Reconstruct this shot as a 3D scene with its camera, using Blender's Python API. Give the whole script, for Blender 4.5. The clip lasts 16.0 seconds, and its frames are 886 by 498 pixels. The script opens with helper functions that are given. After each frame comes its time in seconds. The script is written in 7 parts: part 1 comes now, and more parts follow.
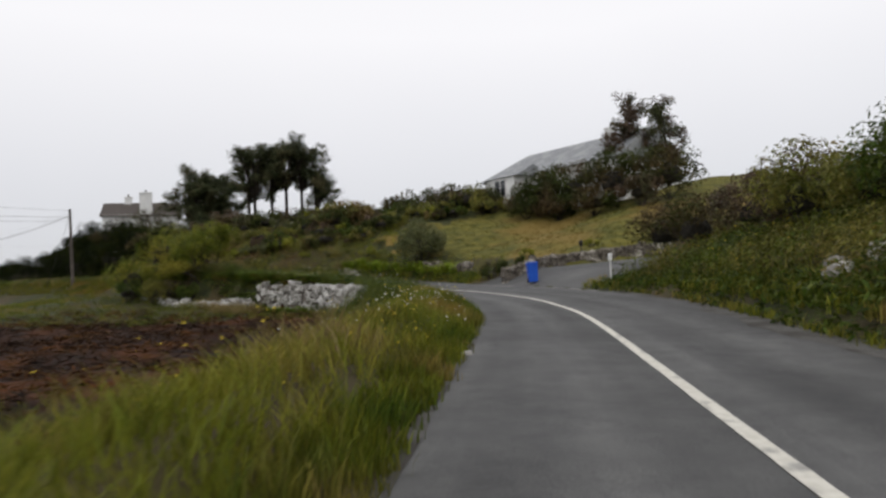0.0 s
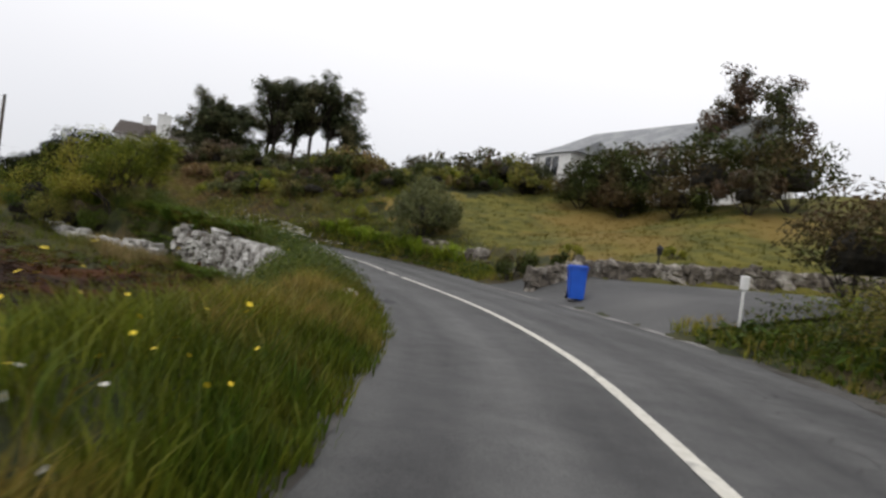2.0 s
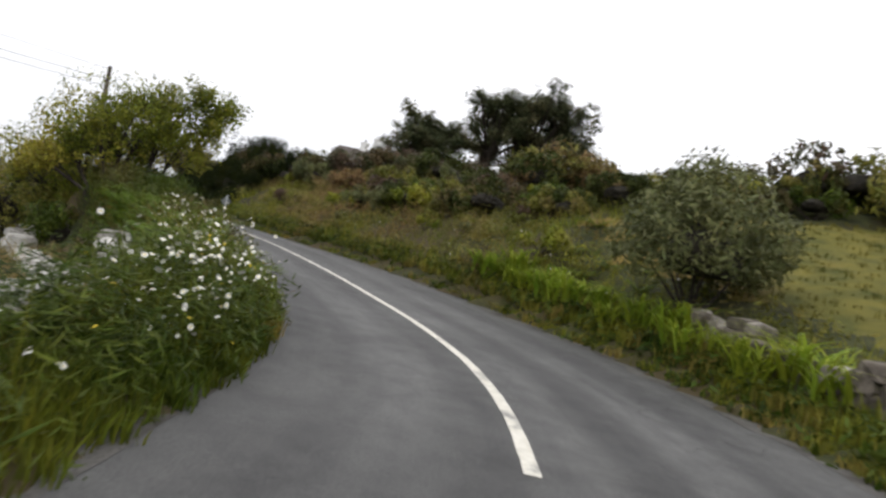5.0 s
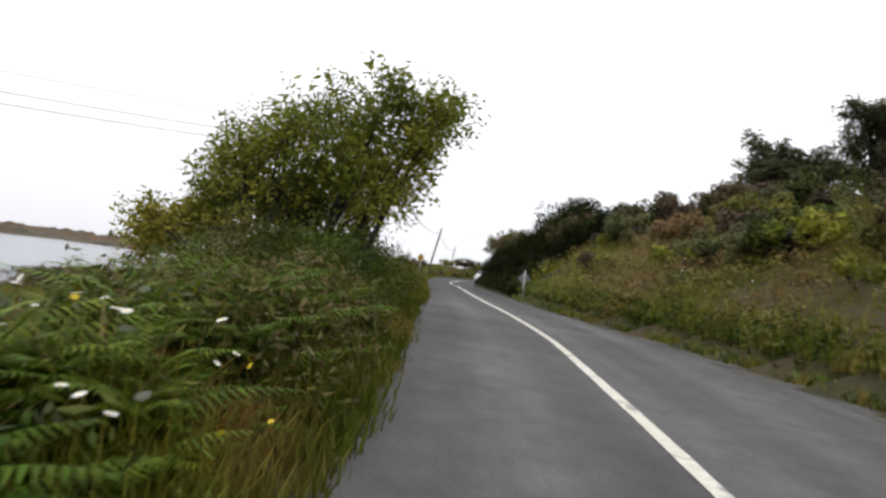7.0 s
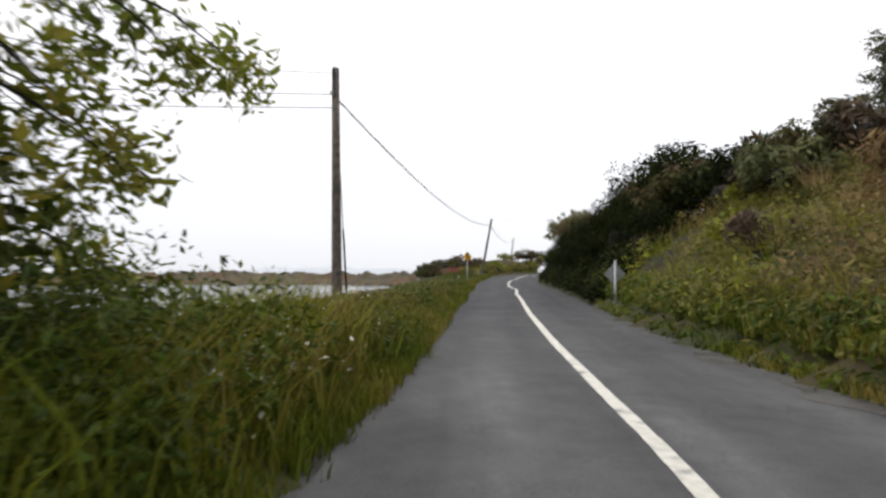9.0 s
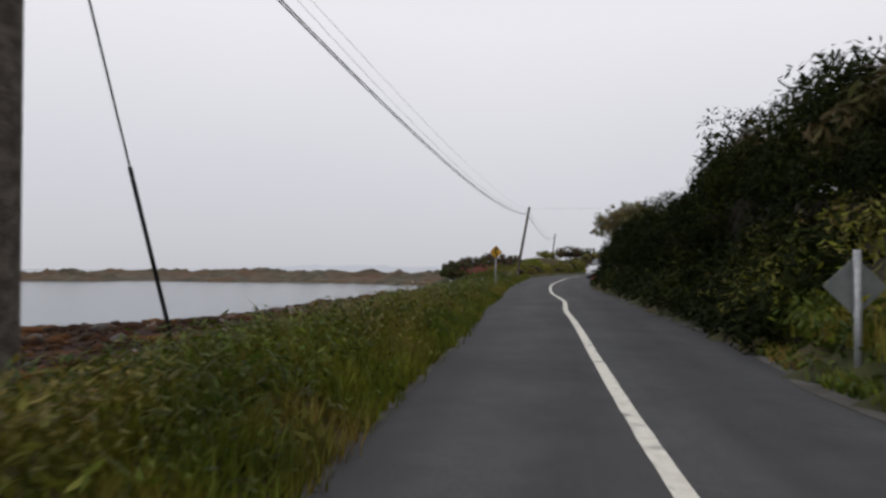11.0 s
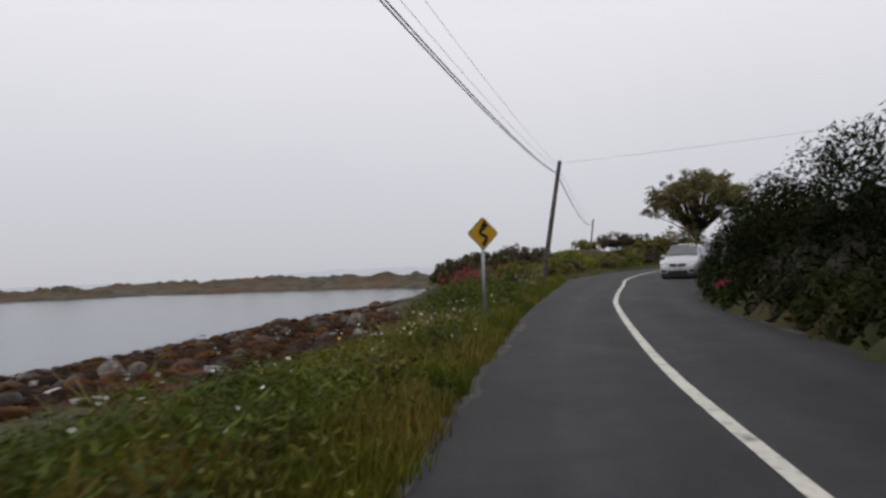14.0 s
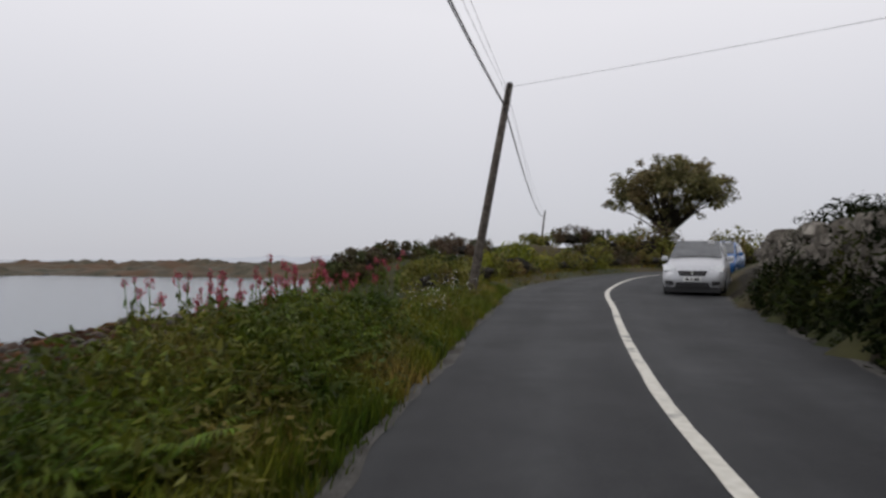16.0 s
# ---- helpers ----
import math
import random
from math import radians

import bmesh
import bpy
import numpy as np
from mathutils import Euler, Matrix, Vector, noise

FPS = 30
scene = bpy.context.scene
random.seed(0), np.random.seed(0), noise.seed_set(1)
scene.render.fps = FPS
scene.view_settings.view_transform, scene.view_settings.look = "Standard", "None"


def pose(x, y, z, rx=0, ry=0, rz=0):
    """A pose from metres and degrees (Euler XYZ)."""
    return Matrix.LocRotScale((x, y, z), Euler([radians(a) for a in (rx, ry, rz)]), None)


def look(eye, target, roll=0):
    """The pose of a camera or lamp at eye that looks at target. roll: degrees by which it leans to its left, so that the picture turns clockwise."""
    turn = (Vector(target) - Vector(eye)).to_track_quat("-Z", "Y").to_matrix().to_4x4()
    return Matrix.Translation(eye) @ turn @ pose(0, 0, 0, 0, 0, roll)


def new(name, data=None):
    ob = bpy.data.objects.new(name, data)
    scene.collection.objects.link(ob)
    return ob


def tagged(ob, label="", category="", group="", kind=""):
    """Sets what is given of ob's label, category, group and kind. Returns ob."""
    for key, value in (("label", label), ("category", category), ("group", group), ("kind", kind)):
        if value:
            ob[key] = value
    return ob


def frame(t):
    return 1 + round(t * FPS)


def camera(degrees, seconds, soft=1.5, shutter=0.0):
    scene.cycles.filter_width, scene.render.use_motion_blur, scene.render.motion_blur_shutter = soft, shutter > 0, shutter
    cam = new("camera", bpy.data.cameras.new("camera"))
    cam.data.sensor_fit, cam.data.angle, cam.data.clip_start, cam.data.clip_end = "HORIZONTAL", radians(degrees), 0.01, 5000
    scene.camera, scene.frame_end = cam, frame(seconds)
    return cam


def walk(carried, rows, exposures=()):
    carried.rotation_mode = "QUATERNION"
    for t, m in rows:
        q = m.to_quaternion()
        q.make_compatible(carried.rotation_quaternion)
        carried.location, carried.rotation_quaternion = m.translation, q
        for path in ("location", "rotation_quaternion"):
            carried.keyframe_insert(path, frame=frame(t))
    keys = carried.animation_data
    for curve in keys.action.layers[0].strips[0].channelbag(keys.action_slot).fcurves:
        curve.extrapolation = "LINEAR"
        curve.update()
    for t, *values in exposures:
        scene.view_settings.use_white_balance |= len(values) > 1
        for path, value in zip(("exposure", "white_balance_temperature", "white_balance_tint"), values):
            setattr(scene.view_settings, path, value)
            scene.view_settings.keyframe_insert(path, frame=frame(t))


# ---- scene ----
# ---------------------------------------------------------------- camera
cam = camera(68.0, 16.0, soft=2.7, shutter=0.2)
PATH = [
    (0, (7.28, 8.45, 2.51), (6.04, 18.37, 2.85), -2.5),
    (0.2, (7.30, 9.86, 2.50), (6.19, 19.79, 2.89), -1.9),
    (0.5, (7.32, 11.96, 2.50), (6.19, 21.89, 2.96), -0.9),
    (1, (7.33, 15.49, 2.56), (6.13, 25.41, 3.04), 1.8),
    (1.2, (7.34, 16.70, 2.58), (6.10, 26.62, 2.99), 3.3),
    (1.5, (7.33, 18.46, 2.59), (5.86, 28.34, 2.88), 5.5),
    (1.8, (7.30, 20.11, 2.57), (5.65, 29.97, 2.70), 7.2),
    (2, (7.21, 21.26, 2.54), (5.36, 31.09, 2.63), 7.9),
    (2.2, (7.13, 22.36, 2.56), (5.12, 32.16, 2.63), 8.1),
    (2.5, (6.90, 24.15, 2.61), (4.51, 33.86, 2.74), 7.7),
    (2.8, (6.58, 26.02, 2.65), (3.88, 35.64, 2.82), 7.5),
    (3, (6.36, 27.27, 2.65), (3.35, 36.81, 2.83), 7.8),
    (3.2, (6.17, 28.28, 2.68), (2.88, 37.73, 2.83), 7.8),
    (5.3, (1.85, 40.16, 3.07), (-3.92, 48.32, 3.28), 12.6),
    (5.5, (1.23, 41.10, 3.06), (-5.00, 48.92, 3.28), 12.4),
    (5.8, (0.34, 42.32, 3.06), (-6.52, 49.59, 3.30), 11.8),
    (6, (-0.33, 43.07, 3.08), (-7.58, 49.95, 3.32), 11.6),
    (6.2, (-0.99, 43.81, 3.11), (-8.56, 50.34, 3.36), 10.9),
    (6.5, (-2.02, 44.83, 3.15), (-10.05, 50.79, 3.48), 9.5),
    (6.8, (-2.90, 45.61, 3.17), (-11.35, 50.94, 3.58), 8.0),
    (7, (-3.50, 46.08, 3.20), (-12.20, 50.99, 3.66), 7.4),
    (7.2, (-4.19, 46.63, 3.24), (-13.07, 51.22, 3.72), 6.8),
    (7.5, (-5.28, 47.43, 3.30), (-14.33, 51.65, 3.83), 5.7),
    (8, (-7.64, 48.95, 3.52), (-16.77, 52.95, 4.27), 2.2),
    (8.2, (-8.58, 49.62, 3.57), (-17.73, 53.58, 4.32), 1.5),
    (8.5, (-10.03, 50.61, 3.67), (-19.20, 54.55, 4.31), 0.9),
    (8.8, (-11.70, 51.62, 3.70), (-20.84, 55.66, 4.16), 0.3),
    (9, (-12.83, 52.28, 3.74), (-21.95, 56.35, 4.10), -0.0),
    (9.2, (-13.78, 52.87, 3.75), (-22.90, 56.97, 4.09), 0.2),
    (11.3, (-24.38, 58.64, 3.83), (-33.83, 61.88, 4.23), 0.2),
    (11.5, (-25.64, 59.27, 3.83), (-35.16, 62.30, 4.30), -0.2),
    (12, (-29.15, 61.04, 3.91), (-38.68, 64.05, 4.43), -2.1),
    (12.2, (-30.55, 61.79, 3.93), (-40.02, 64.97, 4.46), -2.7),
    (12.5, (-32.57, 62.89, 3.97), (-41.94, 66.34, 4.51), -3.0),
    (13, (-35.51, 64.54, 3.98), (-44.80, 68.19, 4.55), -1.3),
    (13.2, (-36.67, 65.16, 4.02), (-45.89, 68.98, 4.72), -0.6),
    (13.5, (-38.44, 66.10, 4.07), (-47.85, 69.46, 4.52), -1.6),
    (14, (-41.34, 67.59, 4.10), (-50.85, 70.67, 4.43), -2.2),
    (14.5, (-44.43, 69.24, 4.11), (-53.92, 72.38, 4.53), -3.1),
    (14.8, (-46.27, 70.26, 4.13), (-55.61, 73.82, 4.54), -3.3),
    (15, (-47.46, 70.93, 4.15), (-56.71, 74.72, 4.53), -3.1),
    (15.2, (-48.62, 71.58, 4.15), (-57.83, 75.46, 4.49), -2.4),
    (15.5, (-50.26, 72.48, 4.17), (-59.48, 76.34, 4.43), -1.0),
    (15.8, (-51.78, 73.28, 4.19), (-61.00, 77.15, 4.42), -0.1),
    (16, (-52.76, 73.77, 4.21), (-61.99, 77.60, 4.41), 0.4),
]
EXPOSURES = [(0, 0.1, 6500, 12), (1.5, 0.17, 6500, 12), (3.2, 0.55, 6500, 12), (5.3, 0.64, 6500, 12), (9.2, 0.6, 6500, 12), (10.3, 0.2, 6450, 13), (11.3, -0.14, 6400, 14), (16, -0.14, 6400, 14)]
walk(cam, [(t, look(eye, target, roll)) for t, eye, target, roll in PATH], EXPOSURES)

# ---------------------------------------------------------------- sky and sun
world = bpy.data.worlds.new("overcast_sky")
scene.world = world
world.use_nodes = True
wn, wl = world.node_tree.nodes, world.node_tree.links
wn.clear()
SUN_EL, SUN_ROT = radians(50), radians(200)
w_sky = wn.new("ShaderNodeTexSky")
w_sky.sky_type, w_sky.sun_disc = "NISHITA", False
w_sky.sun_elevation, w_sky.sun_rotation = SUN_EL, SUN_ROT
w_bg = wn.new("ShaderNodeBackground")
w_bg.inputs[1].default_value = 0.10
w_cloud = wn.new("ShaderNodeBackground")
w_cloud.inputs[1].default_value = 1.0
w_co = wn.new("ShaderNodeTexCoord")
w_sep = wn.new("ShaderNodeSeparateXYZ")
w_ramp = wn.new("ShaderNodeValToRGB")
w_ramp.color_ramp.elements[0].position, w_ramp.color_ramp.elements[0].color = 0.0, (0.60, 0.615, 0.645, 1)
w_ramp.color_ramp.elements[1].position, w_ramp.color_ramp.elements[1].color = 0.35, (0.93, 0.93, 0.935, 1)
w_noise = wn.new("ShaderNodeTexNoise")
w_noise.inputs["Scale"].default_value, w_noise.inputs["Detail"].default_value = 1.6, 3.0
w_mulv = wn.new("ShaderNodeMath")
w_mulv.operation, w_mulv.inputs[1].default_value, w_mulv.inputs[2].default_value = "MULTIPLY_ADD", 0.10, -0.05
w_addv = wn.new("ShaderNodeMath")
w_addv.operation = "ADD"
w_mix = wn.new("ShaderNodeMixShader")
w_mix.inputs[0].default_value = 0.93
w_out = wn.new("ShaderNodeOutputWorld")
wl.new(w_co.outputs["Generated"], w_sep.inputs[0])
wl.new(w_co.outputs["Generated"], w_noise.inputs["Vector"])
wl.new(w_noise.outputs["Fac"], w_mulv.inputs[0])
wl.new(w_sep.outputs["Z"], w_addv.inputs[0])
wl.new(w_mulv.outputs[0], w_addv.inputs[1])
wl.new(w_addv.outputs[0], w_ramp.inputs[0])
wl.new(w_ramp.outputs[0], w_cloud.inputs[0])
wl.new(w_sky.outputs[0], w_bg.inputs[0])
wl.new(w_bg.outputs[0], w_mix.inputs[1])
wl.new(w_cloud.outputs[0], w_mix.inputs[2])
wl.new(w_mix.outputs[0], w_out.inputs[0])
sun_data = bpy.data.lights.new("sun", "SUN")
sun_data.energy, sun_data.angle, sun_data.color = 0.5, radians(30), (1.0, 0.97, 0.92)
sun = new("sun", sun_data)
sun.matrix_world = look((0, 0, 60), (0 - 25 * math.sin(SUN_ROT), 0 - 25 * math.cos(SUN_ROT), 30))

# ---------------------------------------------------------------- materials
def material(name, c1, c2, scale=3.0, rough=0.8, bump=0.2, bump_scale=None, c3=None, scale3=0.5, metal=0.0, island=0.0, detail=6.0, spec=0.3, translucent=0.0, c3_lo=0.45, c3_hi=0.62):
    """Two colours mixed by noise, a third in larger patches, fine relief; island: how far each loose piece varies in tone."""
    m = bpy.data.materials.new(name)
    m.use_nodes = True
    nt, b = m.node_tree, m.node_tree.nodes["Principled BSDF"]
    N, Lk = nt.nodes.new, nt.links.new
    co = N("ShaderNodeNewGeometry")
    n1 = N("ShaderNodeTexNoise")
    n1.inputs["Scale"].default_value, n1.inputs["Detail"].default_value = scale, detail
    Lk(co.outputs["Position"], n1.inputs["Vector"])
    r1 = N("ShaderNodeValToRGB")
    r1.color_ramp.elements[0].position, r1.color_ramp.elements[1].position = 0.35, 0.65
    r1.color_ramp.elements[0].color, r1.color_ramp.elements[1].color = (*c1[:3], 1), (*c2[:3], 1)
    Lk(n1.outputs["Fac"], r1.inputs[0])
    col = r1.outputs[0]
    if c3:
        n2 = N("ShaderNodeTexNoise")
        n2.inputs["Scale"].default_value, n2.inputs["Detail"].default_value = scale3, 4.0
        Lk(co.outputs["Position"], n2.inputs["Vector"])
        r2 = N("ShaderNodeValToRGB")
        r2.color_ramp.elements[0].position, r2.color_ramp.elements[1].position = c3_lo, c3_hi
        Lk(n2.outputs["Fac"], r2.inputs[0])
        mx = N("ShaderNodeMix")
        mx.data_type = "RGBA"
        Lk(r2.outputs[0], mx.inputs[0])
        Lk(col, mx.inputs[6])
        mx.inputs[7].default_value = (*c3[:3], 1)
        col = mx.outputs[2]
    if island:
        hs = N("ShaderNodeHueSaturation")
        mp = N("ShaderNodeMapRange")
        mp.inputs[3].default_value, mp.inputs[4].default_value = 1 - island, 1 + island
        Lk(co.outputs["Random Per Island"], mp.inputs[0])
        Lk(mp.outputs[0], hs.inputs["Value"])
        mp2 = N("ShaderNodeMapRange")
        mp2.inputs[3].default_value, mp2.inputs[4].default_value = 0.5 - 0.05 * island, 0.5 + 0.03 * island
        wv = N("ShaderNodeMath")
        wv.operation, wv.inputs[1].default_value = "MULTIPLY", 7.31
        fr = N("ShaderNodeMath")
        fr.operation = "FRACT"
        Lk(co.outputs["Random Per Island"], wv.inputs[0])
        Lk(wv.outputs[0], fr.inputs[0])
        Lk(fr.outputs[0], mp2.inputs[0])
        Lk(mp2.outputs[0], hs.inputs["Hue"])
        Lk(col, hs.inputs["Color"])
        col = hs.outputs[0]
    Lk(col, b.inputs["Base Color"])
    b.inputs["Roughness"].default_value, b.inputs["Metallic"].default_value = rough, metal
    b.inputs["Specular IOR Level"].default_value = spec
    if bump:
        nb = N("ShaderNodeTexNoise")
        nb.inputs["Scale"].default_value, nb.inputs["Detail"].default_value = bump_scale or scale * 4, 5.0
        Lk(co.outputs["Position"], nb.inputs["Vector"])
        bp = N("ShaderNodeBump")
        bp.inputs["Strength"].default_value, bp.inputs["Distance"].default_value = bump, 0.05
        Lk(nb.outputs["Fac"], bp.inputs["Height"])
        Lk(bp.outputs[0], b.inputs["Normal"])
    if translucent:
        tr = N("ShaderNodeBsdfTranslucent")
        Lk(col, tr.inputs["Color"])
        ms = N("ShaderNodeMixShader")
        ms.inputs[0].default_value = translucent
        Lk(b.outputs[0], ms.inputs[1])
        Lk(tr.outputs[0], ms.inputs[2])
        Lk(ms.outputs[0], nt.nodes["Material Output"].inputs[0])
    return m


M_GROUND = material("turf", (0.016, 0.021, 0.007), (0.048, 0.052, 0.014), 2.2, 0.95, 0.5, 9, c3=(0.055, 0.042, 0.018), scale3=0.25)
M_LAWN = material("mown_grass", (0.060, 0.066, 0.010), (0.140, 0.122, 0.020), 1.2, 0.95, 0.5, 25, c3=(0.18, 0.125, 0.030), scale3=0.18)
M_ASPHALT = material("asphalt", (0.052, 0.052, 0.053), (0.088, 0.088, 0.088), 55, 0.8, 0.35, 120, c3=(0.118, 0.117, 0.114), scale3=0.35, spec=0.35, c3_lo=0.42, c3_hi=0.72)
M_NEWASPHALT = material("newer_dark_asphalt", (0.026, 0.027, 0.029), (0.046, 0.047, 0.050), 55, 0.8, 0.35, 120, c3=(0.062, 0.062, 0.064), scale3=0.35, spec=0.3, c3_lo=0.45, c3_hi=0.75)
M_GRIT = material("road_grit", (0.078, 0.075, 0.070), (0.142, 0.136, 0.127), 40, 0.95, 0.5, 90, c3=(0.06, 0.055, 0.048), scale3=1.6)
M_LINE = material("road_paint", (0.56, 0.54, 0.47), (0.68, 0.66, 0.59), 12, 0.7, 0.2, 80, c3=(0.26, 0.255, 0.24), scale3=4.0, c3_lo=0.57, c3_hi=0.70)
M_STONE = material("lichened_stone", (0.16, 0.15, 0.135), (0.34, 0.325, 0.30), 5, 0.92, 0.7, 14, c3=(0.52, 0.51, 0.48), scale3=2.2, island=0.35)
M_BROWNSTONE = material("brown_wall_stone", (0.06, 0.05, 0.042), (0.17, 0.145, 0.12), 5, 0.92, 0.7, 14, c3=(0.40, 0.37, 0.33), scale3=1.6, island=0.35, c3_lo=0.52, c3_hi=0.7)
M_DARKSTONE = material("dark_wall_stone", (0.065, 0.057, 0.048), (0.18, 0.158, 0.135), 5, 0.95, 0.7, 14, c3=(0.34, 0.31, 0.27), scale3=1.8, island=0.35, c3_lo=0.58, c3_hi=0.75)
M_BARK = material("bark", (0.018, 0.014, 0.011), (0.058, 0.048, 0.038), 14, 0.95, 0.7, 40)
M_SEAWEED = material("brown_seaweed", (0.010, 0.006, 0.004), (0.042, 0.019, 0.006), 2.5, 0.85, 0.9, 8, c3=(0.085, 0.038, 0.009), scale3=0.5, spec=0.12, c3_lo=0.48, c3_hi=0.64, island=0.4)
M_ROCK = material("shore_rock", (0.02, 0.018, 0.016), (0.075, 0.065, 0.055), 2.0, 0.7, 0.9, 7, c3=(0.07, 0.03, 0.012), scale3=0.9)


def leaf_mat(name, c1, c2, c3=None, isl=0.45, tr=0.25, scale3=0.35, rough=0.55, lo=0.48, hi=0.62):
    return material(name, c1, c2, 0.9, rough, 0.0, c3=c3, scale3=scale3, island=isl, spec=0.16, translucent=tr, detail=3.0, c3_lo=lo, c3_hi=hi)


M_BENDGRASS = leaf_mat("bend_grass", (0.055, 0.090, 0.008), (0.150, 0.165, 0.017), (0.25, 0.19, 0.048), scale3=0.6, lo=0.5, hi=0.68, tr=0.3)
M_GRASS = leaf_mat("long_grass", (0.11, 0.14, 0.013), (0.22, 0.22, 0.027), (0.29, 0.22, 0.06), scale3=0.6, lo=0.48, hi=0.66, tr=0.35)
M_GRASS2 = leaf_mat("shore_grass", (0.058, 0.078, 0.006), (0.155, 0.145, 0.013), (0.22, 0.15, 0.035), scale3=0.6, lo=0.5, hi=0.66, tr=0.3)
M_DRYGRASS = leaf_mat("dry_grass", (0.18, 0.14, 0.055), (0.30, 0.235, 0.10), (0.12, 0.13, 0.03))
M_FERN = leaf_mat("bracken", (0.062, 0.120, 0.008), (0.130, 0.195, 0.014), (0.115, 0.175, 0.014), tr=0.4)
M_VERGELEAF = leaf_mat("verge_leaf", (0.032, 0.056, 0.006), (0.098, 0.126, 0.013), (0.14, 0.12, 0.024), scale3=0.5, lo=0.52, hi=0.66, isl=0.6, tr=0.3)
M_BRAMBLE = leaf_mat("bramble_leaf", (0.028, 0.052, 0.005), (0.074, 0.104, 0.011), (0.11, 0.085, 0.028), scale3=0.3, lo=0.55, hi=0.7)
M_HEATH = leaf_mat("bank_scrub", (0.088, 0.100, 0.018), (0.215, 0.205, 0.042), (0.20, 0.135, 0.058), scale3=0.3, lo=0.5, hi=0.64, isl=0.5, tr=0.38)
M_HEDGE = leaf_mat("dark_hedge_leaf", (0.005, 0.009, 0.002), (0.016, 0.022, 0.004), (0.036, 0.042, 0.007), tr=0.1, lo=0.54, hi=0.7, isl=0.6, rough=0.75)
M_DARKBUSH = leaf_mat("dark_bush_leaf", (0.026, 0.038, 0.010), (0.062, 0.074, 0.020), (0.08, 0.06, 0.028), tr=0.15)
M_HEDGEGROUND = material("dark_hedge_ground", (0.012, 0.010, 0.006), (0.035, 0.028, 0.016), 6, 0.95, 0.6, 20)
M_GREENBUSH = leaf_mat("bright_shrub_leaf", (0.11, 0.145, 0.012), (0.23, 0.23, 0.025))
M_GREYBUSH = leaf_mat("grey_willow_leaf", (0.075, 0.088, 0.034), (0.14, 0.15, 0.058))
M_FARTREE = leaf_mat("brownish_tree_leaf", (0.105, 0.105, 0.042), (0.21, 0.20, 0.080), (0.18, 0.145, 0.065), tr=0.4)
M_SYCAMORE = leaf_mat("sycamore_leaf", (0.072, 0.105, 0.010), (0.19, 0.215, 0.024), (0.27, 0.25, 0.034), tr=0.38)
M_PINE = leaf_mat("pine_needles", (0.042, 0.055, 0.026), (0.088, 0.10, 0.048), (0.12, 0.11, 0.055), tr=0.2)
M_RUSSET = leaf_mat("russet_leaf", (0.058, 0.040, 0.026), (0.115, 0.078, 0.046), (0.06, 0.07, 0.025))
M_PETAL = material("white_petal", (0.78, 0.78, 0.74), (0.86, 0.86, 0.82), 5, 0.6, 0.0)
M_YELLOW = material("yellow_petal", (0.62, 0.46, 0.02), (0.75, 0.58, 0.04), 5, 0.6, 0.0)
M_PINK = material("valerian_flower", (0.26, 0.035, 0.055), (0.42, 0.085, 0.11), 12, 0.7, 0.0, island=0.25)
M_WOODPOLE = material("weathered_pole", (0.06, 0.05, 0.042), (0.14, 0.12, 0.10), 9, 0.9, 0.5, 40)
M_WIRE = material("black_cable", (0.02, 0.02, 0.022), (0.03, 0.03, 0.032), 9, 0.6, 0.0)
M_STEEL = material("galvanised_steel", (0.30, 0.31, 0.32), (0.40, 0.41, 0.42), 20, 0.5, 0.1, metal=0.6)
M_SIGNYEL = material("yellow_sign_sheet", (0.60, 0.32, 0.02), (0.68, 0.38, 0.03), 3, 0.5, 0.0, c3=(0.48, 0.26, 0.03), scale3=4, c3_lo=0.55, c3_hi=0.8)
M_BLACK = material("black_paint", (0.012, 0.011, 0.012), (0.02, 0.02, 0.02), 20, 0.5, 0.0)
M_BIN = material("blue_plastic", (0.008, 0.085, 0.50), (0.012, 0.105, 0.58), 4, 0.42, 0.05, spec=0.5)
M_RUBBER = material("black_rubber", (0.014, 0.014, 0.014), (0.028, 0.028, 0.028), 20, 0.85, 0.1)
M_RENDER = material("white_render", (0.70, 0.70, 0.68), (0.80, 0.80, 0.78), 3, 0.85, 0.15, 60, c3=(0.55, 0.55, 0.52), scale3=0.8, c3_lo=0.6, c3_hi=0.85)
M_SLATE = material("grey_slate", (0.17, 0.18, 0.19), (0.25, 0.26, 0.27), 4, 0.6, 0.3, 12, c3=(0.30, 0.31, 0.31), scale3=0.8)
M_BROWNROOF = material("brown_tile_roof", (0.055, 0.045, 0.04), (0.10, 0.085, 0.075), 4, 0.8, 0.3, 12)
M_GLASSDARK = material("window_glass", (0.02, 0.022, 0.025), (0.03, 0.033, 0.036), 2, 0.05, 0.0, spec=0.8)
M_SILVER = material("silver_car_paint", (0.50, 0.51, 0.53), (0.55, 0.56, 0.58), 6, 0.28, 0.0, metal=0.35, spec=0.6)
M_BLUECAR = material("blue_car_paint", (0.02, 0.10, 0.30), (0.025, 0.12, 0.34), 6, 0.25, 0.0, metal=0.2, spec=0.6)
M_CARGLASS = material("car_glass", (0.05, 0.055, 0.06), (0.08, 0.085, 0.09), 3, 0.04, 0.0, spec=0.9)
M_TRIM = material("black_plastic_trim", (0.018, 0.018, 0.019), (0.03, 0.03, 0.031), 30, 0.6, 0.05)
M_LAMPGLASS = material("headlamp_glass", (0.55, 0.57, 0.58), (0.72, 0.74, 0.75), 14, 0.12, 0.0, spec=0.9, metal=0.3)
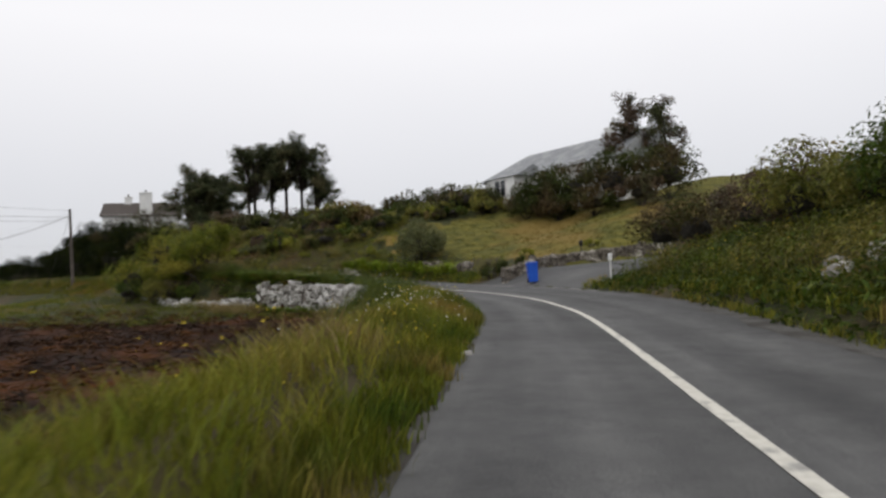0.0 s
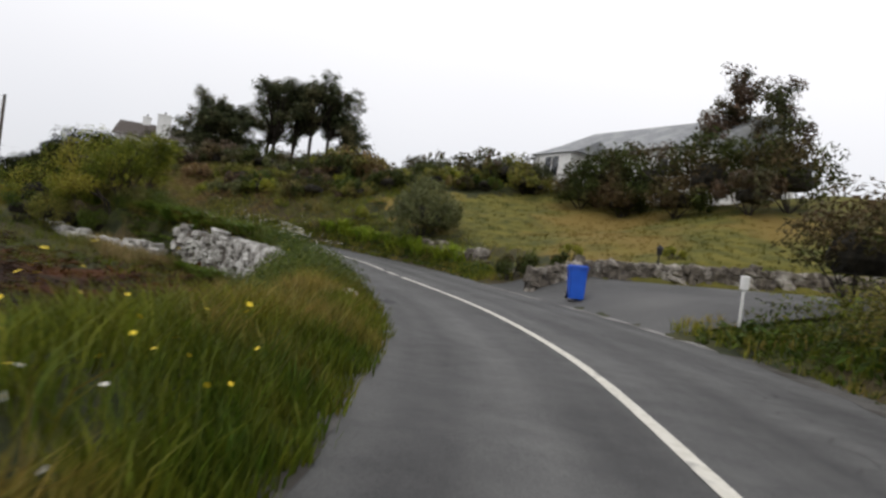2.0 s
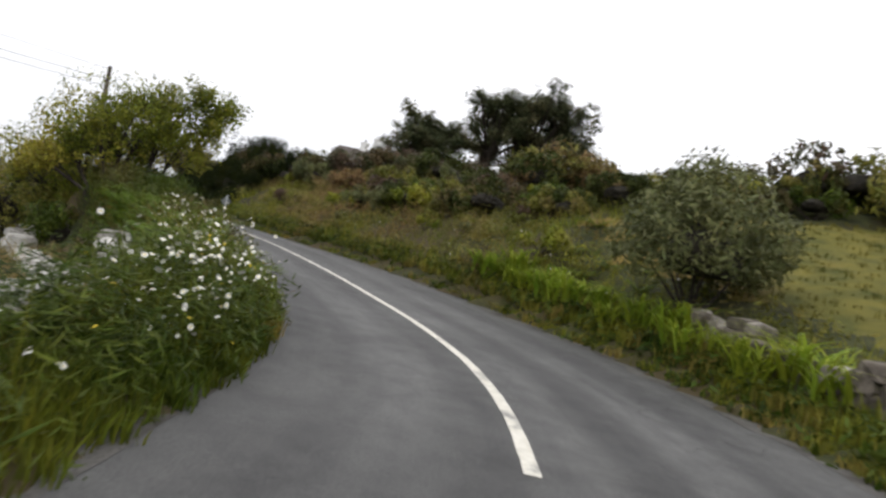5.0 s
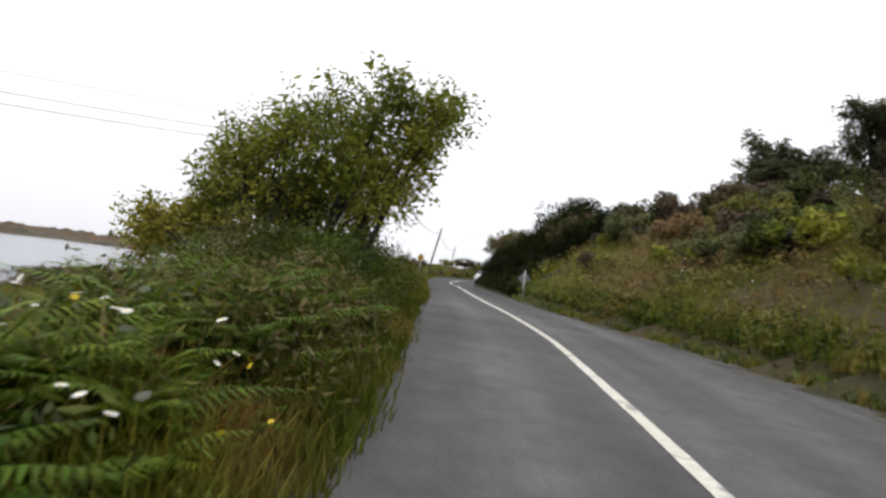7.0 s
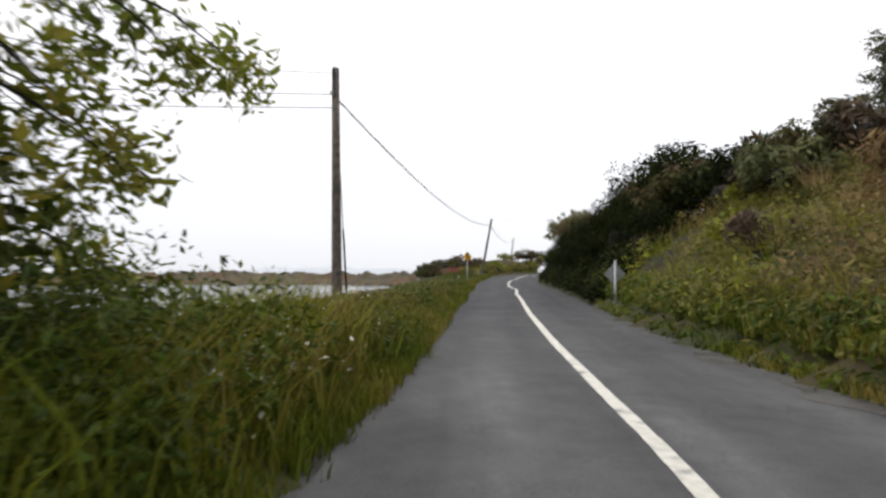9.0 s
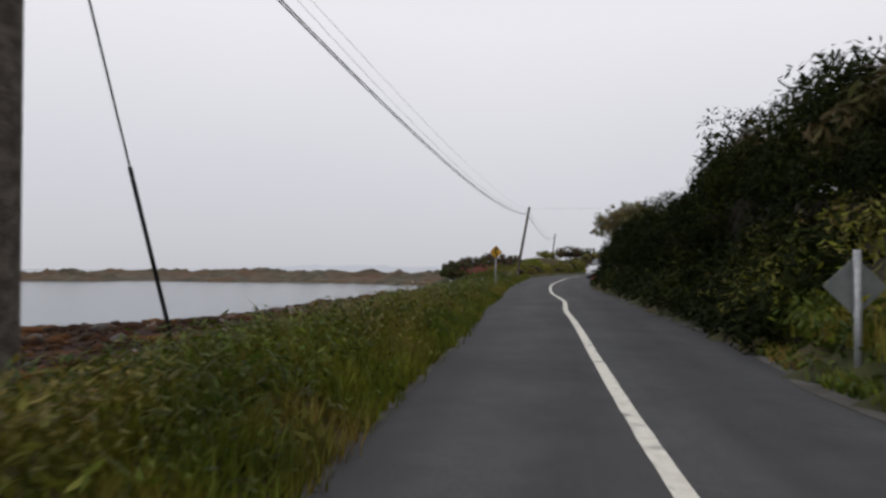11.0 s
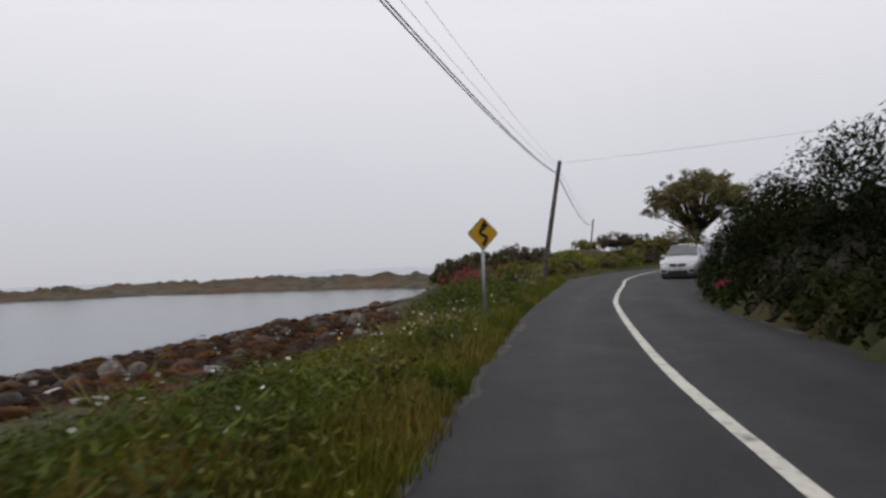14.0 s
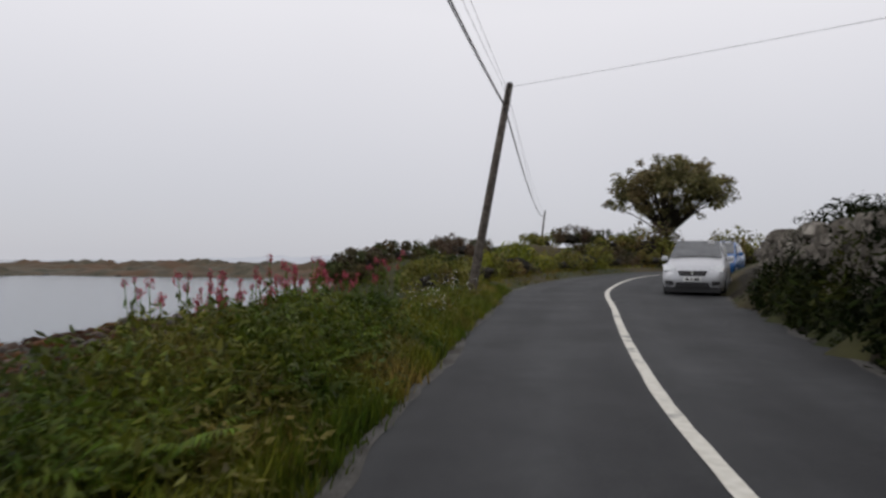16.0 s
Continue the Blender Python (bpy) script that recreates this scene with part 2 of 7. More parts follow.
M_CHROME = material("chrome", (0.7, 0.7, 0.7), (0.78, 0.78, 0.78), 8, 0.15, 0.0, metal=1.0)
M_PLATE = material("white_plate", (0.7, 0.7, 0.68), (0.75, 0.75, 0.73), 8, 0.4, 0.0)
M_REDLAMP = material("orange_lens", (0.6, 0.2, 0.03), (0.65, 0.25, 0.04), 8, 0.2, 0.0)
M_ISLAND = material("moor_island", (0.045, 0.042, 0.028), (0.105, 0.088, 0.058), 0.35, 0.95, 0.4, 1.0, c3=(0.10, 0.062, 0.036), scale3=0.06)
# mist is painted into this colour: pale blue-grey, close to the horizon sky
M_HAZEHILL = material("hazed_far_hill", (0.47, 0.495, 0.53), (0.53, 0.555, 0.59), 0.01, 1.0, 0.0)


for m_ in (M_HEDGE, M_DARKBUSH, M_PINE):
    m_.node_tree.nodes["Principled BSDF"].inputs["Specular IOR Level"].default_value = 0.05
M_SEAM = material("pale_gravel_seam", (0.20, 0.195, 0.185), (0.36, 0.35, 0.335), 30, 0.95, 0.5, 90, c3=(0.12, 0.118, 0.113), scale3=1.1)


def water_material():
    m = bpy.data.materials.new("sea_water")
    m.use_nodes = True
    nt, b = m.node_tree, m.node_tree.nodes["Principled BSDF"]
    b.inputs["Base Color"].default_value = (0.10, 0.125, 0.145, 1)
    b.inputs["Roughness"].default_value = 0.16
    b.inputs["IOR"].default_value = 1.33
    co = nt.nodes.new("ShaderNodeNewGeometry")
    mp = nt.nodes.new("ShaderNodeMapping")
    mp.inputs["Rotation"].default_value = (0, 0, 0.6)
    mp.inputs["Scale"].default_value = (0.55, 1.6, 1.0)
    a = nt.nodes.new("ShaderNodeTexNoise")
    a.inputs["Scale"].default_value, a.inputs["Detail"].default_value = 1.1, 6
    bp = nt.nodes.new("ShaderNodeBump")
    bp.inputs["Strength"].default_value, bp.inputs["Distance"].default_value = 0.55, 0.12
    nt.links.new(co.outputs["Position"], mp.inputs["Vector"])
    nt.links.new(mp.outputs[0], a.inputs["Vector"])
    nt.links.new(a.outputs["Fac"], bp.inputs["Height"])
    nt.links.new(bp.outputs[0], b.inputs["Normal"])
    return m


M_SEA = water_material()

# ---------------------------------------------------------------- mesh helpers


def mesh_from(name, verts, faces, mat, smooth=False):
    """A mesh from an array of points and an array of faces with equal corner counts."""
    me = bpy.data.meshes.new(name)
    verts, faces = np.asarray(verts, np.float32), np.asarray(faces, np.int32)
    k = faces.shape[1]
    me.vertices.add(len(verts))
    me.vertices.foreach_set("co", verts.ravel())
    me.loops.add(faces.size)
    me.loops.foreach_set("vertex_index", faces.ravel())
    me.polygons.add(len(faces))
    me.polygons.foreach_set("loop_start", np.arange(0, faces.size, k, dtype=np.int32))
    me.polygons.foreach_set("loop_total", np.full(len(faces), k, np.int32))
    if smooth:
        me.polygons.foreach_set("use_smooth", np.ones(len(faces), bool))
    me.update(calc_edges=True)
    me.materials.append(mat)
    return me


def part(name, bm, mat, parent=None, label="", smooth=False):
    """Links a bmesh as one mesh object under a thing or a part."""
    me = bpy.data.meshes.new(name)
    if smooth:
        for f in bm.faces:
            f.smooth = True
    bm.to_mesh(me)
    bm.free()
    me.materials.append(mat)
    ob = new(name, me)
    ob.parent = parent
    if label:
        ob["label"] = label
    return ob


def mpart(name, me, parent=None, label=""):
    ob = new(name, me)
    ob.parent = parent
    if label:
        ob["label"] = label
    return ob


def box(sx, sy, sz, at=(0, 0, 0), bevel=0.0, rot=None, taper=1.0, seg=1):
    bm = bmesh.new()
    bmesh.ops.create_cube(bm, size=1)
    for v in bm.verts:
        f = taper if v.co.z > 0 else 1.0
        v.co = Vector((v.co.x * sx * f, v.co.y * sy * f, v.co.z * sz))
    if bevel:
        bmesh.ops.bevel(bm, geom=list(bm.edges), offset=bevel, segments=seg, affect="EDGES", profile=0.5)
    if rot is not None:
        bmesh.ops.transform(bm, matrix=rot, verts=bm.verts)
    bmesh.ops.translate(bm, vec=at, verts=bm.verts)
    return bm


def tube(points, radii, sides=8, cap=True):
    """A tapered tube along points."""
    bm = bmesh.new()
    rings = []
    for i, p in enumerate(points):
        a, b = Vector(points[max(i - 1, 0)]), Vector(points[min(i + 1, len(points) - 1)])
        q = (b - a).to_track_quat("Z", "Y").to_matrix()
        rings.append([bm.verts.new(Vector(p) + q @ Vector((math.cos(2 * math.pi * k / sides), math.sin(2 * math.pi * k / sides), 0)) * radii[i]) for k in range(sides)])
    for r, s in zip(rings, rings[1:]):
        for k in range(sides):
            bm.faces.new((r[k], r[(k + 1) % sides], s[(k + 1) % sides], s[k]))
    if cap:
        bm.faces.new(rings[0][::-1])
        bm.faces.new(rings[-1])
    return bm


def join(*bms):
    """Several bmeshes as one."""
    out = bmesh.new()
    for b in bms:
        me = bpy.data.meshes.new("tmp")
        b.to_mesh(me)
        b.free()
        out.from_mesh(me)
        bpy.data.meshes.remove(me)
    return out


def extrude_poly(pts, depth, plane="xz"):
    """A flat outline given thickness along y."""
    bm = bmesh.new()
    f = [bm.verts.new((x, -depth / 2, z)) for x, z in pts]
    b = [bm.verts.new((x, depth / 2, z)) for x, z in pts]
    bm.faces.new(f)
    bm.faces.new(b[::-1])
    for i in range(len(pts)):
        j = (i + 1) % len(pts)
        bm.faces.new((f[j], f[i], b[i], b[j]))
    bmesh.ops.recalc_face_normals(bm, faces=bm.faces)
    return bm


def scatter(tv, tf, pos, yaw, scale, tilt=None):
    """Copies of a small template (points tv, faces tf) at pos, as one set of points and faces."""
    n, k = len(pos), len(tv)
    c, s = np.cos(yaw), np.sin(yaw)
    v = np.repeat(tv[None], n, 0) * np.asarray(scale).reshape(n, 1, -1)
    if tilt is not None:
        ct, st = np.cos(tilt)[:, None], np.sin(tilt)[:, None]
        y, z = v[..., 1] * ct - v[..., 2] * st, v[..., 1] * st + v[..., 2] * ct
        v = np.stack([v[..., 0], y, z], -1)
    x = v[..., 0] * c[:, None] - v[..., 1] * s[:, None]
    y = v[..., 0] * s[:, None] + v[..., 1] * c[:, None]
    v = np.stack([x, y, v[..., 2]], -1) + np.asarray(pos)[:, None, :]
    f = (tf[None] + (np.arange(n) * k)[:, None, None]).reshape(-1, tf.shape[1])
    return v.reshape(-1, 3), f


def merge_sets(sets):
    vs, fs, at = [], [], 0
    for v, f in sets:
        vs.append(v)
        fs.append(f + at)
        at += len(v)
    return np.concatenate(vs), np.concatenate(fs)


def noise2(x, y, scale, seed=0.0):
    """Smooth value noise of world places, two octaves, about -1 to 1."""
    def one(x, y, sd):
        xi, yi = np.floor(x), np.floor(y)
        fx, fy = x - xi, y - yi
        fx, fy = fx * fx * (3 - 2 * fx), fy * fy * (3 - 2 * fy)
        h = lambda a, b: np.modf(np.abs(np.sin(a * 127.1 + b * 311.7 + sd * 17.3) * 43758.5453))[0]
        return (h(xi, yi) * (1 - fx) + h(xi + 1, yi) * fx) * (1 - fy) + (h(xi, yi + 1) * (1 - fx) + h(xi + 1, yi + 1) * fx) * fy
    return (one(x / scale, y / scale, seed) * 2 - 1) * 0.67 + (one(x / scale * 2.3, y / scale * 2.3, seed + 5) * 2 - 1) * 0.33


# ---------------------------------------------------------------- the road's line and the lie of the land
# x, y, z of the white line, width of the lane towards the sea, width of the lane towards the hill, station along the road
LINE = np.array([
    (9.40, -90.00, 0.600, 2.30, 2.50, -98.4), (9.00, -40.00, 0.950, 2.30, 2.50, -48.4), (8.85, 0.00, 1.200, 2.30, 2.50, -8.4), (8.73, 12.33, 1.318, 2.31, 2.61, 3.6),
    (8.56, 21.70, 1.409, 2.28, 2.99, 11.6), (8.09, 25.88, 1.476, 2.25, 3.40, 16.6), (7.20, 30.03, 1.537, 2.27, 3.75, 20.8), (5.32, 35.08, 1.607, 2.31, 3.79, 25.4),
    (1.70, 42.08, 1.716, 2.42, 3.75, 30.7), (-0.27, 45.06, 1.860, 2.34, 3.83, 35.7), (-2.31, 46.96, 1.993, 2.25, 3.94, 39.5), (-4.90, 48.83, 2.115, 2.17, 3.84, 42.7),
    (-8.05, 50.73, 2.294, 2.11, 3.52, 47.5), (-11.89, 53.06, 2.428, 2.32, 3.14, 51.9), (-16.00, 55.30, 2.526, 2.28, 2.67, 56.5), (-19.29, 56.93, 2.604, 1.99, 2.26, 62.3),
    (-26.52, 60.71, 2.713, 1.91, 2.10, 74.3), (-33.84, 64.78, 2.785, 2.01, 2.36, 82.8), (-37.53, 66.79, 2.815, 2.17, 2.37, 86.8), (-42.06, 69.44, 2.847, 2.27, 2.41, 91.2),
    (-47.80, 72.29, 2.902, 2.11, 2.63, 99.9), (-55.54, 76.70, 2.974, 2.28, 2.51, 107.2), (-59.10, 78.93, 3.061, 2.34, 2.70, 112.7), (-64.37, 82.60, 3.178, 2.69, 3.08, 118.7),
    (-70.99, 87.45, 3.357, 3.05, 3.42, 127.2), (-78.30, 94.82, 3.563, 2.91, 3.41, 137.2), (-83.10, 103.05, 3.741, 2.80, 3.21, 146.9), (-85.19, 112.07, 3.895, 2.70, 3.00, 155.8),
    (-85.63, 122.09, 4.195, 2.50, 2.80, 165.9), (-83.83, 144.04, 4.895, 2.50, 2.50, 187.9), (-76.56, 178.80, 6.495, 2.50, 2.50, 223.4)])


def resample(pts, step):
    """Points along a smooth curve through pts, about step apart."""
    p = np.vstack([2 * pts[0] - pts[1], pts, 2 * pts[-1] - pts[-2]])
    out = []
    for i in range(1, len(p) - 2):
        n = max(2, int(np.hypot(*(p[i + 1] - p[i])[:2]) / step))
        t = np.linspace(0, 1, n, endpoint=False)[:, None]
        a, b, c, d = p[i - 1], p[i], p[i + 1], p[i + 2]
        out.append(0.5 * (2 * b + (c - a) * t + (2 * a - 5 * b + 4 * c - d) * t**2 + (3 * b - a - 3 * c + d) * t**3))
    return np.vstack([*out, pts[-1:]])


REF = resample(LINE, 0.5)
REF_D = np.gradient(REF[:, :2], axis=0)
REF_D /= np.linalg.norm(REF_D, axis=1)[:, None]
REF_N = np.stack([REF_D[:, 1], -REF_D[:, 0]], 1)      # to the right, towards the hill
REF_S = REF[:, 5]                                       # stations along the road, about a metre apart, from where the walk begins


def road_at(x, y):
    """For places: metres along the road, metres to the right of its line, and the row of REF."""
    x, y = np.asarray(x, float), np.asarray(y, float)
    best = np.empty(len(x), int)
    for i in range(0, len(x), 20000):
        dx, dy = x[i:i + 20000, None] - REF[None, :, 0], y[i:i + 20000, None] - REF[None, :, 1]
        best[i:i + 20000] = np.argmin(dx * dx + dy * dy, 1)
    dx, dy = x - REF[best, 0], y - REF[best, 1]
    side = dx * REF_N[best, 0] + dy * REF_N[best, 1]
    far = np.hypot(dx, dy)
    return REF_S[best] + dx * REF_D[best, 0] + dy * REF_D[best, 1], np.where(side >= 0, far, -far), best


def along(s, o):
    """The place s metres along the road and o metres to the right of its line."""
    s = np.asarray(s, float)
    k = [np.interp(s, REF_S, REF[:, j]) for j in (0, 1)]
    n = [np.interp(s, REF_S, REF_N[:, j]) for j in (0, 1)]
    return k[0] + n[0] * o, k[1] + n[1] * o


def smooth(a, b, v):
    t = np.clip((v - a) / (b - a), 0, 1)
    return t * t * (3 - 2 * t)


SHORE = np.array([(-26.0, -120.0), (-28.0, -30.0), (-34.0, 10.0), (-36.9, 33.6), (-43.7, 43.7), (-58.1, 43.3), (-68.5, 48.0), (-72.0, 55.6), (-79.8, 60.8), (-86.7, 64.9), (-102.4, 73.7), (-116.1, 82.2), (-141.7, 94.1), (-190.7, 122.9), (-285.9, 201.4), (-478.1, 418.5)])
SHORE_R = resample(SHORE, 1.5)


def shore_in(x, y):
    """Metres inland from the waterline; negative at sea."""
    d = np.empty(len(x))
    g = np.gradient(SHORE_R, axis=0)
    for i in range(0, len(x), 20000):
        dx, dy = x[i:i + 20000, None] - SHORE_R[None, :, 0], y[i:i + 20000, None] - SHORE_R[None, :, 1]
        k = np.argmin(dx * dx + dy * dy, 1)
        r = np.arange(len(k))
        side = dx[r, k] * g[k, 1] - dy[r, k] * g[k, 0]
        d[i:i + 20000] = np.hypot(dx[r, k], dy[r, k]) * np.where(side >= 0, 1, -1)
    return d


# along the road: bank height, its run and the slope behind, on the hill side; verge height on the sea side
BANK_S = [-80, 14, 19, 24, 30, 34, 38, 42, 47, 52, 58, 66, 75, 84, 92, 99, 104, 112, 130, 170]
BANK_P = [1.5, 1.5, 1.2, 0.2, 0.2, 0.6, 0.8, 2.2, 3.5, 3.3, 3.1, 3.6, 4.6, 4.2, 3.2, 2.6, 1.9, 1.7, 1.6, 2.0]
BANK_L = [2.2, 2.2, 3.0, 3.0, 3.0, 3.0, 4.0, 5.0, 5.0, 4.5, 4.5, 5.0, 6.0, 4.0, 2.0, 1.2, 0.7, 0.7, 2.5, 6.0]
BANK_G = [0.09, 0.12, 0.2, 0.24, 0.27, 0.27, 0.25, 0.20, 0.15, 0.13, 0.11, 0.09, 0.07, 0.05, 0.04, 0.03, 0.03, 0.03, 0.04, 0.06]
VERGE_S = [-80, 0, 14, 20, 26, 34, 45, 60, 75, 95, 103, 112, 170]
VERGE_H = [0.35, 0.35, 0.32, 0.25, 0.2, 0.25, 0.3, 0.35, 0.25, 0.16, 0.06, 0.12, 0.4]


def height(x, y, rough=True):
    x, y = np.asarray(x, float), np.asarray(y, float)
    s, o, k = road_at(x, y)
    zr, wl_, wr_ = REF[k, 2], REF[k, 3], REF[k, 4]
    dl, dr = -o - wl_, o - wr_
    ds = shore_in(x, y)
    n_s, n_m, n_l = noise2(x, y, 1.1, 1), noise2(x, y, 5, 2), noise2(x, y, 22, 3)
    # the hill
    d = np.maximum(dr, 0)
    bank = np.interp(s, BANK_S, BANK_P) * (1 - np.exp(-d / np.interp(s, BANK_S, BANK_L)))
    g = np.interp(s, BANK_S, BANK_G)
    zh = zr + bank + g * np.minimum(d, 25) + 0.03 * np.clip(d - 25, 0, 60) - 0.02 * np.clip(d - 90, 0, 200)
    zh = zh + 0.38 * smooth(0.7, 2.4, d) * smooth(40, 46, s) * smooth(84, 78, s) * noise2(x, y, 2.3, 7)
    zh = zh + smooth(2, 8, d) * (0.35 * n_m + 0.8 * n_l * smooth(15, 40, d))
    # the seaward side
    e = np.maximum(dl, 0)
    top = zr + np.interp(s, VERGE_S, VERGE_H) * smooth(0.15, 1.1, e) + 0.1 * n_s * smooth(0.4, 1.2, e)
    inlet = smooth(62, 44, s)
    walled = smooth(27.5, 30.5, s) * smooth(60, 55, s)
    beach = np.clip(0.085 * ds, -2.5, 2.6)
    low = beach * (1 - inlet) + np.minimum(beach, 0.55 + 0.25 * n_m) * inlet
    at_wall = np.interp(s, [30, 41, 54], [1.0, 1.55, 3.0])
    a = (1.0 - 0.5 * smooth(95, 102, s)) * (1 - walled) + at_wall * walled
    b = (5.0 + 1.6 * smooth(60, 80, s) - 2.0 * smooth(15, 20, s) * smooth(31, 28.5, s)) * (1 - walled) + (at_wall + 0.5) * walled
    zl = top + (np.minimum(low + 0.12 * n_m + 0.06 * n_s, top) - top) * smooth(a, b, e)
    cape = np.exp(-(((x + 94) / 17) ** 2 + ((y - 96) / 9) ** 2)) * 3.2 + np.exp(-(((x + 117) / 14) ** 2 + ((y - 113) / 14) ** 2)) * 3.2
    cape = cape + np.exp(-(((x + 98) / 8) ** 2 + ((y - 114) / 11) ** 2)) * 3.0
    cape = cape + np.exp(-(((x + 83) / 10) ** 2 + ((y - 85) / 6) ** 2)) * 2.4
    zl = zl + cape * smooth(3, 9, e)
    z = np.where(o >= 0, zh, zl)
    on_road = (dl < 0.2) & (dr < np.where((s > 22.5) & (s < 33), 0.15, 0.36))
    z = np.where(on_road, zr - 0.07, z)
    # the drive lies almost level in front of the garden wall, the lawn stands behind it
    yw = np.interp(x, [6.1, 8.4, 12.0, 17.0, 22.0, 40.0], [42.4, 44.2, 45.4, 46.4, 47.4, 50.5])
    level = zr + 0.5 * smooth(-0.1, 1.3, dr) + 0.075 * np.maximum(dr, 0) + smooth(-0.15, 0.35, y - yw) * 0.75 + 0.28 * np.clip(y - yw - 0.3, 0, 40)
    wgt = smooth(24.0, 25.5, s) * smooth(37, 35, s) * smooth(4.2, 5.4, x) * (o > 0)
    z = z + (np.minimum(z, level) - z) * wgt
    z = z - 0.05 * smooth(23.8, 25.0, s) * smooth(32.4, 31.2, s) * smooth(4.0, 2.2, dr) * (o > 0)
    z = np.where(ds < 0, np.minimum(z, np.maximum(0.085 * ds, -3.0)), z)
    return z


def h1(x, y):
    return float(height(np.array([x]), np.array([y]))[0])


def graded(lo, hi, step, out_lo, out_hi):
    mid = np.arange(lo, hi, step)
    def grow(start, stop, sign):
        vals, d, v = [], step, start
        while (v - stop) * sign < 0:
            d = min(d * 1.13, 120)
            v += sign * d
            vals.append(v)
        return vals
    return np.array(grow(lo, out_lo, -1)[::-1] + list(mid) + grow(hi, out_hi, 1))


gx, gy = graded(-92, 24, 0.64, -2500, 2500), graded(4, 92, 0.64, -2500, 2500)
GX, GY = np.meshgrid(gx, gy)
GZ = height(GX.ravel(), GY.ravel())
nx, ny = len(gx), len(gy)
quad = (np.arange(ny - 1)[:, None] * nx + np.arange(nx - 1)[None]).ravel()
ground_me = mesh_from("ground", np.stack([GX.ravel(), GY.ravel(), GZ], 1), np.stack([quad, quad + 1, quad + nx + 1, quad + nx], 1), M_GROUND, smooth=True)
cx, cy = (GX.ravel()[quad] + 0.2), (GY.ravel()[quad] + 0.2)
gs, go, gk = road_at(cx, cy)
ground_me.materials.append(M_LAWN)
ground_me.materials.append(M_SEAWEED)
ground_me.materials.append(M_HEDGEGROUND)
dright = go - REF[gk, 4]
lawn = (gs > 18) & (gs < np.where((dright > 4) & (dright < 9), 47.6, 44.0) + 1.5 * noise2(cx, cy, 5, 12)) & (dright > 3.2) & (dright < 31)
cz = GZ[quad]
# ground along the foot of the hedge is darker than the open turf
hedge_strip = (gs > 77) & (gs < 131) & (dright > 0.1) & (dright < 6)
weed = (go < 0) & (cz < 0.95 - 0.42 * smooth(35, 39, cy) * smooth(62, 52, gs) + 0.5 * smooth(72, 86, gs) + 0.35 * noise2(cx, cy, 4, 9)) & (np.abs(go) > 4)
ground_me.polygons.foreach_set("material_index", np.where(weed, 2, np.where(hedge_strip, 3, np.where(lawn, 1, 0))).astype(np.int32))
ground = tagged(new("ground", ground_me), "rough turf hillside falling to a seaweed-covered shore", "ground", kind="structure")

bm = bmesh.new()
bmesh.ops.create_grid(bm, x_segments=8, y_segments=8, size=3500)
bmesh.ops.translate(bm, vec=(-600, 0, 0), verts=bm.verts)
sea = tagged(part("sea", bm, M_SEA), "calm grey sea under mist", "water", kind="structure")


# ---------------------------------------------------------------- road
def strip(o_a, o_b, s_a, s_b, step, lift, n=1, wob=0.0, crown=0.0):
    """A ribbon of road between two offsets (numbers or functions of s and the row of REF)."""
    s = np.arange(s_a, s_b + 1e-6, step)
    cols = []
    for j in range(n + 1):
        f = j / n
        oa = o_a(s) if callable(o_a) else np.full(len(s), o_a)
        ob = o_b(s) if callable(o_b) else np.full(len(s), o_b)
        o = oa + (ob - oa) * f
        x, y = along(s, o)
        z = np.interp(s, REF_S, REF[:, 2]) + lift - crown * np.abs(o) / 3
        cols.append(np.stack([x, y, z], 1))
    v = np.stack(cols, 1).reshape(-1, 3)
    r = (np.arange(len(s) - 1)[:, None] * (n + 1) + np.arange(n)[None]).ravel()
    return v, np.stack([r, r + 1, r + n + 2, r + n + 1], 1)


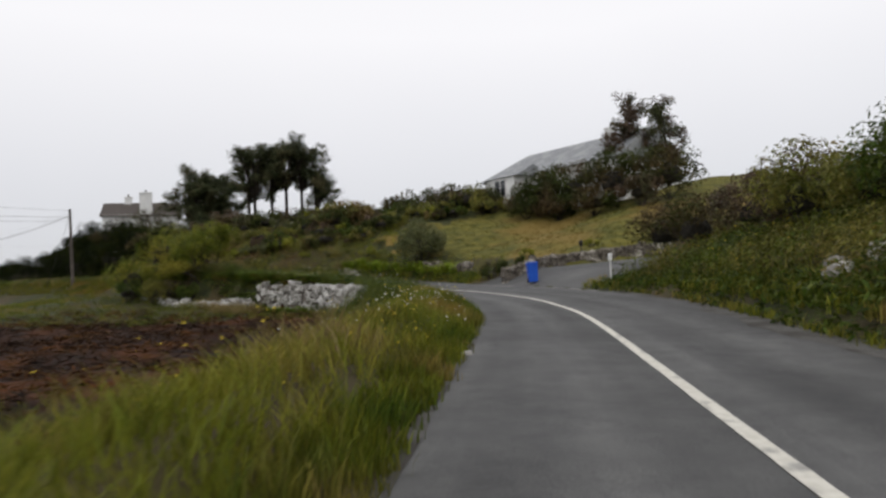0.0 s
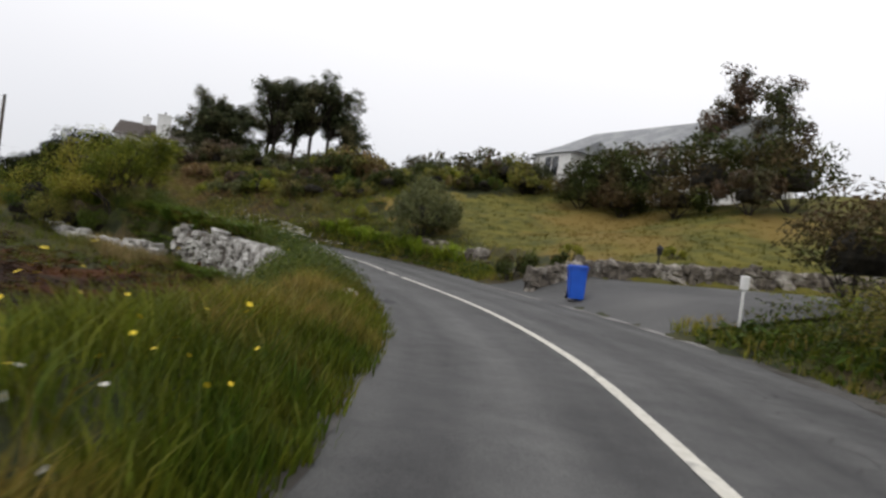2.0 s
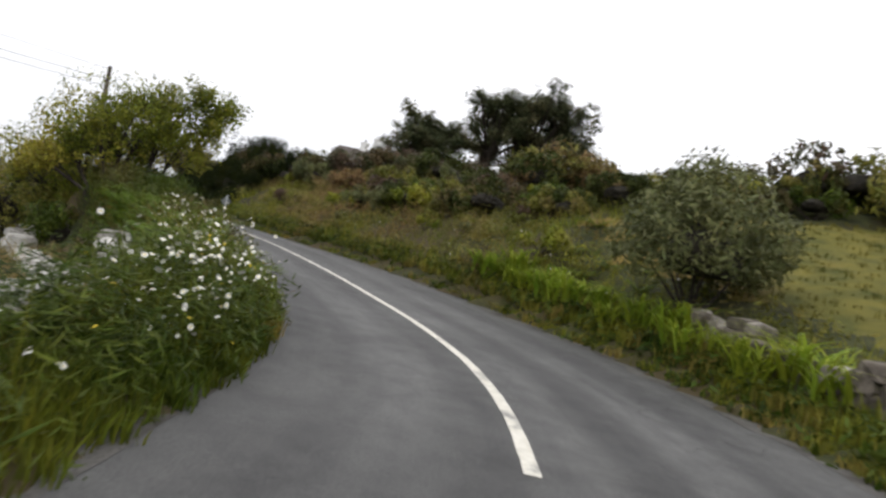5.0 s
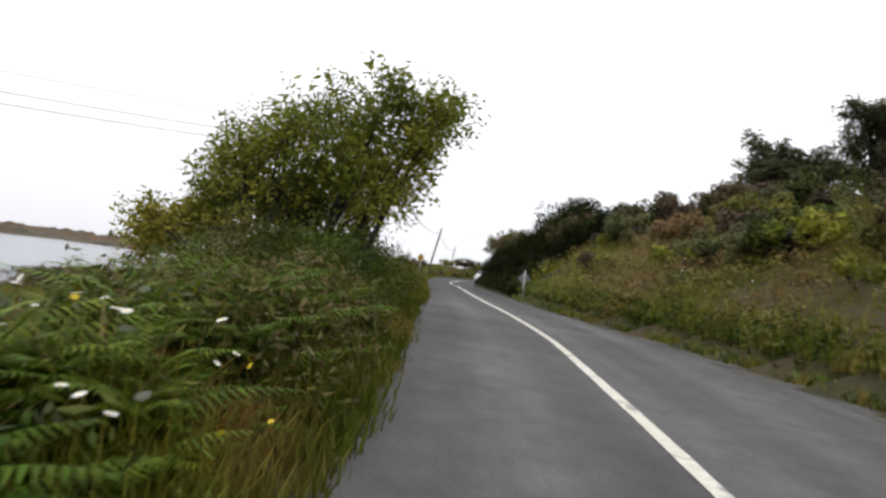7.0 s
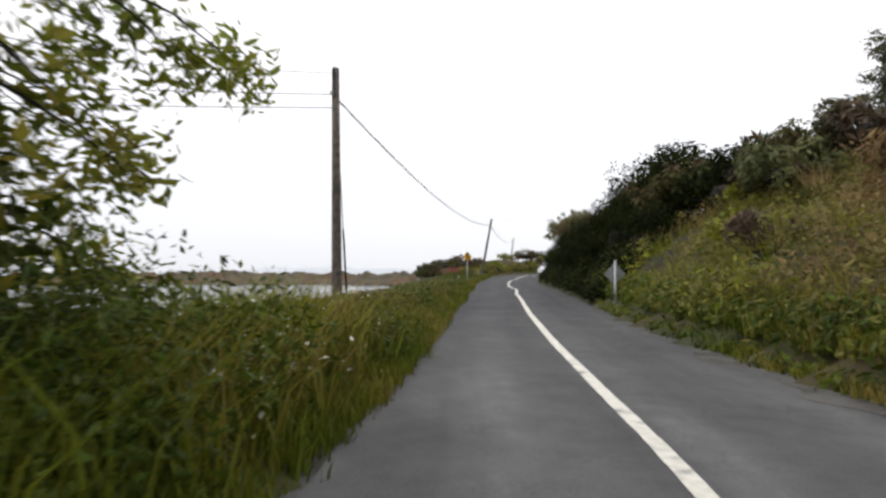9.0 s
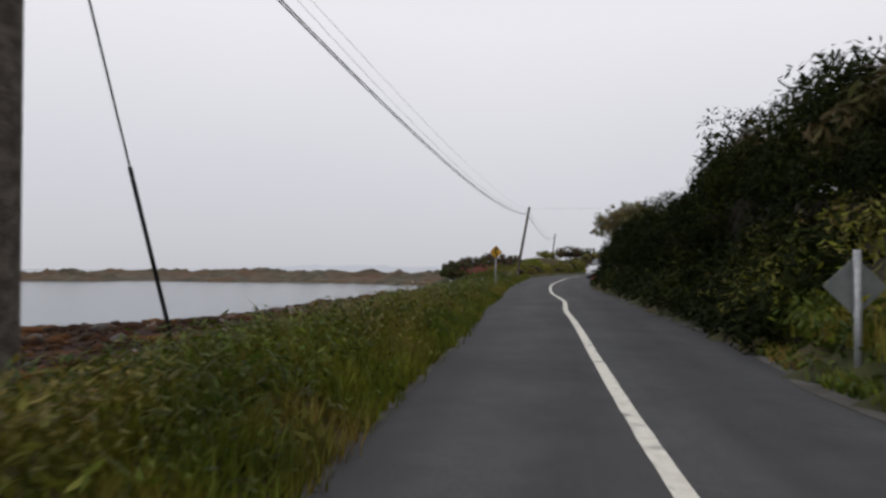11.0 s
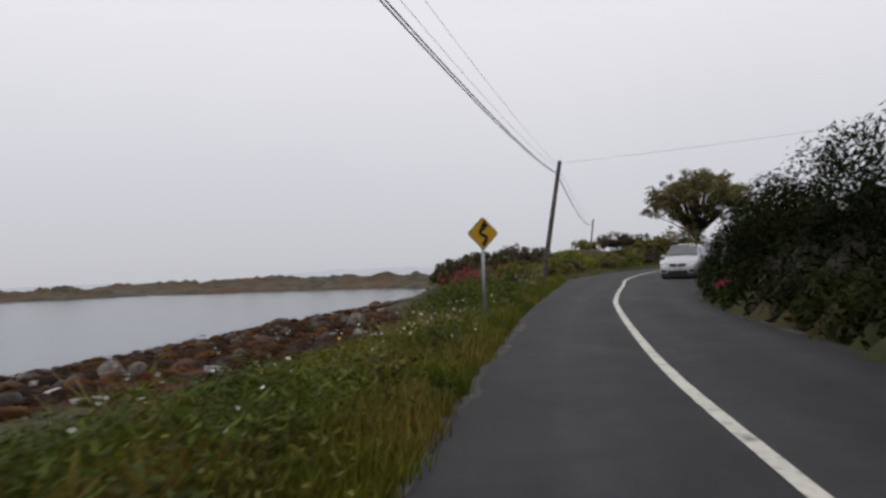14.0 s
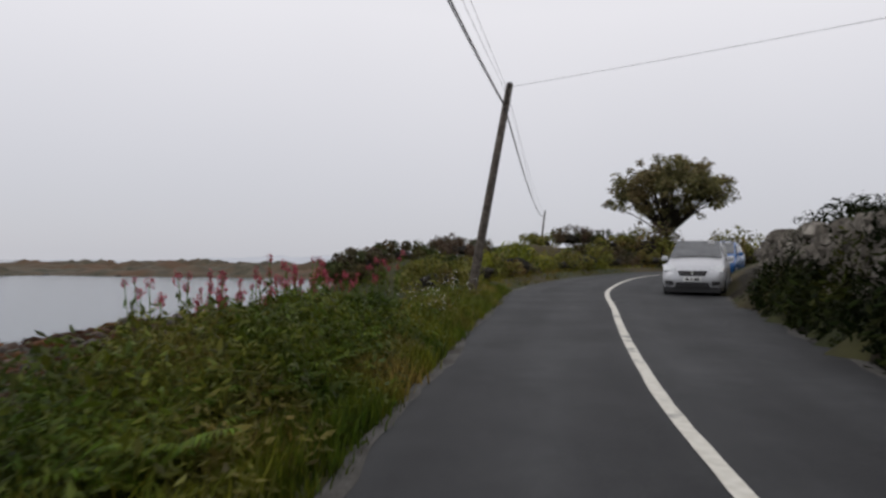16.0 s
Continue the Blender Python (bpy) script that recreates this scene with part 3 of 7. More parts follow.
lane_l = lambda s: -np.interp(s, REF_S, REF[:, 3]) - 0.04 * noise2(s, s * 0, 3.7, 4) - 0.03 * noise2(s, s * 0, 0.6, 6)
lane_r = lambda s: np.interp(s, REF_S, REF[:, 4]) + 0.12 * noise2(s, s * 0, 1.9, 8) + 0.03 * noise2(s, s * 0, 0.7, 3)
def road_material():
    """Old pale asphalt that turns darker round the headland, stations 56 to 78; polished wheel tracks and tar streaks
    run along it.
    """
    m = bpy.data.materials.new("road_asphalt")
    m.use_nodes = True
    nt, b = m.node_tree, m.node_tree.nodes["Principled BSDF"]
    N, Lk = nt.nodes.new, nt.links.new
    geo, uv = N("ShaderNodeNewGeometry"), N("ShaderNodeUVMap")
    uv.uv_map = "lane"

    def tex(src, scale, detail=4.0, stretch=None):
        n = N("ShaderNodeTexNoise")
        n.inputs["Scale"].default_value, n.inputs["Detail"].default_value = scale, detail
        if stretch:
            mp = N("ShaderNodeMapping")
            mp.inputs["Scale"].default_value = stretch
            Lk(src, mp.inputs["Vector"])
            src = mp.outputs[0]
        Lk(src, n.inputs["Vector"])
        return n.outputs["Fac"]

    def ramp(fac, lo, hi, c0, c1):
        r = N("ShaderNodeValToRGB")
        r.color_ramp.elements[0].position, r.color_ramp.elements[1].position = lo, hi
        r.color_ramp.elements[0].color, r.color_ramp.elements[1].color = (*c0, 1), (*c1, 1)
        Lk(fac, r.inputs[0])
        return r.outputs[0]

    def mix(fac, c0, c1, kind="MIX", amount=None):
        x = N("ShaderNodeMix")
        x.data_type, x.blend_type = "RGBA", kind
        if fac is None:
            x.inputs[0].default_value = amount
        else:
            Lk(fac, x.inputs[0])
        Lk(c0, x.inputs[6])
        Lk(c1, x.inputs[7])
        return x.outputs[2]

    grain = tex(geo.outputs["Position"], 60, 5)
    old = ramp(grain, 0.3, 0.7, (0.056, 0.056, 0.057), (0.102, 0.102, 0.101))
    dark_tone = ramp(grain, 0.3, 0.7, (0.018, 0.019, 0.021), (0.036, 0.037, 0.039))
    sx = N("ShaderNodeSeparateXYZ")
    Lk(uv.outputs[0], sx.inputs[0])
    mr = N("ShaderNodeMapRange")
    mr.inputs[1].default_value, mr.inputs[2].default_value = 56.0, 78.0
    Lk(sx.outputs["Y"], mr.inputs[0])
    col = mix(mr.outputs[0], old, dark_tone)
    # blotches, long streaks and two paler wheel tracks in each lane
    col = mix(None, col, ramp(tex(geo.outputs["Position"], 0.45, 5), 0.3, 0.7, (0.82, 0.82, 0.82), (1.18, 1.18, 1.17)), "MULTIPLY", 1.0)
    col = mix(None, col, ramp(tex(geo.outputs["Position"], 3.2, 6), 0.3, 0.7, (0.84, 0.84, 0.85), (1.17, 1.17, 1.16)), "MULTIPLY", 1.0)
    col = mix(None, col, ramp(tex(uv.outputs[0], 1.0, 5, (2.4, 0.10, 1)), 0.32, 0.68, (0.82, 0.82, 0.83), (1.16, 1.16, 1.15)), "MULTIPLY", 1.0)
    wv = N("ShaderNodeMath")
    wv.operation, wv.inputs[1].default_value = "MULTIPLY", 4.6
    sn = N("ShaderNodeMath")
    sn.operation = "SINE"
    Lk(sx.outputs["X"], wv.inputs[0])
    Lk(wv.outputs[0], sn.inputs[0])
    s01 = N("ShaderNodeMapRange")
    s01.inputs[1].default_value, s01.inputs[2].default_value = -1, 1
    Lk(sn.outputs[0], s01.inputs[0])
    col = mix(None, col, ramp(s01.outputs[0], 0.15, 0.95, (0.86, 0.86, 0.86), (1.18, 1.18, 1.17)), "MULTIPLY", 1.0)
    Lk(col, b.inputs["Base Color"])
    b.inputs["Specular IOR Level"].default_value = 0.35
    rr_ = N("ShaderNodeMapRange")
    rr_.inputs[3].default_value, rr_.inputs[4].default_value = 0.62, 0.9
    Lk(tex(geo.outputs["Position"], 0.7, 4), rr_.inputs[0])
    Lk(rr_.outputs[0], b.inputs["Roughness"])
    bp = N("ShaderNodeBump")
    bp.inputs["Strength"].default_value, bp.inputs["Distance"].default_value = 0.4, 0.02
    Lk(tex(geo.outputs["Position"], 130, 4), bp.inputs["Height"])
    Lk(bp.outputs[0], b.inputs["Normal"])
    return m


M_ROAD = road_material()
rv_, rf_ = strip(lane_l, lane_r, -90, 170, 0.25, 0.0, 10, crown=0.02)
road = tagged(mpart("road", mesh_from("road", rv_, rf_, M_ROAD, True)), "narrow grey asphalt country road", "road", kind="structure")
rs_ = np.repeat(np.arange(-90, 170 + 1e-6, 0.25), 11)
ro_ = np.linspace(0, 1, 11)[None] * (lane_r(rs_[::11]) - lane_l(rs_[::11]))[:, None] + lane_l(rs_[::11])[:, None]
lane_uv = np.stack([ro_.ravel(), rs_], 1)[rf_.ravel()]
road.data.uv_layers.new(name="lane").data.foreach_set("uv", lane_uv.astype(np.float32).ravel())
gr1 = strip(lambda s: lane_l(s) - 0.34 + 0.2 * smooth(62, 70, s), lambda s: lane_l(s) + 0.04 + 0.05 * noise2(s, s * 0, 2.2, 14) + smooth(92, 101, s) * (0.10 + 0.1 * noise2(s, s * 0, 0.9, 16)), -90, 150, 0.25, 0.004, 2, crown=0.02)
crumble = lambda s: 0.2 + 0.2 * smooth(24, 18, s) + 0.22 * smooth(33, 37, s) * smooth(70, 60, s)
gr2 = strip(lambda s: lane_r(s) - crumble(s) * (1 + 0.8 * noise2(s, s * 0, 1.3, 15)), lambda s: lane_r(s) + 0.55 - 0.45 * smooth(76, 81, s), -90, 150, 0.25, 0.004, 3, crown=0.02)
gr1[0][0::3, 2] -= 0.16
gr2[0][3::4, 2] -= 0.16
drive_gap = lambda v, f: f[~((lambda q: (q > 24.4) & (q < 31.6))(road_at(v[f[:, 0], 0], v[f[:, 0], 1])[0]))]
gr2 = (gr2[0], drive_gap(*gr2))
road_edge = tagged(mpart("road_edge", mesh_from("road_edge", *merge_sets([gr1, gr2]), M_GRIT, True)), "pale loose grit along the road edges", "road", kind="structure")
# the solid line, with two short breaks on the bend
BREAKS = [(31.3, 31.75), (29.6, 30.0)]
runs, a_ = [], -90.0
for b0, b1 in sorted(BREAKS):
    runs.append((a_, b0))
    a_ = b1
runs.append((a_, 150.0))
wob = lambda s: 0.02 * noise2(s, s * 0, 6, 21)
lines = [strip(lambda s: wob(s) - 0.065 - 0.006 * noise2(s, s * 0, 0.3, 22), lambda s: wob(s) + 0.065 + 0.006 * noise2(s, s * 0, 0.3, 23), p, q, 0.2, 0.006, 1) for p, q in runs]
road_line = tagged(mpart("road_line", mesh_from("road_line", *merge_sets(lines), M_LINE, False)), "worn solid white centre line", "road marking", kind="structure")
# crazed and cracked asphalt near the crumbling edge of the bend
def crack_lines(n, s_lo, s_hi, o_lo, o_hi, seed):
    r = np.random.default_rng(seed)
    sets = []
    for _ in range(n):
        s_, o_, turn = r.uniform(s_lo, s_hi), r.uniform(o_lo, o_hi), r.uniform(0, 6.283)
        pts = []
        for k in range(r.integers(5, 12)):
            pts.append((s_, o_))
            turn += r.normal(0, 0.6)
            s_ += math.cos(turn) * 0.12
            o_ += math.sin(turn) * 0.10
        q = np.array(pts)
        q[:, 1] = np.minimum(q[:, 1], np.interp(q[:, 0], REF_S, REF[:, 4]) - 0.1)
        w = 0.0032 * r.uniform(0.6, 1.5)
        x, y = along(q[:, 0], q[:, 1])
        z = np.interp(q[:, 0], REF_S, REF[:, 2]) - 0.02 * np.abs(q[:, 1]) / 3 + 0.003
        d = np.gradient(np.stack([x, y], 1), axis=0)
        d /= np.linalg.norm(d, axis=1)[:, None] + 1e-9
        v = np.stack([np.stack([x - d[:, 1] * w, y + d[:, 0] * w, z], 1), np.stack([x + d[:, 1] * w, y - d[:, 0] * w, z], 1)], 1).reshape(-1, 3)
        k = np.arange(len(q) - 1) * 2
        sets.append((v, np.stack([k, k + 1, k + 3, k + 2], 1)))
    return merge_sets(sets)


M_CRACK = material("dark_crack", (0.02, 0.02, 0.02), (0.035, 0.035, 0.035), 20, 0.95, 0.0)
cracks = [crack_lines(90, 34, 47, 2.0, 3.5, 61), crack_lines(40, 8, 24, 1.6, 2.6, 62), crack_lines(30, 47, 60, 1.5, 2.6, 64)]
tagged(mpart("asphalt_cracks", mesh_from("asphalt_cracks", *merge_sets(cracks), M_CRACK)), "fine dark cracks in the old asphalt", "crack", kind="stuff")
# trodden tar patches
def tar_patch(s_, o_, a_, b_, seed, mat):
    ang = np.linspace(0, 6.283, 25)[:-1]
    r = np.random.default_rng(seed)
    k = 1 + 0.18 * np.sin(ang * 2 + r.uniform(0, 6)) + 0.12 * np.sin(ang * 5 + r.uniform(0, 6))
    ps, po = s_ + np.cos(ang) * a_ * k, o_ + np.sin(ang) * b_ * k
    x, y = along(ps, po)
    z = np.interp(ps, REF_S, REF[:, 2]) - 0.02 * np.abs(po) / 3 + 0.004
    cx_, cy_ = along(s_, o_)
    v = np.vstack([[float(cx_), float(cy_), float(np.interp(s_, REF_S, REF[:, 2]) - 0.02 * abs(o_) / 3 + 0.005)], np.stack([x, y, z], 1)])
    f = np.array([(0, i + 1, (i + 1) % 24 + 1) for i in range(24)])
    return tagged(mpart("tar_patch", mesh_from("tar_patch", v, f, mat)), "small dark repair patch in the asphalt", "patch", "repair patches", kind="structure")


for i, (a_, b_, c_, d_) in enumerate(((55.6, 1.15, 0.13, 0.16), (55.1, 1.3, 0.15, 0.3), (24.0, -2.0, 0.34, 0.15))):
    tar_patch(a_, b_, c_, d_, 70 + i, M_NEWASPHALT)

M_HERB = leaf_mat("feathery_herbage", (0.030, 0.055, 0.006), (0.090, 0.118, 0.014), (0.14, 0.13, 0.03), lo=0.58, hi=0.74)
M_STRAP = leaf_mat("strap_leaf", (0.16, 0.24, 0.022), (0.30, 0.36, 0.040), tr=0.4)
# ---------------------------------------------------------------- plant templates
def blades(n, h, w, spread, seed, lean=0.35):
    """A tuft of n bent grass blades."""
    r = np.random.default_rng(seed)
    v, f = [], []
    for i in range(n):
        a, d = r.uniform(0, 6.283), r.uniform(0, spread)
        x, y = math.cos(a) * d, math.sin(a) * d
        la, hh = r.uniform(0, 6.283), h * r.uniform(0.55, 1.0)
        bx, by = math.cos(la) * lean * hh * r.uniform(0.3, 1.2), math.sin(la) * lean * hh * r.uniform(0.3, 1.2)
        ta = r.uniform(0, 6.283)
        wx, wy = math.cos(ta) * w / 2, math.sin(ta) * w / 2
        k = len(v)
        v += [(x - wx, y - wy, -0.05), (x + wx, y + wy, -0.05), (x + bx * 0.3 - wx * 0.8, y + by * 0.3 - wy * 0.8, hh * 0.55), (x + bx * 0.3 + wx * 0.8, y + by * 0.3 + wy * 0.8, hh * 0.55), (x + bx, y + by, hh)]
        f += [(k, k + 1, k + 3), (k, k + 3, k + 2), (k + 2, k + 3, k + 4)]
    return np.array(v), np.array(f)


def leaf_ball(n, size, seed, shell=0.45, aspect=0.62, up=0.3):
    """n folded leaves in a unit ball, most of them near its skin."""
    r = np.random.default_rng(seed)
    d = r.normal(size=(n, 3))
    d /= np.linalg.norm(d, axis=1)[:, None]
    c = d * (r.uniform(shell, 1.0, n) ** 0.6)[:, None]
    nrm = d + r.normal(size=(n, 3)) * 0.55 + np.array([0, 0, up])
    nrm /= np.linalg.norm(nrm, axis=1)[:, None]
    t = np.cross(nrm, r.normal(size=(n, 3)))
    t /= np.linalg.norm(t, axis=1)[:, None]
    b = np.cross(nrm, t)
    sz = size * r.uniform(0.6, 1.3, n)[:, None]
    v = np.stack([c - t * sz, c + b * sz * aspect * 0.5 - nrm * sz * 0.12, c + t * sz, c - b * sz * aspect * 0.5 - nrm * sz * 0.12], 1).reshape(-1, 3)
    k = np.arange(n) * 4
    return v, np.concatenate([np.stack([k, k + 1, k + 2], 1), np.stack([k, k + 2, k + 3], 1)])


def fern(seed, fronds=7, length=0.85):
    """A crown of arching bracken fronds, each with paired leaflets."""
    r = np.random.default_rng(seed)
    v, f = [], []
    for i in range(fronds):
        a = 6.283 * i / fronds + r.uniform(-0.4, 0.4)
        ca, sa, L = math.cos(a), math.sin(a), length * r.uniform(0.7, 1.1)
        el = r.uniform(0.75, 1.15)
        for j in range(17):
            u = (j + 1.8) / 18.8
            q = L * u
            x, z = q * math.cos(el) + 0.25 * L * u * u, q * math.sin(el) - 0.42 * L * u * u
            w = L * 0.34 * (1 - u) ** 0.8 * min(1, u * 4) + 0.015
            for sd in (-1, 1):
                k = len(v)
                for px, py, pz in ((x - 0.017 * L, 0, z), (x + 0.027 * L, 0, z), (x + 0.085 * L, sd * w, z - 0.25 * w)):
                    v.append((px * ca - py * sa, px * sa + py * ca, pz))
                f.append((k, k + 1, k + 2))
        k = len(v)
        for q, w in ((0.0, 0.012), (L, 0.003)):
            u = q / L
            x, z = q * math.cos(el) + 0.25 * L * u * u, q * math.sin(el) - 0.42 * L * u * u
            v += [(x * ca + sa * w, x * sa - ca * w, z), (x * ca - sa * w, x * sa + ca * w, z)]
        f += [(k, k + 1, k + 3), (k, k + 3, k + 2)]
    return np.array(v), np.array(f)


def straps(n, length, width, seed, arch=0.8, spread=0.1):
    """A clump of long arching strap leaves."""
    r = np.random.default_rng(seed)
    v, f = [], []
    for i in range(n):
        a, L = r.uniform(0, 6.283), length * r.uniform(0.6, 1.1)
        ca, sa, bx, by = math.cos(a), math.sin(a), r.uniform(-spread, spread), r.uniform(-spread, spread)
        k = len(v)
        for j in range(5):
            u = j / 4
            x, z = L * (0.25 * u + arch * 0.55 * u * u), L * (1.05 * u - arch * 0.62 * u * u)
            w = width * (1 - 0.85 * u) / 2
            v += [(bx + x * ca + sa * w, by + x * sa - ca * w, z), (bx + x * ca - sa * w, by + x * sa + ca * w, z)]
        for j in range(4):
            q = k + 2 * j
            f += [(q, q + 1, q + 3), (q, q + 3, q + 2)]
    return np.array(v), np.array(f)


def daisy_head(petals=9):
    v, f = [(0, 0, 0.0)], []
    for i in range(petals):
        a, b, c = 6.283 * i / petals, 6.283 * (i + 0.4) / petals, 6.283 * (i + 0.8) / petals
        k = len(v)
        v += [(math.cos(a) * 0.8, math.sin(a) * 0.8, 0.1), (math.cos(b), math.sin(b), 0.02), (math.cos(c) * 0.8, math.sin(c) * 0.8, 0.1)]
        f += [(0, k, k + 1), (0, k + 1, k + 2)]
    return np.array(v), np.array(f)


def disc(n=6, r=0.3, z=0.14):
    v = [(0, 0, z + 0.06)] + [(math.cos(6.283 * i / n) * r, math.sin(6.283 * i / n) * r, z) for i in range(n)]
    return np.array(v), np.array([(0, i + 1, (i + 1) % n + 1) for i in range(n)])


def spots(n, s_lo, s_hi, d_lo, d_hi, side, keep=None, seed=0):
    """n places along the road's side, d metres beyond its edge; side -1 the sea, 1 the hill."""
    r = np.random.default_rng(seed)
    s, d = r.uniform(s_lo, s_hi, n), r.uniform(d_lo, d_hi, n)
    w = np.interp(s, REF_S, REF[:, 3] if side < 0 else REF[:, 4])
    x, y = along(s, side * (w + d))
    ok = np.ones(n, bool) if keep is None else keep(x, y, s, d)
    x, y, s, d = x[ok], y[ok], s[ok], d[ok]
    q, o, k = road_at(x, y)
    clear = (o < -REF[k, 3] - d_lo * 0.8) if side < 0 else (o > REF[k, 4] + d_lo * 0.8)
    x, y, s, d = x[clear], y[clear], s[clear], d[clear]
    return np.stack([x, y, height(x, y)], 1), s, d


def stuff(name, sets, mat, label, category):
    v, f = merge_sets(sets)
    return tagged(mpart(name, mesh_from(name, v, f, mat)), label, category, kind="stuff")


def sow(template_list, pos, lo, hi, seed, tilt=0.0, squash=None):
    """Spreads a list of templates over places with chance turns and sizes."""
    r = np.random.default_rng(seed)
    pick = r.integers(0, len(template_list), len(pos))
    out = []
    for i, (tv, tf) in enumerate(template_list):
        p = pos[pick == i]
        if len(p):
            sc = r.uniform(lo, hi, len(p))[:, None] * (np.ones((1, 3)) if squash is None else np.array([squash]))
            out.append(scatter(tv, tf, p, r.uniform(0, 6.283, len(p)), sc, r.normal(0, tilt, len(p)) if tilt else None))
    return out


not_drive = lambda x, y, s, d: ~((s > 24.5) & (s < 31.5)) & (s < 80)
not_lawn = lambda x, y, s, d: ~((s > 18.5) & (s < 43) & (d > 3.2))

# ---------------------------------------------------------------- grass
tufts = [blades(10, 0.55, 0.018, 0.24, 100 + i, 0.85) for i in range(5)]
short = [blades(12, 0.22, 0.014, 0.12, 120 + i, 0.5) for i in range(4)]
p1, _, d1 = spots(4700, -1, 27, 0.0, 4.6, -1, seed=1)
p1b, _, d1b = spots(1500, 15.5, 25.5, 0.1, 3.4, -1, seed=94)
p2, s2, d2 = spots(2400, 27, 62, 0.0, 2.6, -1, seed=2)
p3, _, d3 = spots(6200, 64, 125, 0.0, 4.2, -1, seed=3)
p4, _, d4 = spots(1200, 125, 150, 0.05, 9.0, -1, seed=4)
STONE_X, STONE_Y = 4.05, 30.9
by_stone = lambda x, y: (np.hypot(x - STONE_X - 0.12, y - STONE_Y + 0.18) < 0.33)
p1, d1 = p1[~by_stone(p1[:, 0], p1[:, 1])], d1[~by_stone(p1[:, 0], p1[:, 1])]
near_green = (p1[:, 1] < 27.5) & (noise2(p1[:, 0], p1[:, 1], 1.6, 36) > np.where(p1[:, 1] > 17, 0.1, -0.35))
bend = (p1[:, 1] > 22.5) & (noise2(p1[:, 0], p1[:, 1], 1.3, 37) < 0.05)
# past station 32 the darker M_GRASS2 also paints in the sycamore's shade
for name_, mat_, label_, patches in (("verge_grass", M_GRASS, "long uncut green grass on the seaward verge", ((p1[near_green & ~bend], d1[near_green & ~bend], 11),)), ("bend_grass", M_BENDGRASS, "lush dark green grass on the inside of the bend", ((p1[bend], d1[bend], 18), (p2[s2 < 32], d2[s2 < 32], 12), (p1b, np.minimum(d1b, 1.15), 17))), ("shore_grass", M_GRASS2, "olive-brown coarse grass on the verge above the shore", ((p1[~near_green & ~bend], d1[~near_green & ~bend], 16), (p2[s2 >= 32], d2[s2 >= 32], 15), (p3, d3, 13), (p4, d4, 14)))):
    sets = []
    for pp, dd, sd in patches:
        k = dd < 0.35
        near_bend = ~k & (pp[:, 1] > 24) & (pp[:, 1] < 40) & (pp[:, 0] > -4)
        low = near_bend & (dd > 1.2) & (pp[:, 1] > 28)
        sets += sow(short, pp[k], 0.7, 1.3, sd)
        sets += sow(tufts, pp[near_bend & ~low], 0.45, 0.8, sd + 70)
        if low.any():
            sets += sow(tufts, pp[low], 0.25, 0.5, sd + 75)
        beyond = pp[:, 0] < -47
        sets += sow(tufts, pp[~k & ~near_bend & ~beyond], *((0.45, 0.9) if mat_ is M_GRASS else (0.42, 0.85)), sd + 50)
        if (~k & beyond).any():
            sets += sow(tufts, pp[~k & beyond], 0.38, 0.68, sd + 50)
    stuff(name_, sets, mat_, label_, "grass")
p5, _, _ = spots(2400, -2, 80, 0.0, 1.1, 1, keep=not_drive, seed=5)
p6, _, _ = spots(1500, 30, 80, 0.6, 7, 1, keep=not_lawn, seed=6)
p5b, _, _ = spots(1500, 33, 80, 0.0, 0.6, 1, seed=33)
stuff("bank_grass", sow(short, np.concatenate([p5, p5b]), 0.7, 1.6, 21) + sow(tufts, p6, 0.5, 1.1, 22), M_GRASS, "tufted grass at the foot of the hill bank", "grass")
p7, _, _ = spots(1800, -4, 118, 1.0, 2.8, -1, keep=lambda x, y, s, d: (noise2(x, y, 3.0, 31) > 0.25) & ((s < 8) | (s > 27)), seed=7)
p7c, _, _ = spots(420, 42.5, 50, 2.6, 5.0, -1, seed=9)
p7b, _, _ = spots(1300, 45, 80, 1.5, 10, 1, keep=lambda x, y, s, d: noise2(x, y, 4.0, 32) > 0.2, seed=8)
stuff("dry_grass", sow(tufts, np.concatenate([p7, p7b, p7c]), 0.7, 1.3, 23), M_DRYGRASS, "straw-coloured seeding grass stems", "grass")
lp = np.random.default_rng(40)
lx, ly = lp.uniform(-16, 16, 5200), lp.uniform(44, 72, 5200)
ls, lo_, lk = road_at(lx, ly)
ok = (lo_ - REF[lk, 4] > 3.6) & (lo_ - REF[lk, 4] < 23) & (ls > 19) & (ls < np.where(lo_ - REF[lk, 4] < 9, 47.6, 44.0))
lawn_pos = np.stack([lx[ok], ly[ok], height(lx[ok], ly[ok])], 1)
stuff("lawn_grass", sow([blades(9, 0.09, 0.02, 0.18, 140 + i, 0.6) for i in range(3)], lawn_pos, 0.8, 1.5, 24), M_LAWN, "rough yellow-green garden lawn on the slope", "grass")

pe, _, _ = spots(5200, -2, 125, 0.0, 0.55, -1, seed=34)
stuff("edge_grass", sow(short, pe, 0.8, 1.6, 26), M_BENDGRASS, "short green grass along the road's edge", "grass")
pt, _, _ = spots(900, 53, 62, 0.5, 2.8, -1, seed=35)
stuff("tall_grass", sow(tufts, pt, 0.9, 1.7, 27), M_GRASS, "tall feathery grass on the verge above the shore", "grass")
ig = np.random.default_rng(41)
ix, iy = ig.uniform(-34, -2, 5200), ig.uniform(37, 55, 5200)
_, i_o, i_k = road_at(ix, iy)
i_z = height(ix, iy)
ok = (i_o < -REF[i_k, 3] - 1.6) & (i_z > 0.5)
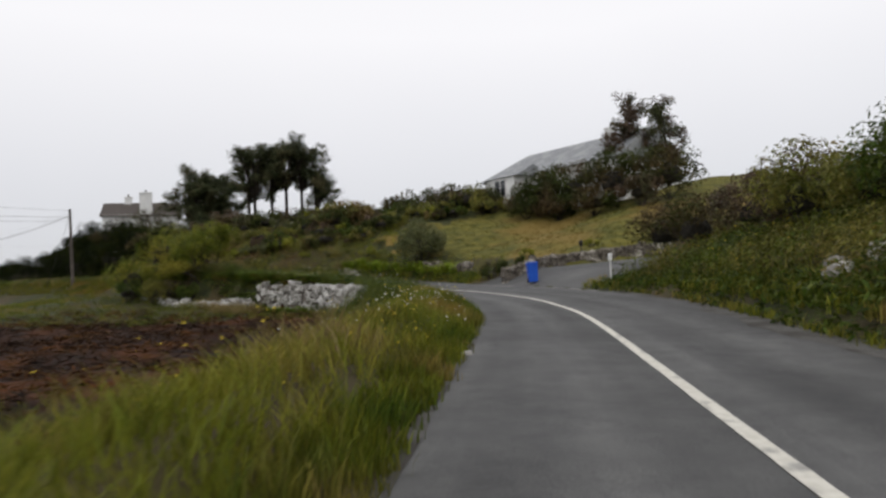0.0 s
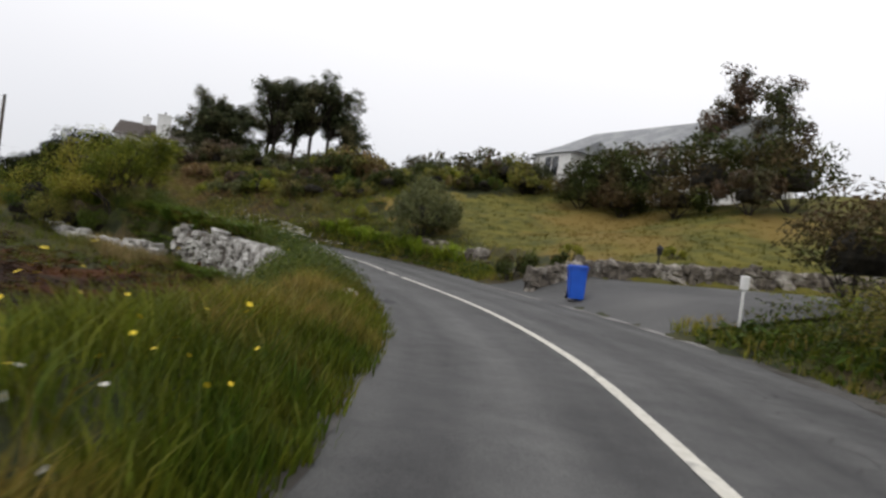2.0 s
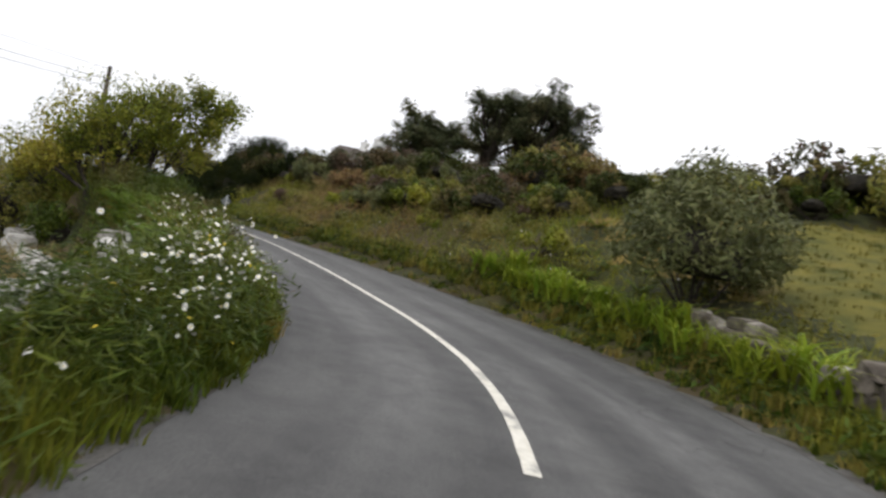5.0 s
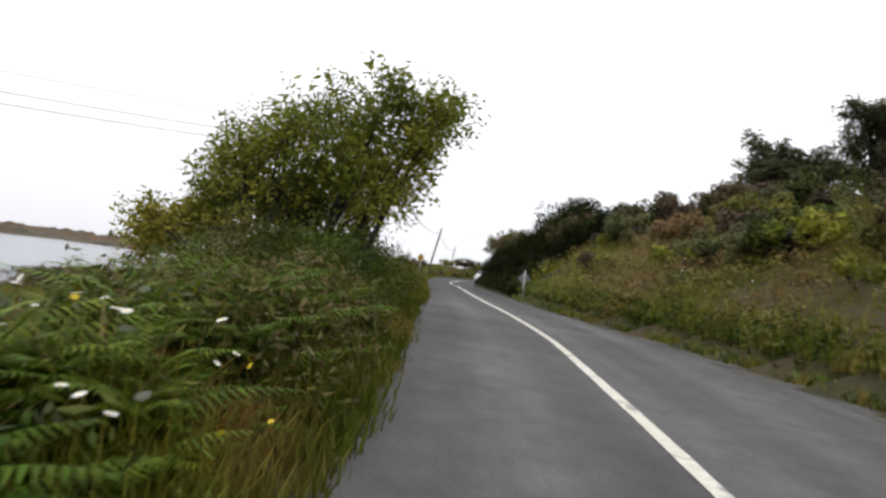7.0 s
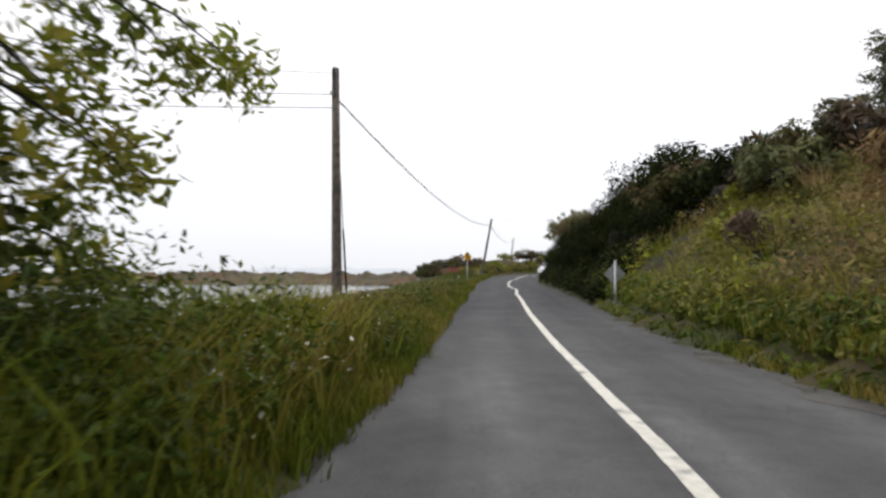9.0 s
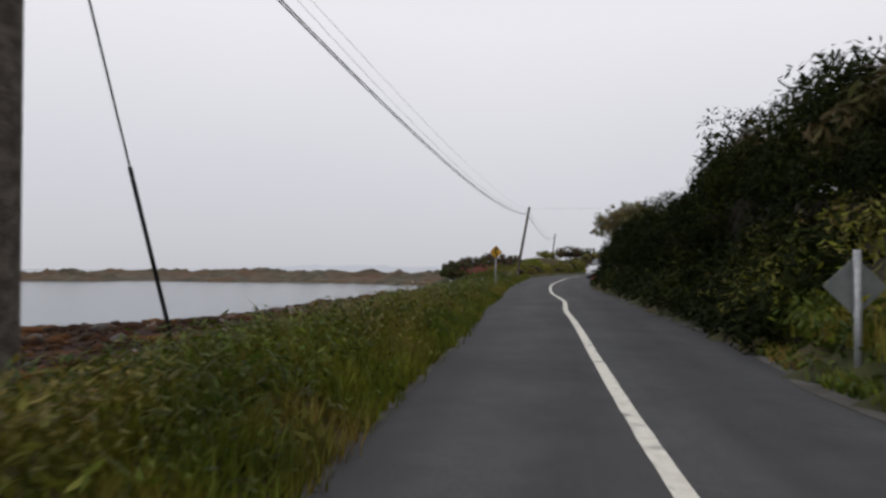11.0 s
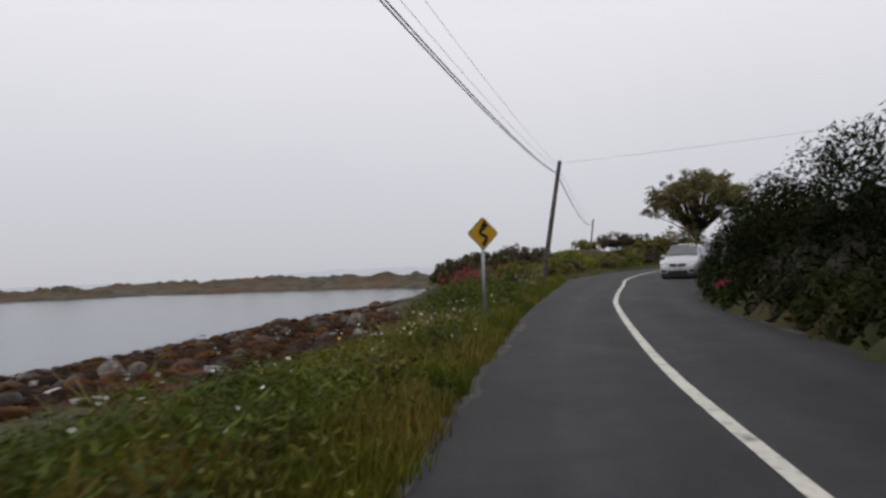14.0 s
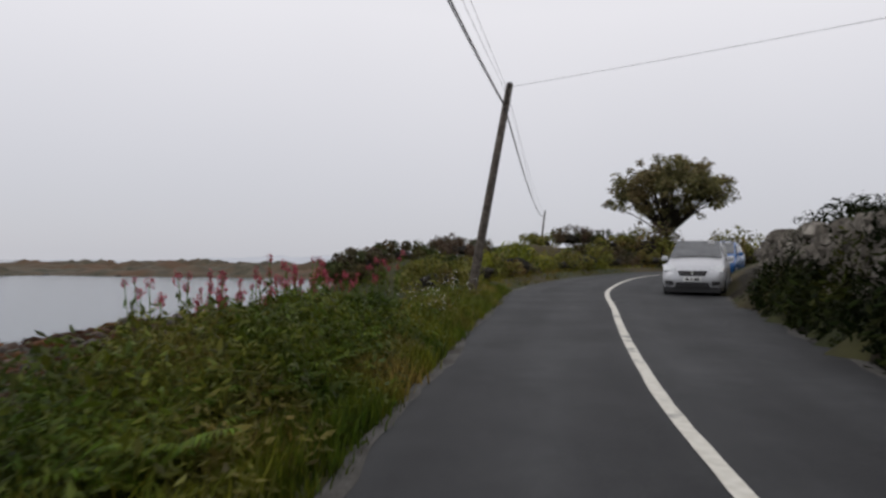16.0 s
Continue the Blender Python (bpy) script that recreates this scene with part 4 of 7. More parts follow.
stuff("inlet_grass", sow(tufts, np.stack([ix[ok], iy[ok], i_z[ok]], 1), 0.35, 0.75, 25), M_BENDGRASS, "rough green grass between the sea wall and the weed", "grass")

# ---------------------------------------------------------------- bracken, brambles and scrub
feather = [blades(22, 0.7, 0.010, 0.26, 160 + i, 0.6) for i in range(4)]
fuzz = [leaf_ball(44, 0.22, 170 + i, aspect=0.22, up=0.8) for i in range(4)]
h1_, _, _ = spots(480, 24, 40, 0.3, 2.6, -1, seed=50)
h2_, _, _ = spots(1000, 23, 38.8, 0.2, 2.4, -1, keep=lambda x, y, s, d: (noise2(x, y, 2.5, 55) > (-0.05 - (s > 22))) & ~by_stone(x, y), seed=49)
h2_[:, 2] += np.random.default_rng(47).uniform(0.0, 0.42, len(h2_)) * np.clip((h2_[:, 1] - 24) / 14, 0.35, 1)
stuff("verge_herbage", sow(feather, h1_, 0.45, 0.85, 48) + sow(fuzz, h2_, 0.24, 0.42, 46), M_HERB, "dense feathery green daisy foliage on the verge", "herbage")
ferns = [fern(200 + i) for i in range(4)]
f1a, _, _ = spots(440, 37.6, 49, 0.6, 2.8, -1, seed=51)
f1a[:, 2] += np.random.default_rng(39).uniform(-0.1, 0.3, len(f1a))
f1b, _, _ = spots(50, 46.5, 64, 1.2, 3.0, -1, seed=57)
f1 = np.concatenate([f1a, f1b])
f2, _, _ = spots(130, 72, 98, 0.6, 2.3, -1, keep=lambda x, y, s, d: noise2(x, y, 5, 41) > -0.25, seed=52)
f4, _, _ = spots(80, 106.6, 111.5, 0.9, 2.9, -1, seed=61)
f3, _, _ = spots(110, 42, 84, 0.8, 6, 1, keep=lambda x, y, s, d: noise2(x, y, 4, 42) > 0.1, seed=53)
stuff("bracken", sow(ferns, np.concatenate([f1, f3]), 0.5, 0.9, 54) + sow(ferns, f2, 0.35, 0.6, 53) + sow(ferns, f4, 0.75, 1.15, 52), M_FERN, "bright green bracken fronds beside the road", "fern")

clump = [leaf_ball(56, 0.10, 300 + i) for i in range(5)]
bigclump = [leaf_ball(34, 0.155, 310 + i) for i in range(5)]
b1, _, _ = spots(1250, 44, 67, 0.3, 2.8, -1, keep=lambda x, y, s, d: noise2(x, y, 3, 43) > -0.45, seed=55)
b2, _, bd2 = spots(3600, 64, 122, 0.16, 2.4, -1, keep=lambda x, y, s, d: noise2(x, y, 1.6, 44) > -0.45, seed=56)
bx1, _, bxd = spots(520, 49, 56, 0.45, 2.6, -1, seed=59)
bx1[:, 2] += np.random.default_rng(42).uniform(0.0, 0.85, len(bx1)) * smooth(0.3, 1.2, bxd)
b1[:, 2] += np.random.default_rng(44).uniform(0.05, 0.45, len(b1))
b1[:, 2] += np.where((b1[:, 0] > -18.0) & (b1[:, 0] < -11.0), np.random.default_rng(43).uniform(0.0, 0.45, len(b1)), 0.0)
b2[:, 2] += np.random.default_rng(45).uniform(-0.06, 0.16, len(b2)) * smooth(0.1, 0.8, bd2)
tall2 = (b2[:, 0] > -47) & (bd2 > 0.5)
b8, _, bd8 = spots(900, 106.2, 113, 0.3, 3.0, -1, seed=86)
b8[:, 2] += np.random.default_rng(46).uniform(0.0, 0.66, len(b8)) * smooth(0.2, 1.2, bd8) * (1 - 0.25 * smooth(101, 104, -b8[:, 0]))
stuff("bramble_thicket", sow([leaf_ball(26, 0.21, 370 + i) for i in range(5)], b8, 0.14, 0.28, 55), M_VERGELEAF, "thick bramble and nettle growth under bracken on the verge", "bramble")
b9, _, _ = spots(170, 37, 46, 0.25, 2.7, -1, seed=93)
b9[:, 2] += np.random.default_rng(38).uniform(0.0, 0.55, len(b9))
stuff("verge_leaves", sow([leaf_ball(24, 0.21, 360 + i) for i in range(5)], np.concatenate([b2[~tall2], b1[b1[:, 0] <= -18.0] - np.array([0, 0, 0.12]), b9, b1[(b1[:, 0] > -18.0)][::6]]), 0.15, 0.3, 56) + sow([leaf_ball(34, 0.15, 365 + i) for i in range(5)], b2[tall2] + np.array([0, 0, 0.08]), 0.18, 0.38, 51), M_VERGELEAF, "low dense yellow-green dock, vetch and bramble leaves", "herbs")
stuff("verge_brambles", sow(clump, np.concatenate([b1[b1[:, 0] > -18.0], bx1]), 0.26, 0.5, 57), M_BRAMBLE, "low tangle of bramble and dock leaves", "bramble")
b3, _, _ = spots(3700, 36, 84, 0.35, 14, 1, keep=lambda x, y, s, d: ((s > 46) | ((d < 2.8) & (d > 1.7))) & ~((s < 48.0) & (d > 3.8) & (d < 9.5)) & (noise2(x, y, 9, 47) > -0.6), seed=58)
b3[:, 2] += 0.12
stuff("bank_scrub", sow([leaf_ball(46, 0.115, 380 + i) for i in range(5)], b3, 0.3, 0.8, 59, squash=(1, 1, 0.8)), M_HEATH, "dense mixed heath scrub covering the road bank", "scrub")
b4, _, _ = spots(700, 36, 82, 0.4, 9, 1, keep=lambda x, y, s, d: (noise2(x, y, 4, 45) > 0.1) & ~((s < 48.0) & (d > 3.8)) & ((s > 46) | ((d < 2.4) & (d > 1.6))), seed=60)
b4[:, 2] += 0.25
stuff("bank_bramble", sow(bigclump, b4, 0.3, 0.65, 61), M_GREENBUSH, "lighter green bramble patches on the bank", "bramble")
b7a, _, _ = spots(1900, 33, 80, 0.04, 0.9, 1, seed=69)
b7b, _, _ = spots(1500, -3, 23.6, 0.12, 1.3, 1, seed=68)
b7 = np.concatenate([b7a, b7b])
b7[:, 2] += 0.06
stuff("bank_foot_herbs", sow([leaf_ball(13, 0.32, 340 + i) for i in range(4)], b7, 0.14, 0.34, 58), M_BRAMBLE, "low dark green herbs along the foot of the bank", "herbs")
rr = np.random.default_rng(62)
bx, by = rr.uniform(-70, 0, 2600), rr.uniform(58, 95, 2600)
bs, bo, bk = road_at(bx, by)
ok = (bo > 14) & ~((bs > 18) & (bs < 42.5) & (bo < 28)) & (noise2(bx, by, 7, 49) > -0.15)
b5 = np.stack([bx[ok], by[ok], height(bx[ok], by[ok]) + 0.3], 1)
stuff("hill_scrub", sow([leaf_ball(20, 0.22, 350 + i) for i in range(4)], b5, 0.7, 1.5, 63, squash=(1, 1, 0.7)), M_HEATH, "gorse and heath scrub over the hilltop", "scrub")
b6, _, _ = spots(1900, -2, 23, 0.8, 5, 1, seed=64)
b6[:, 2] += 0.25
b6_n = noise2(b6[:, 0], b6[:, 1], 1.8, 38)
stuff("roadside_brambles", sow(clump, b6[b6_n < 0.1], 0.35, 0.7, 65), M_VERGELEAF, "bramble thicket on the roadside bank", "bramble")
stuff("roadside_scrub", sow(clump, b6[b6_n >= 0.1], 0.35, 0.7, 66), M_HEATH, "olive-brown scrub among the roadside brambles", "scrub")

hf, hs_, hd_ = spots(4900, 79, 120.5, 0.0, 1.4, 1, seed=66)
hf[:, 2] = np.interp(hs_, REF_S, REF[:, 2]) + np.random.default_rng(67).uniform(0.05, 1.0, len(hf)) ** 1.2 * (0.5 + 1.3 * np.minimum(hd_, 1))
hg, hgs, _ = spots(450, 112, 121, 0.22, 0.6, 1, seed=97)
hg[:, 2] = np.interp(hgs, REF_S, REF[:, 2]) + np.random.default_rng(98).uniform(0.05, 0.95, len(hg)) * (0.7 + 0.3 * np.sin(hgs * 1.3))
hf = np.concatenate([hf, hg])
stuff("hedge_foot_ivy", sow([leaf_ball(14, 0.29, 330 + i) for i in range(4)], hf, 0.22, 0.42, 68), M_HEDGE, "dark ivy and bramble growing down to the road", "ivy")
# ---------------------------------------------------------------- flowers
head_v, head_f = daisy_head()
eye_v, eye_f = disc()


def flowers(name, pos, rise, size, seed, mat, label, centre=True):
    r = np.random.default_rng(seed)
    p = pos.copy()
    hgt = np.where((p[:, 0] < -14) | (p[:, 1] < 24), 0.56, rise) * r.uniform(0.35, 1.1, len(p))
    tip = p + np.stack([r.normal(0, 0.05, len(p)), r.normal(0, 0.05, len(p)), hgt], 1)
    stem_v = np.array([(-0.004, 0, 0), (0.004, 0, 0), (0, 0, 1)])
    sv, sf = scatter(stem_v, np.array([(0, 1, 2)]), p, r.uniform(0, 6, len(p)), np.stack([np.ones(len(p)), np.ones(len(p)), hgt], 1))
    yaw, sc, tl = r.uniform(0, 6.283, len(p)), (size * np.where((p[:, 0] < -35) | (p[:, 1] < 24), 0.7, 1.0) * r.uniform(0.75, 1.2, len(p)))[:, None] * np.ones((1, 3)), r.normal(0.55, 0.45, len(p))
    stuff(name, [scatter(head_v, head_f, tip, yaw, sc, tl)], mat, label, "flower")
    stuff(name + "_stems", [(sv, sf)], M_GRASS, "thin green flower stems", "stem")
    if centre:
        stuff(name + "_centres", [scatter(eye_v, eye_f, tip, yaw, sc, tl)], M_YELLOW, "yellow flower centres", "flower")


d_a1, _, _ = spots(26, 6.6, 8.4, 0.9, 2.2, -1, seed=70)
d_k, _, _ = spots(100, 8.5, 13.5, 0.2, 1.8, -1, seed=99)
d_a2, _, _ = spots(6, 12.0, 13.6, 0.4, 1.1, -1, seed=88)
d_a = np.concatenate([d_a1, d_a2, d_k])
d_b, _, _ = spots(250, 31.8, 36.5, 0.1, 1.0, -1, seed=71)
d_c, _, _ = spots(150, 36.5, 43, 0.2, 2.2, -1, seed=72)
d_d, _, _ = spots(60, 62.5, 66, 0.5, 2.0, -1, seed=73)
d_e, _, _ = spots(150, 82, 101, 0.8, 2.6, -1, seed=74)
d_l, _, _ = spots(110, 39, 44, 1.0, 2.6, -1, seed=90)
d_l[:, 2] -= 0.15
d_j, _, _ = spots(75, 100, 105.2, 0.3, 1.5, -1, seed=85)
d_f, _, _ = spots(60, 27.5, 30.5, 0.05, 0.9, -1, seed=75)
d_g, _, _ = spots(40, 40, 60, 0.4, 1.6, 1, seed=76)
d_h, _, _ = spots(150, 115, 122, 0.4, 1.8, -1, seed=77)
d_i, _, _ = spots(170, 56, 60, 0.3, 1.4, -1, seed=79)
flowers("oxeye_daisies", np.concatenate([d_a, d_b, d_c, d_d, d_e, d_f, d_g, d_h, d_i, d_j, d_l]), 0.85, 0.024, 78, M_PETAL, "white ox-eye daisies on tall stems")
y_a1, _, _ = spots(24, 6.6, 8, 0.3, 0.9, -1, seed=80)
y_a2, _, _ = spots(210, 3.5, 16, 0.3, 2.4, -1, seed=89)
y_a = np.concatenate([y_a1, y_a2])
y_e, _, _ = spots(26, 36.2, 38.4, 0.3, 1.1, -1, seed=87)
y_b, _, _ = spots(50, 26, 44, 0.15, 1.5, -1, seed=81)
y_c, _, _ = spots(260, -4, 20, 0.5, 2.2, 1, seed=82)
y_c[:, 2] += 0.35
y_d, _, _ = spots(30, 88, 104, 0.5, 3.0, -1, seed=83)
flowers("yellow_buttercups", np.concatenate([y_a, y_b, y_c, y_d, y_e]), 0.6, 0.020, 84, M_YELLOW, "small yellow buttercups in the grass", centre=False)


# near-black colour of an added solid, painted as the shade deep in a crown
M_HEART = material("crown_shade", (0.012, 0.011, 0.008), (0.028, 0.024, 0.016), 6, 0.95, 0.8, 20)
# ---------------------------------------------------------------- shrubs and trees
def lumps(rx, ry, rz, seed, detail=3, amount=0.22):
    """A lumpy dark heart that stands in for the shade inside a dense shrub."""
    bm = bmesh.new()
    bmesh.ops.create_icosphere(bm, subdivisions=detail, radius=1)
    off = Vector((seed * 3.1, seed * 1.7, 0))
    for v in bm.verts:
        k = 1 + amount * noise.noise(v.co * 2.2 + off) + amount * 0.6 * noise.noise(v.co * 5 + off)
        v.co = Vector((v.co.x * rx * k, v.co.y * ry * k, max(v.co.z * k, -0.45) * rz))
    return bm


def shrub(name, x, y, r, h, mat, label, seed, leaf=0.09, count=900, category="shrub", z=None, group="", flat=1.0):
    """A rounded bush with stems and a crown of many leaves in lobes of unequal size."""
    g = (h1(x, y) if z is None else z) - 0.05
    rr_ = np.random.default_rng(seed)
    root = new(name)
    root.location = (x, y, g)
    tagged(root, label, category, group)
    rz = h * 0.55
    mpart_core = None if r < 1.0 else part("shade_heart", lumps(r * 0.36, r * 0.36 * flat, rz * 0.4, seed, 2 if r < 1.2 else 3), M_HEART, root)
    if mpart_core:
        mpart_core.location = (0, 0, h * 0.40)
    lobes = max(5, int(9 * r))
    d = rr_.normal(size=(lobes, 3))
    d[:, 2] = np.abs(d[:, 2]) * 0.9 - 0.25
    d /= np.linalg.norm(d, axis=1)[:, None]
    c = d * np.array([r, r * flat, rz]) * rr_.uniform(0.62, 0.82, lobes)[:, None] + np.array([0, 0, h * 0.46])
    size = rr_.uniform(0.34, 0.58, lobes) * min(r, rz)
    sets = []
    for i in range(lobes):
        tv, tf = leaf_ball(max(12, count // lobes), leaf / size[i], seed * 50 + i)
        sets.append((tv * size[i] + c[i], tf))
    v, f = merge_sets(sets)
    mpart("crown", mesh_from("crown", v, f, mat), root)
    stems = [tube([(rr_.uniform(-.1, .1), rr_.uniform(-.1, .1), -0.1), tuple(c[i] * 0.5), tuple(c[i] * 0.9)], [0.03 + 0.01 * r, 0.02, 0.008], 5) for i in range(min(lobes, 7))]
    part("stem_base", join(*stems), M_BARK, root)
    return root


def tree(name, x, y, z, crown, mat, label, seed, stems=5, base_r=0.16, leaf=0.11, per=34, twigs=9, clump_r=0.5, category="tree", spread=0.25, trunk_h=0.0, cluster=None):
    """A tree grown to a list of crown lobes (centre relative to its foot, radius): trunk, limbs to each lobe, twigs and leaves."""
    r = np.random.default_rng(seed)
    root = new(name)
    root.location = (x, y, z - 0.1)
    tagged(root, label, category)
    limbs, leaf_pos = [], []
    feet = [np.array([r.normal(0, spread), r.normal(0, spread), 0.0]) for _ in range(stems)]
    if trunk_h:
        feet = [np.array([0, 0, 0.0])] * stems
        part("trunk", tube([(0, 0, -0.2), (0.05, 0, trunk_h * 0.5), (0, 0.05, trunk_h)], [base_r * 1.5, base_r * 1.1, base_r], 9), M_BARK, root, smooth=True)
    feet.sort(key=lambda p: p[1])
    mains = []
    if not trunk_h:
        for j, ft in enumerate(feet):
            own = np.array([c for k, (c, _) in enumerate(crown) if k % stems == j])
            tip = ft + (own.mean(0) - ft) * 1.05
            bow = ft + (tip - ft) * 0.5 + np.array([r.normal(0, 0.12), r.normal(0, 0.12), 0.1])
            way = [(1 - t) ** 2 * ft + 2 * t * (1 - t) * bow + t * t * tip for t in np.linspace(0, 1, 7)]
            way[0] = way[0] - np.array([0, 0, 0.9])
            mains.append(way)
            limbs.append(tube([tuple(w) for w in way], list(np.linspace(base_r * 1.15, base_r * 0.5, 7)), 8))
    for i, (c, rad) in enumerate(crown):
        c = np.array(c, float)
        foot = feet[i % stems] + np.array([0, 0, trunk_h])
        if mains:
            foot = mains[i % stems][r.integers(2, 6)]
        mid = foot + (c - foot) * 0.5 + np.array([r.normal(0, 0.15), r.normal(0, 0.15), 0.18 * np.linalg.norm(c - foot)]) * (0.6 if trunk_h else 0.8)
        b = base_r * (0.75 if trunk_h else 0.5) * r.uniform(0.6, 1.0)
        pts = [(1 - t) ** 2 * foot + 2 * t * (1 - t) * mid + t * t * c for t in np.linspace(0, 1, 6)]
        limbs.append(tube([tuple(p) for p in pts], list(np.linspace(b, b * 0.22, 6)), 6))
        for k in range(twigs):
            d = r.normal(size=3)
            d /= np.linalg.norm(d)
            tip = c + d * rad * r.uniform(0.55, 1.0)
            t0 = pts[r.integers(3, 6)]
            bend = (t0 + tip) / 2 + r.normal(0, 0.08, 3) * rad
            limbs.append(tube([tuple(t0), tuple(bend), tuple(tip)], [b * 0.2, b * 0.12, 0.006], 4))
            leaf_pos.append(tip)
            leaf_pos.append(bend * 0.5 + tip * 0.5 + r.normal(0, 0.1, 3))
    part("branchwork", join(*limbs), M_BARK, root)
    balls = [leaf_ball(per, leaf / clump_r, seed * 70 + i, shell=0.15, aspect=0.75) for i in range(5)]
    if cluster is not None:
        balls = cluster
    sets = sow(balls, np.array(leaf_pos), clump_r * 0.6, clump_r * 1.15, seed + 3, squash=(1.1, 1.1, 0.7) if cluster is not None else (1, 1, 0.8))
    v, f = merge_sets(sets)
    mpart("crown", mesh_from("crown", v, f, mat), root)
    return root


# the wind-bent sycamore over the sea wall: its crown climbs along (RX, RY) to an overhanging tip, hollow below
TX, TY = -13.4, 49.0
RX, RY = 0.36, 0.93
SYC = []
q = np.random.default_rng(505)
for i in range(98):
    rt = -2.8 + 5.8 * ((i * 0.618) % 1.0)
    hi_ = float(np.interp(rt, [-2.9, -2.2, -1.5, -0.8, 0.0, 0.7, 1.6, 2.6, 3.1], [0.7, 1.35, 2.15, 2.9, 3.5, 3.85, 4.0, 3.85, 3.6]))
    lo_b = float(np.interp(rt, [-2.9, -1.0, 0.0, 1.0, 1.9, 2.2, 2.6, 3.2], [0.4, 0.8, 1.3, 1.6, 1.6, 2.3, 2.9, 3.2]))
    up_ = lo_b + (hi_ - lo_b) * (1 - q.uniform(0, 1) ** 2.0 * (0.9 if rt < 1.2 else 1.0))
    e = q.uniform(-0.7, 2.1) * (1 - 0.35 * max(0.0, up_ - 3.0)) + 0.4 * (rt < -1.5)
    SYC.append(((0.84 * (rt * RX - e * RY), 0.84 * (rt * RY + e * RX), 0.84 * up_), q.uniform(0.34, 0.54)))
# low boughs reaching along the road
for dx, dy, dz_, rad in ((-4.6, 3.9, 2.6, 0.28), (-4.4, 3.5, 2.5, 0.30), (-4.0, 3.0, 2.6, 0.32), (-4.2, 3.0, 1.8, 0.32), (-4.6, 3.2, 1.7, 0.26), (-4.6, 3.0, 1.1, 0.24), (-3.8, 2.7, 2.1, 0.34), (-3.9, 2.6, 1.6, 0.34),
                         (-3.1, 2.3, 2.7, 0.4), (-2.9, 2.1, 1.8, 0.4), (-2.3, 2.0, 3.0, 0.42), (-2.1, 1.6, 1.9, 0.4), (-1.3, 1.7, 3.3, 0.45), (-1.1, 2.5, 3.6, 0.4)):
    SYC.append(((dx, dy, dz_), rad))
# each stem carries a fan of neighbouring lobes
SYC.sort(key=lambda c: c[0][0] * RX + c[0][1] * RY)
n_stem = 9
fan = len(SYC) // n_stem
SYC = [SYC[j * fan + i] for i in range(fan) for j in range(n_stem)]
tree("sycamore_tree", TX, TY, 2.8, SYC, M_SYCAMORE, "wind-bent sycamore with many bare stems by the sea wall", 5, stems=n_stem, base_r=0.05, leaf=0.074, per=12, twigs=9, clump_r=0.28, spread=0.5)
for i, (a, b, r_, h_, mt) in enumerate(((-13.8, 47.9, 1.0, 1.5, M_BRAMBLE), (-15.6, 48.2, 1.1, 1.7, M_HEATH), (-16.8, 49.9, 1.8, 3.6, M_SYCAMORE),
                                        (-18.7, 49.3, 1.7, 3.0, M_SYCAMORE), (-17.0, 50.9, 1.2, 1.8, M_BRAMBLE), (-18.9, 51.2, 1.2, 1.6, M_GREENBUSH), (-13.0, 48.6, 0.7, 0.8, M_BRAMBLE), (-16.2, 47.4, 1.1, 1.8, M_HEATH), (-18.2, 47.9, 1.1, 1.6, M_BRAMBLE))):
    shrub("bramble_bush", a, b, r_, h_, mt, "leafy bramble bush at the foot of a sycamore", 400 + i, leaf=0.075, count=1300 if h_ < 2.5 else 3600, group="bushes by the sea wall")

# pines on the hilltop
needle = [leaf_ball(22, 0.46, 600 + i, shell=0.1, aspect=0.35) for i in range(4)]


def pine(x, y, top, w, seed, lean=0.6, tall=0.55):
    g = h1(x, y)
    hh = top - g
    r = np.random.default_rng(seed)
    lobes = []
    for i in range(22):
        a, d = r.uniform(0, 6.283), r.uniform(0.1, 1.75) * w
        lobes.append(((lean + math.cos(a) * d, math.sin(a) * d, hh * r.uniform(tall, 0.98) - 0.2 * d), 1.15))
    return tree("pine_tree", x, y, g, lobes, M_PINE, "tall dark pine with bare trunk and flat wind-cut crown", seed, stems=1, base_r=0.24, twigs=6, clump_r=0.8, trunk_h=hh * 0.5, cluster=needle)


for i, (a, b, top, w) in enumerate(((-25.8, 103.9, 23.8, 2.27), (-27.7, 102.5, 24.0, 2.41), (-30.2, 103.1, 23.4, 2.27), (-32.1, 101.2, 22.9, 2.13), (-33.5, 102.3, 22.1, 1.98), (-23.7, 104.7, 18.8, 1.28))):
    pine(a, b, top, w, 610 + i, 0.7, 0.6)
for i, (a, b, top, w) in enumerate(((-36.1, 97.1, 19.5, 2.41), (-37.7, 98.2, 19.1, 2.41), (-39.9, 97.1, 17.7, 2.27), (-36.9, 96.1, 17.2, 2.27))):
    pine(a, b, top, w, 620 + i, 0.3, 0.45)
# dark trees beside the bungalow
for i, (a, b, top, w) in enumerate(((17.2, 63.6, 16.4, 1.9), (19.4, 64.8, 16.2, 2.0), (15.2, 63.2, 13.8, 1.7))):
    g = h1(a, b)
    r_ = np.random.default_rng(630 + i)
    lob = [((math.cos(t) * w * q, math.sin(t) * w * q, (top - g) * u), 0.95) for t, q, u in zip(r_.uniform(0, 6.28, 10), r_.uniform(0.2, 1, 10), np.linspace(0.35, 0.93, 10))]
    tree("garden_tree", a, b, g, lob, M_RUSSET, "purple-leaved garden tree beside a bungalow", 630 + i, stems=1, base_r=0.17, leaf=0.17, per=38, twigs=6, clump_r=0.62, trunk_h=(top - g) * 0.3)
# round tree far along the road
BT = (-97.9, 113.5)
lob = []
r_ = np.random.default_rng(77)
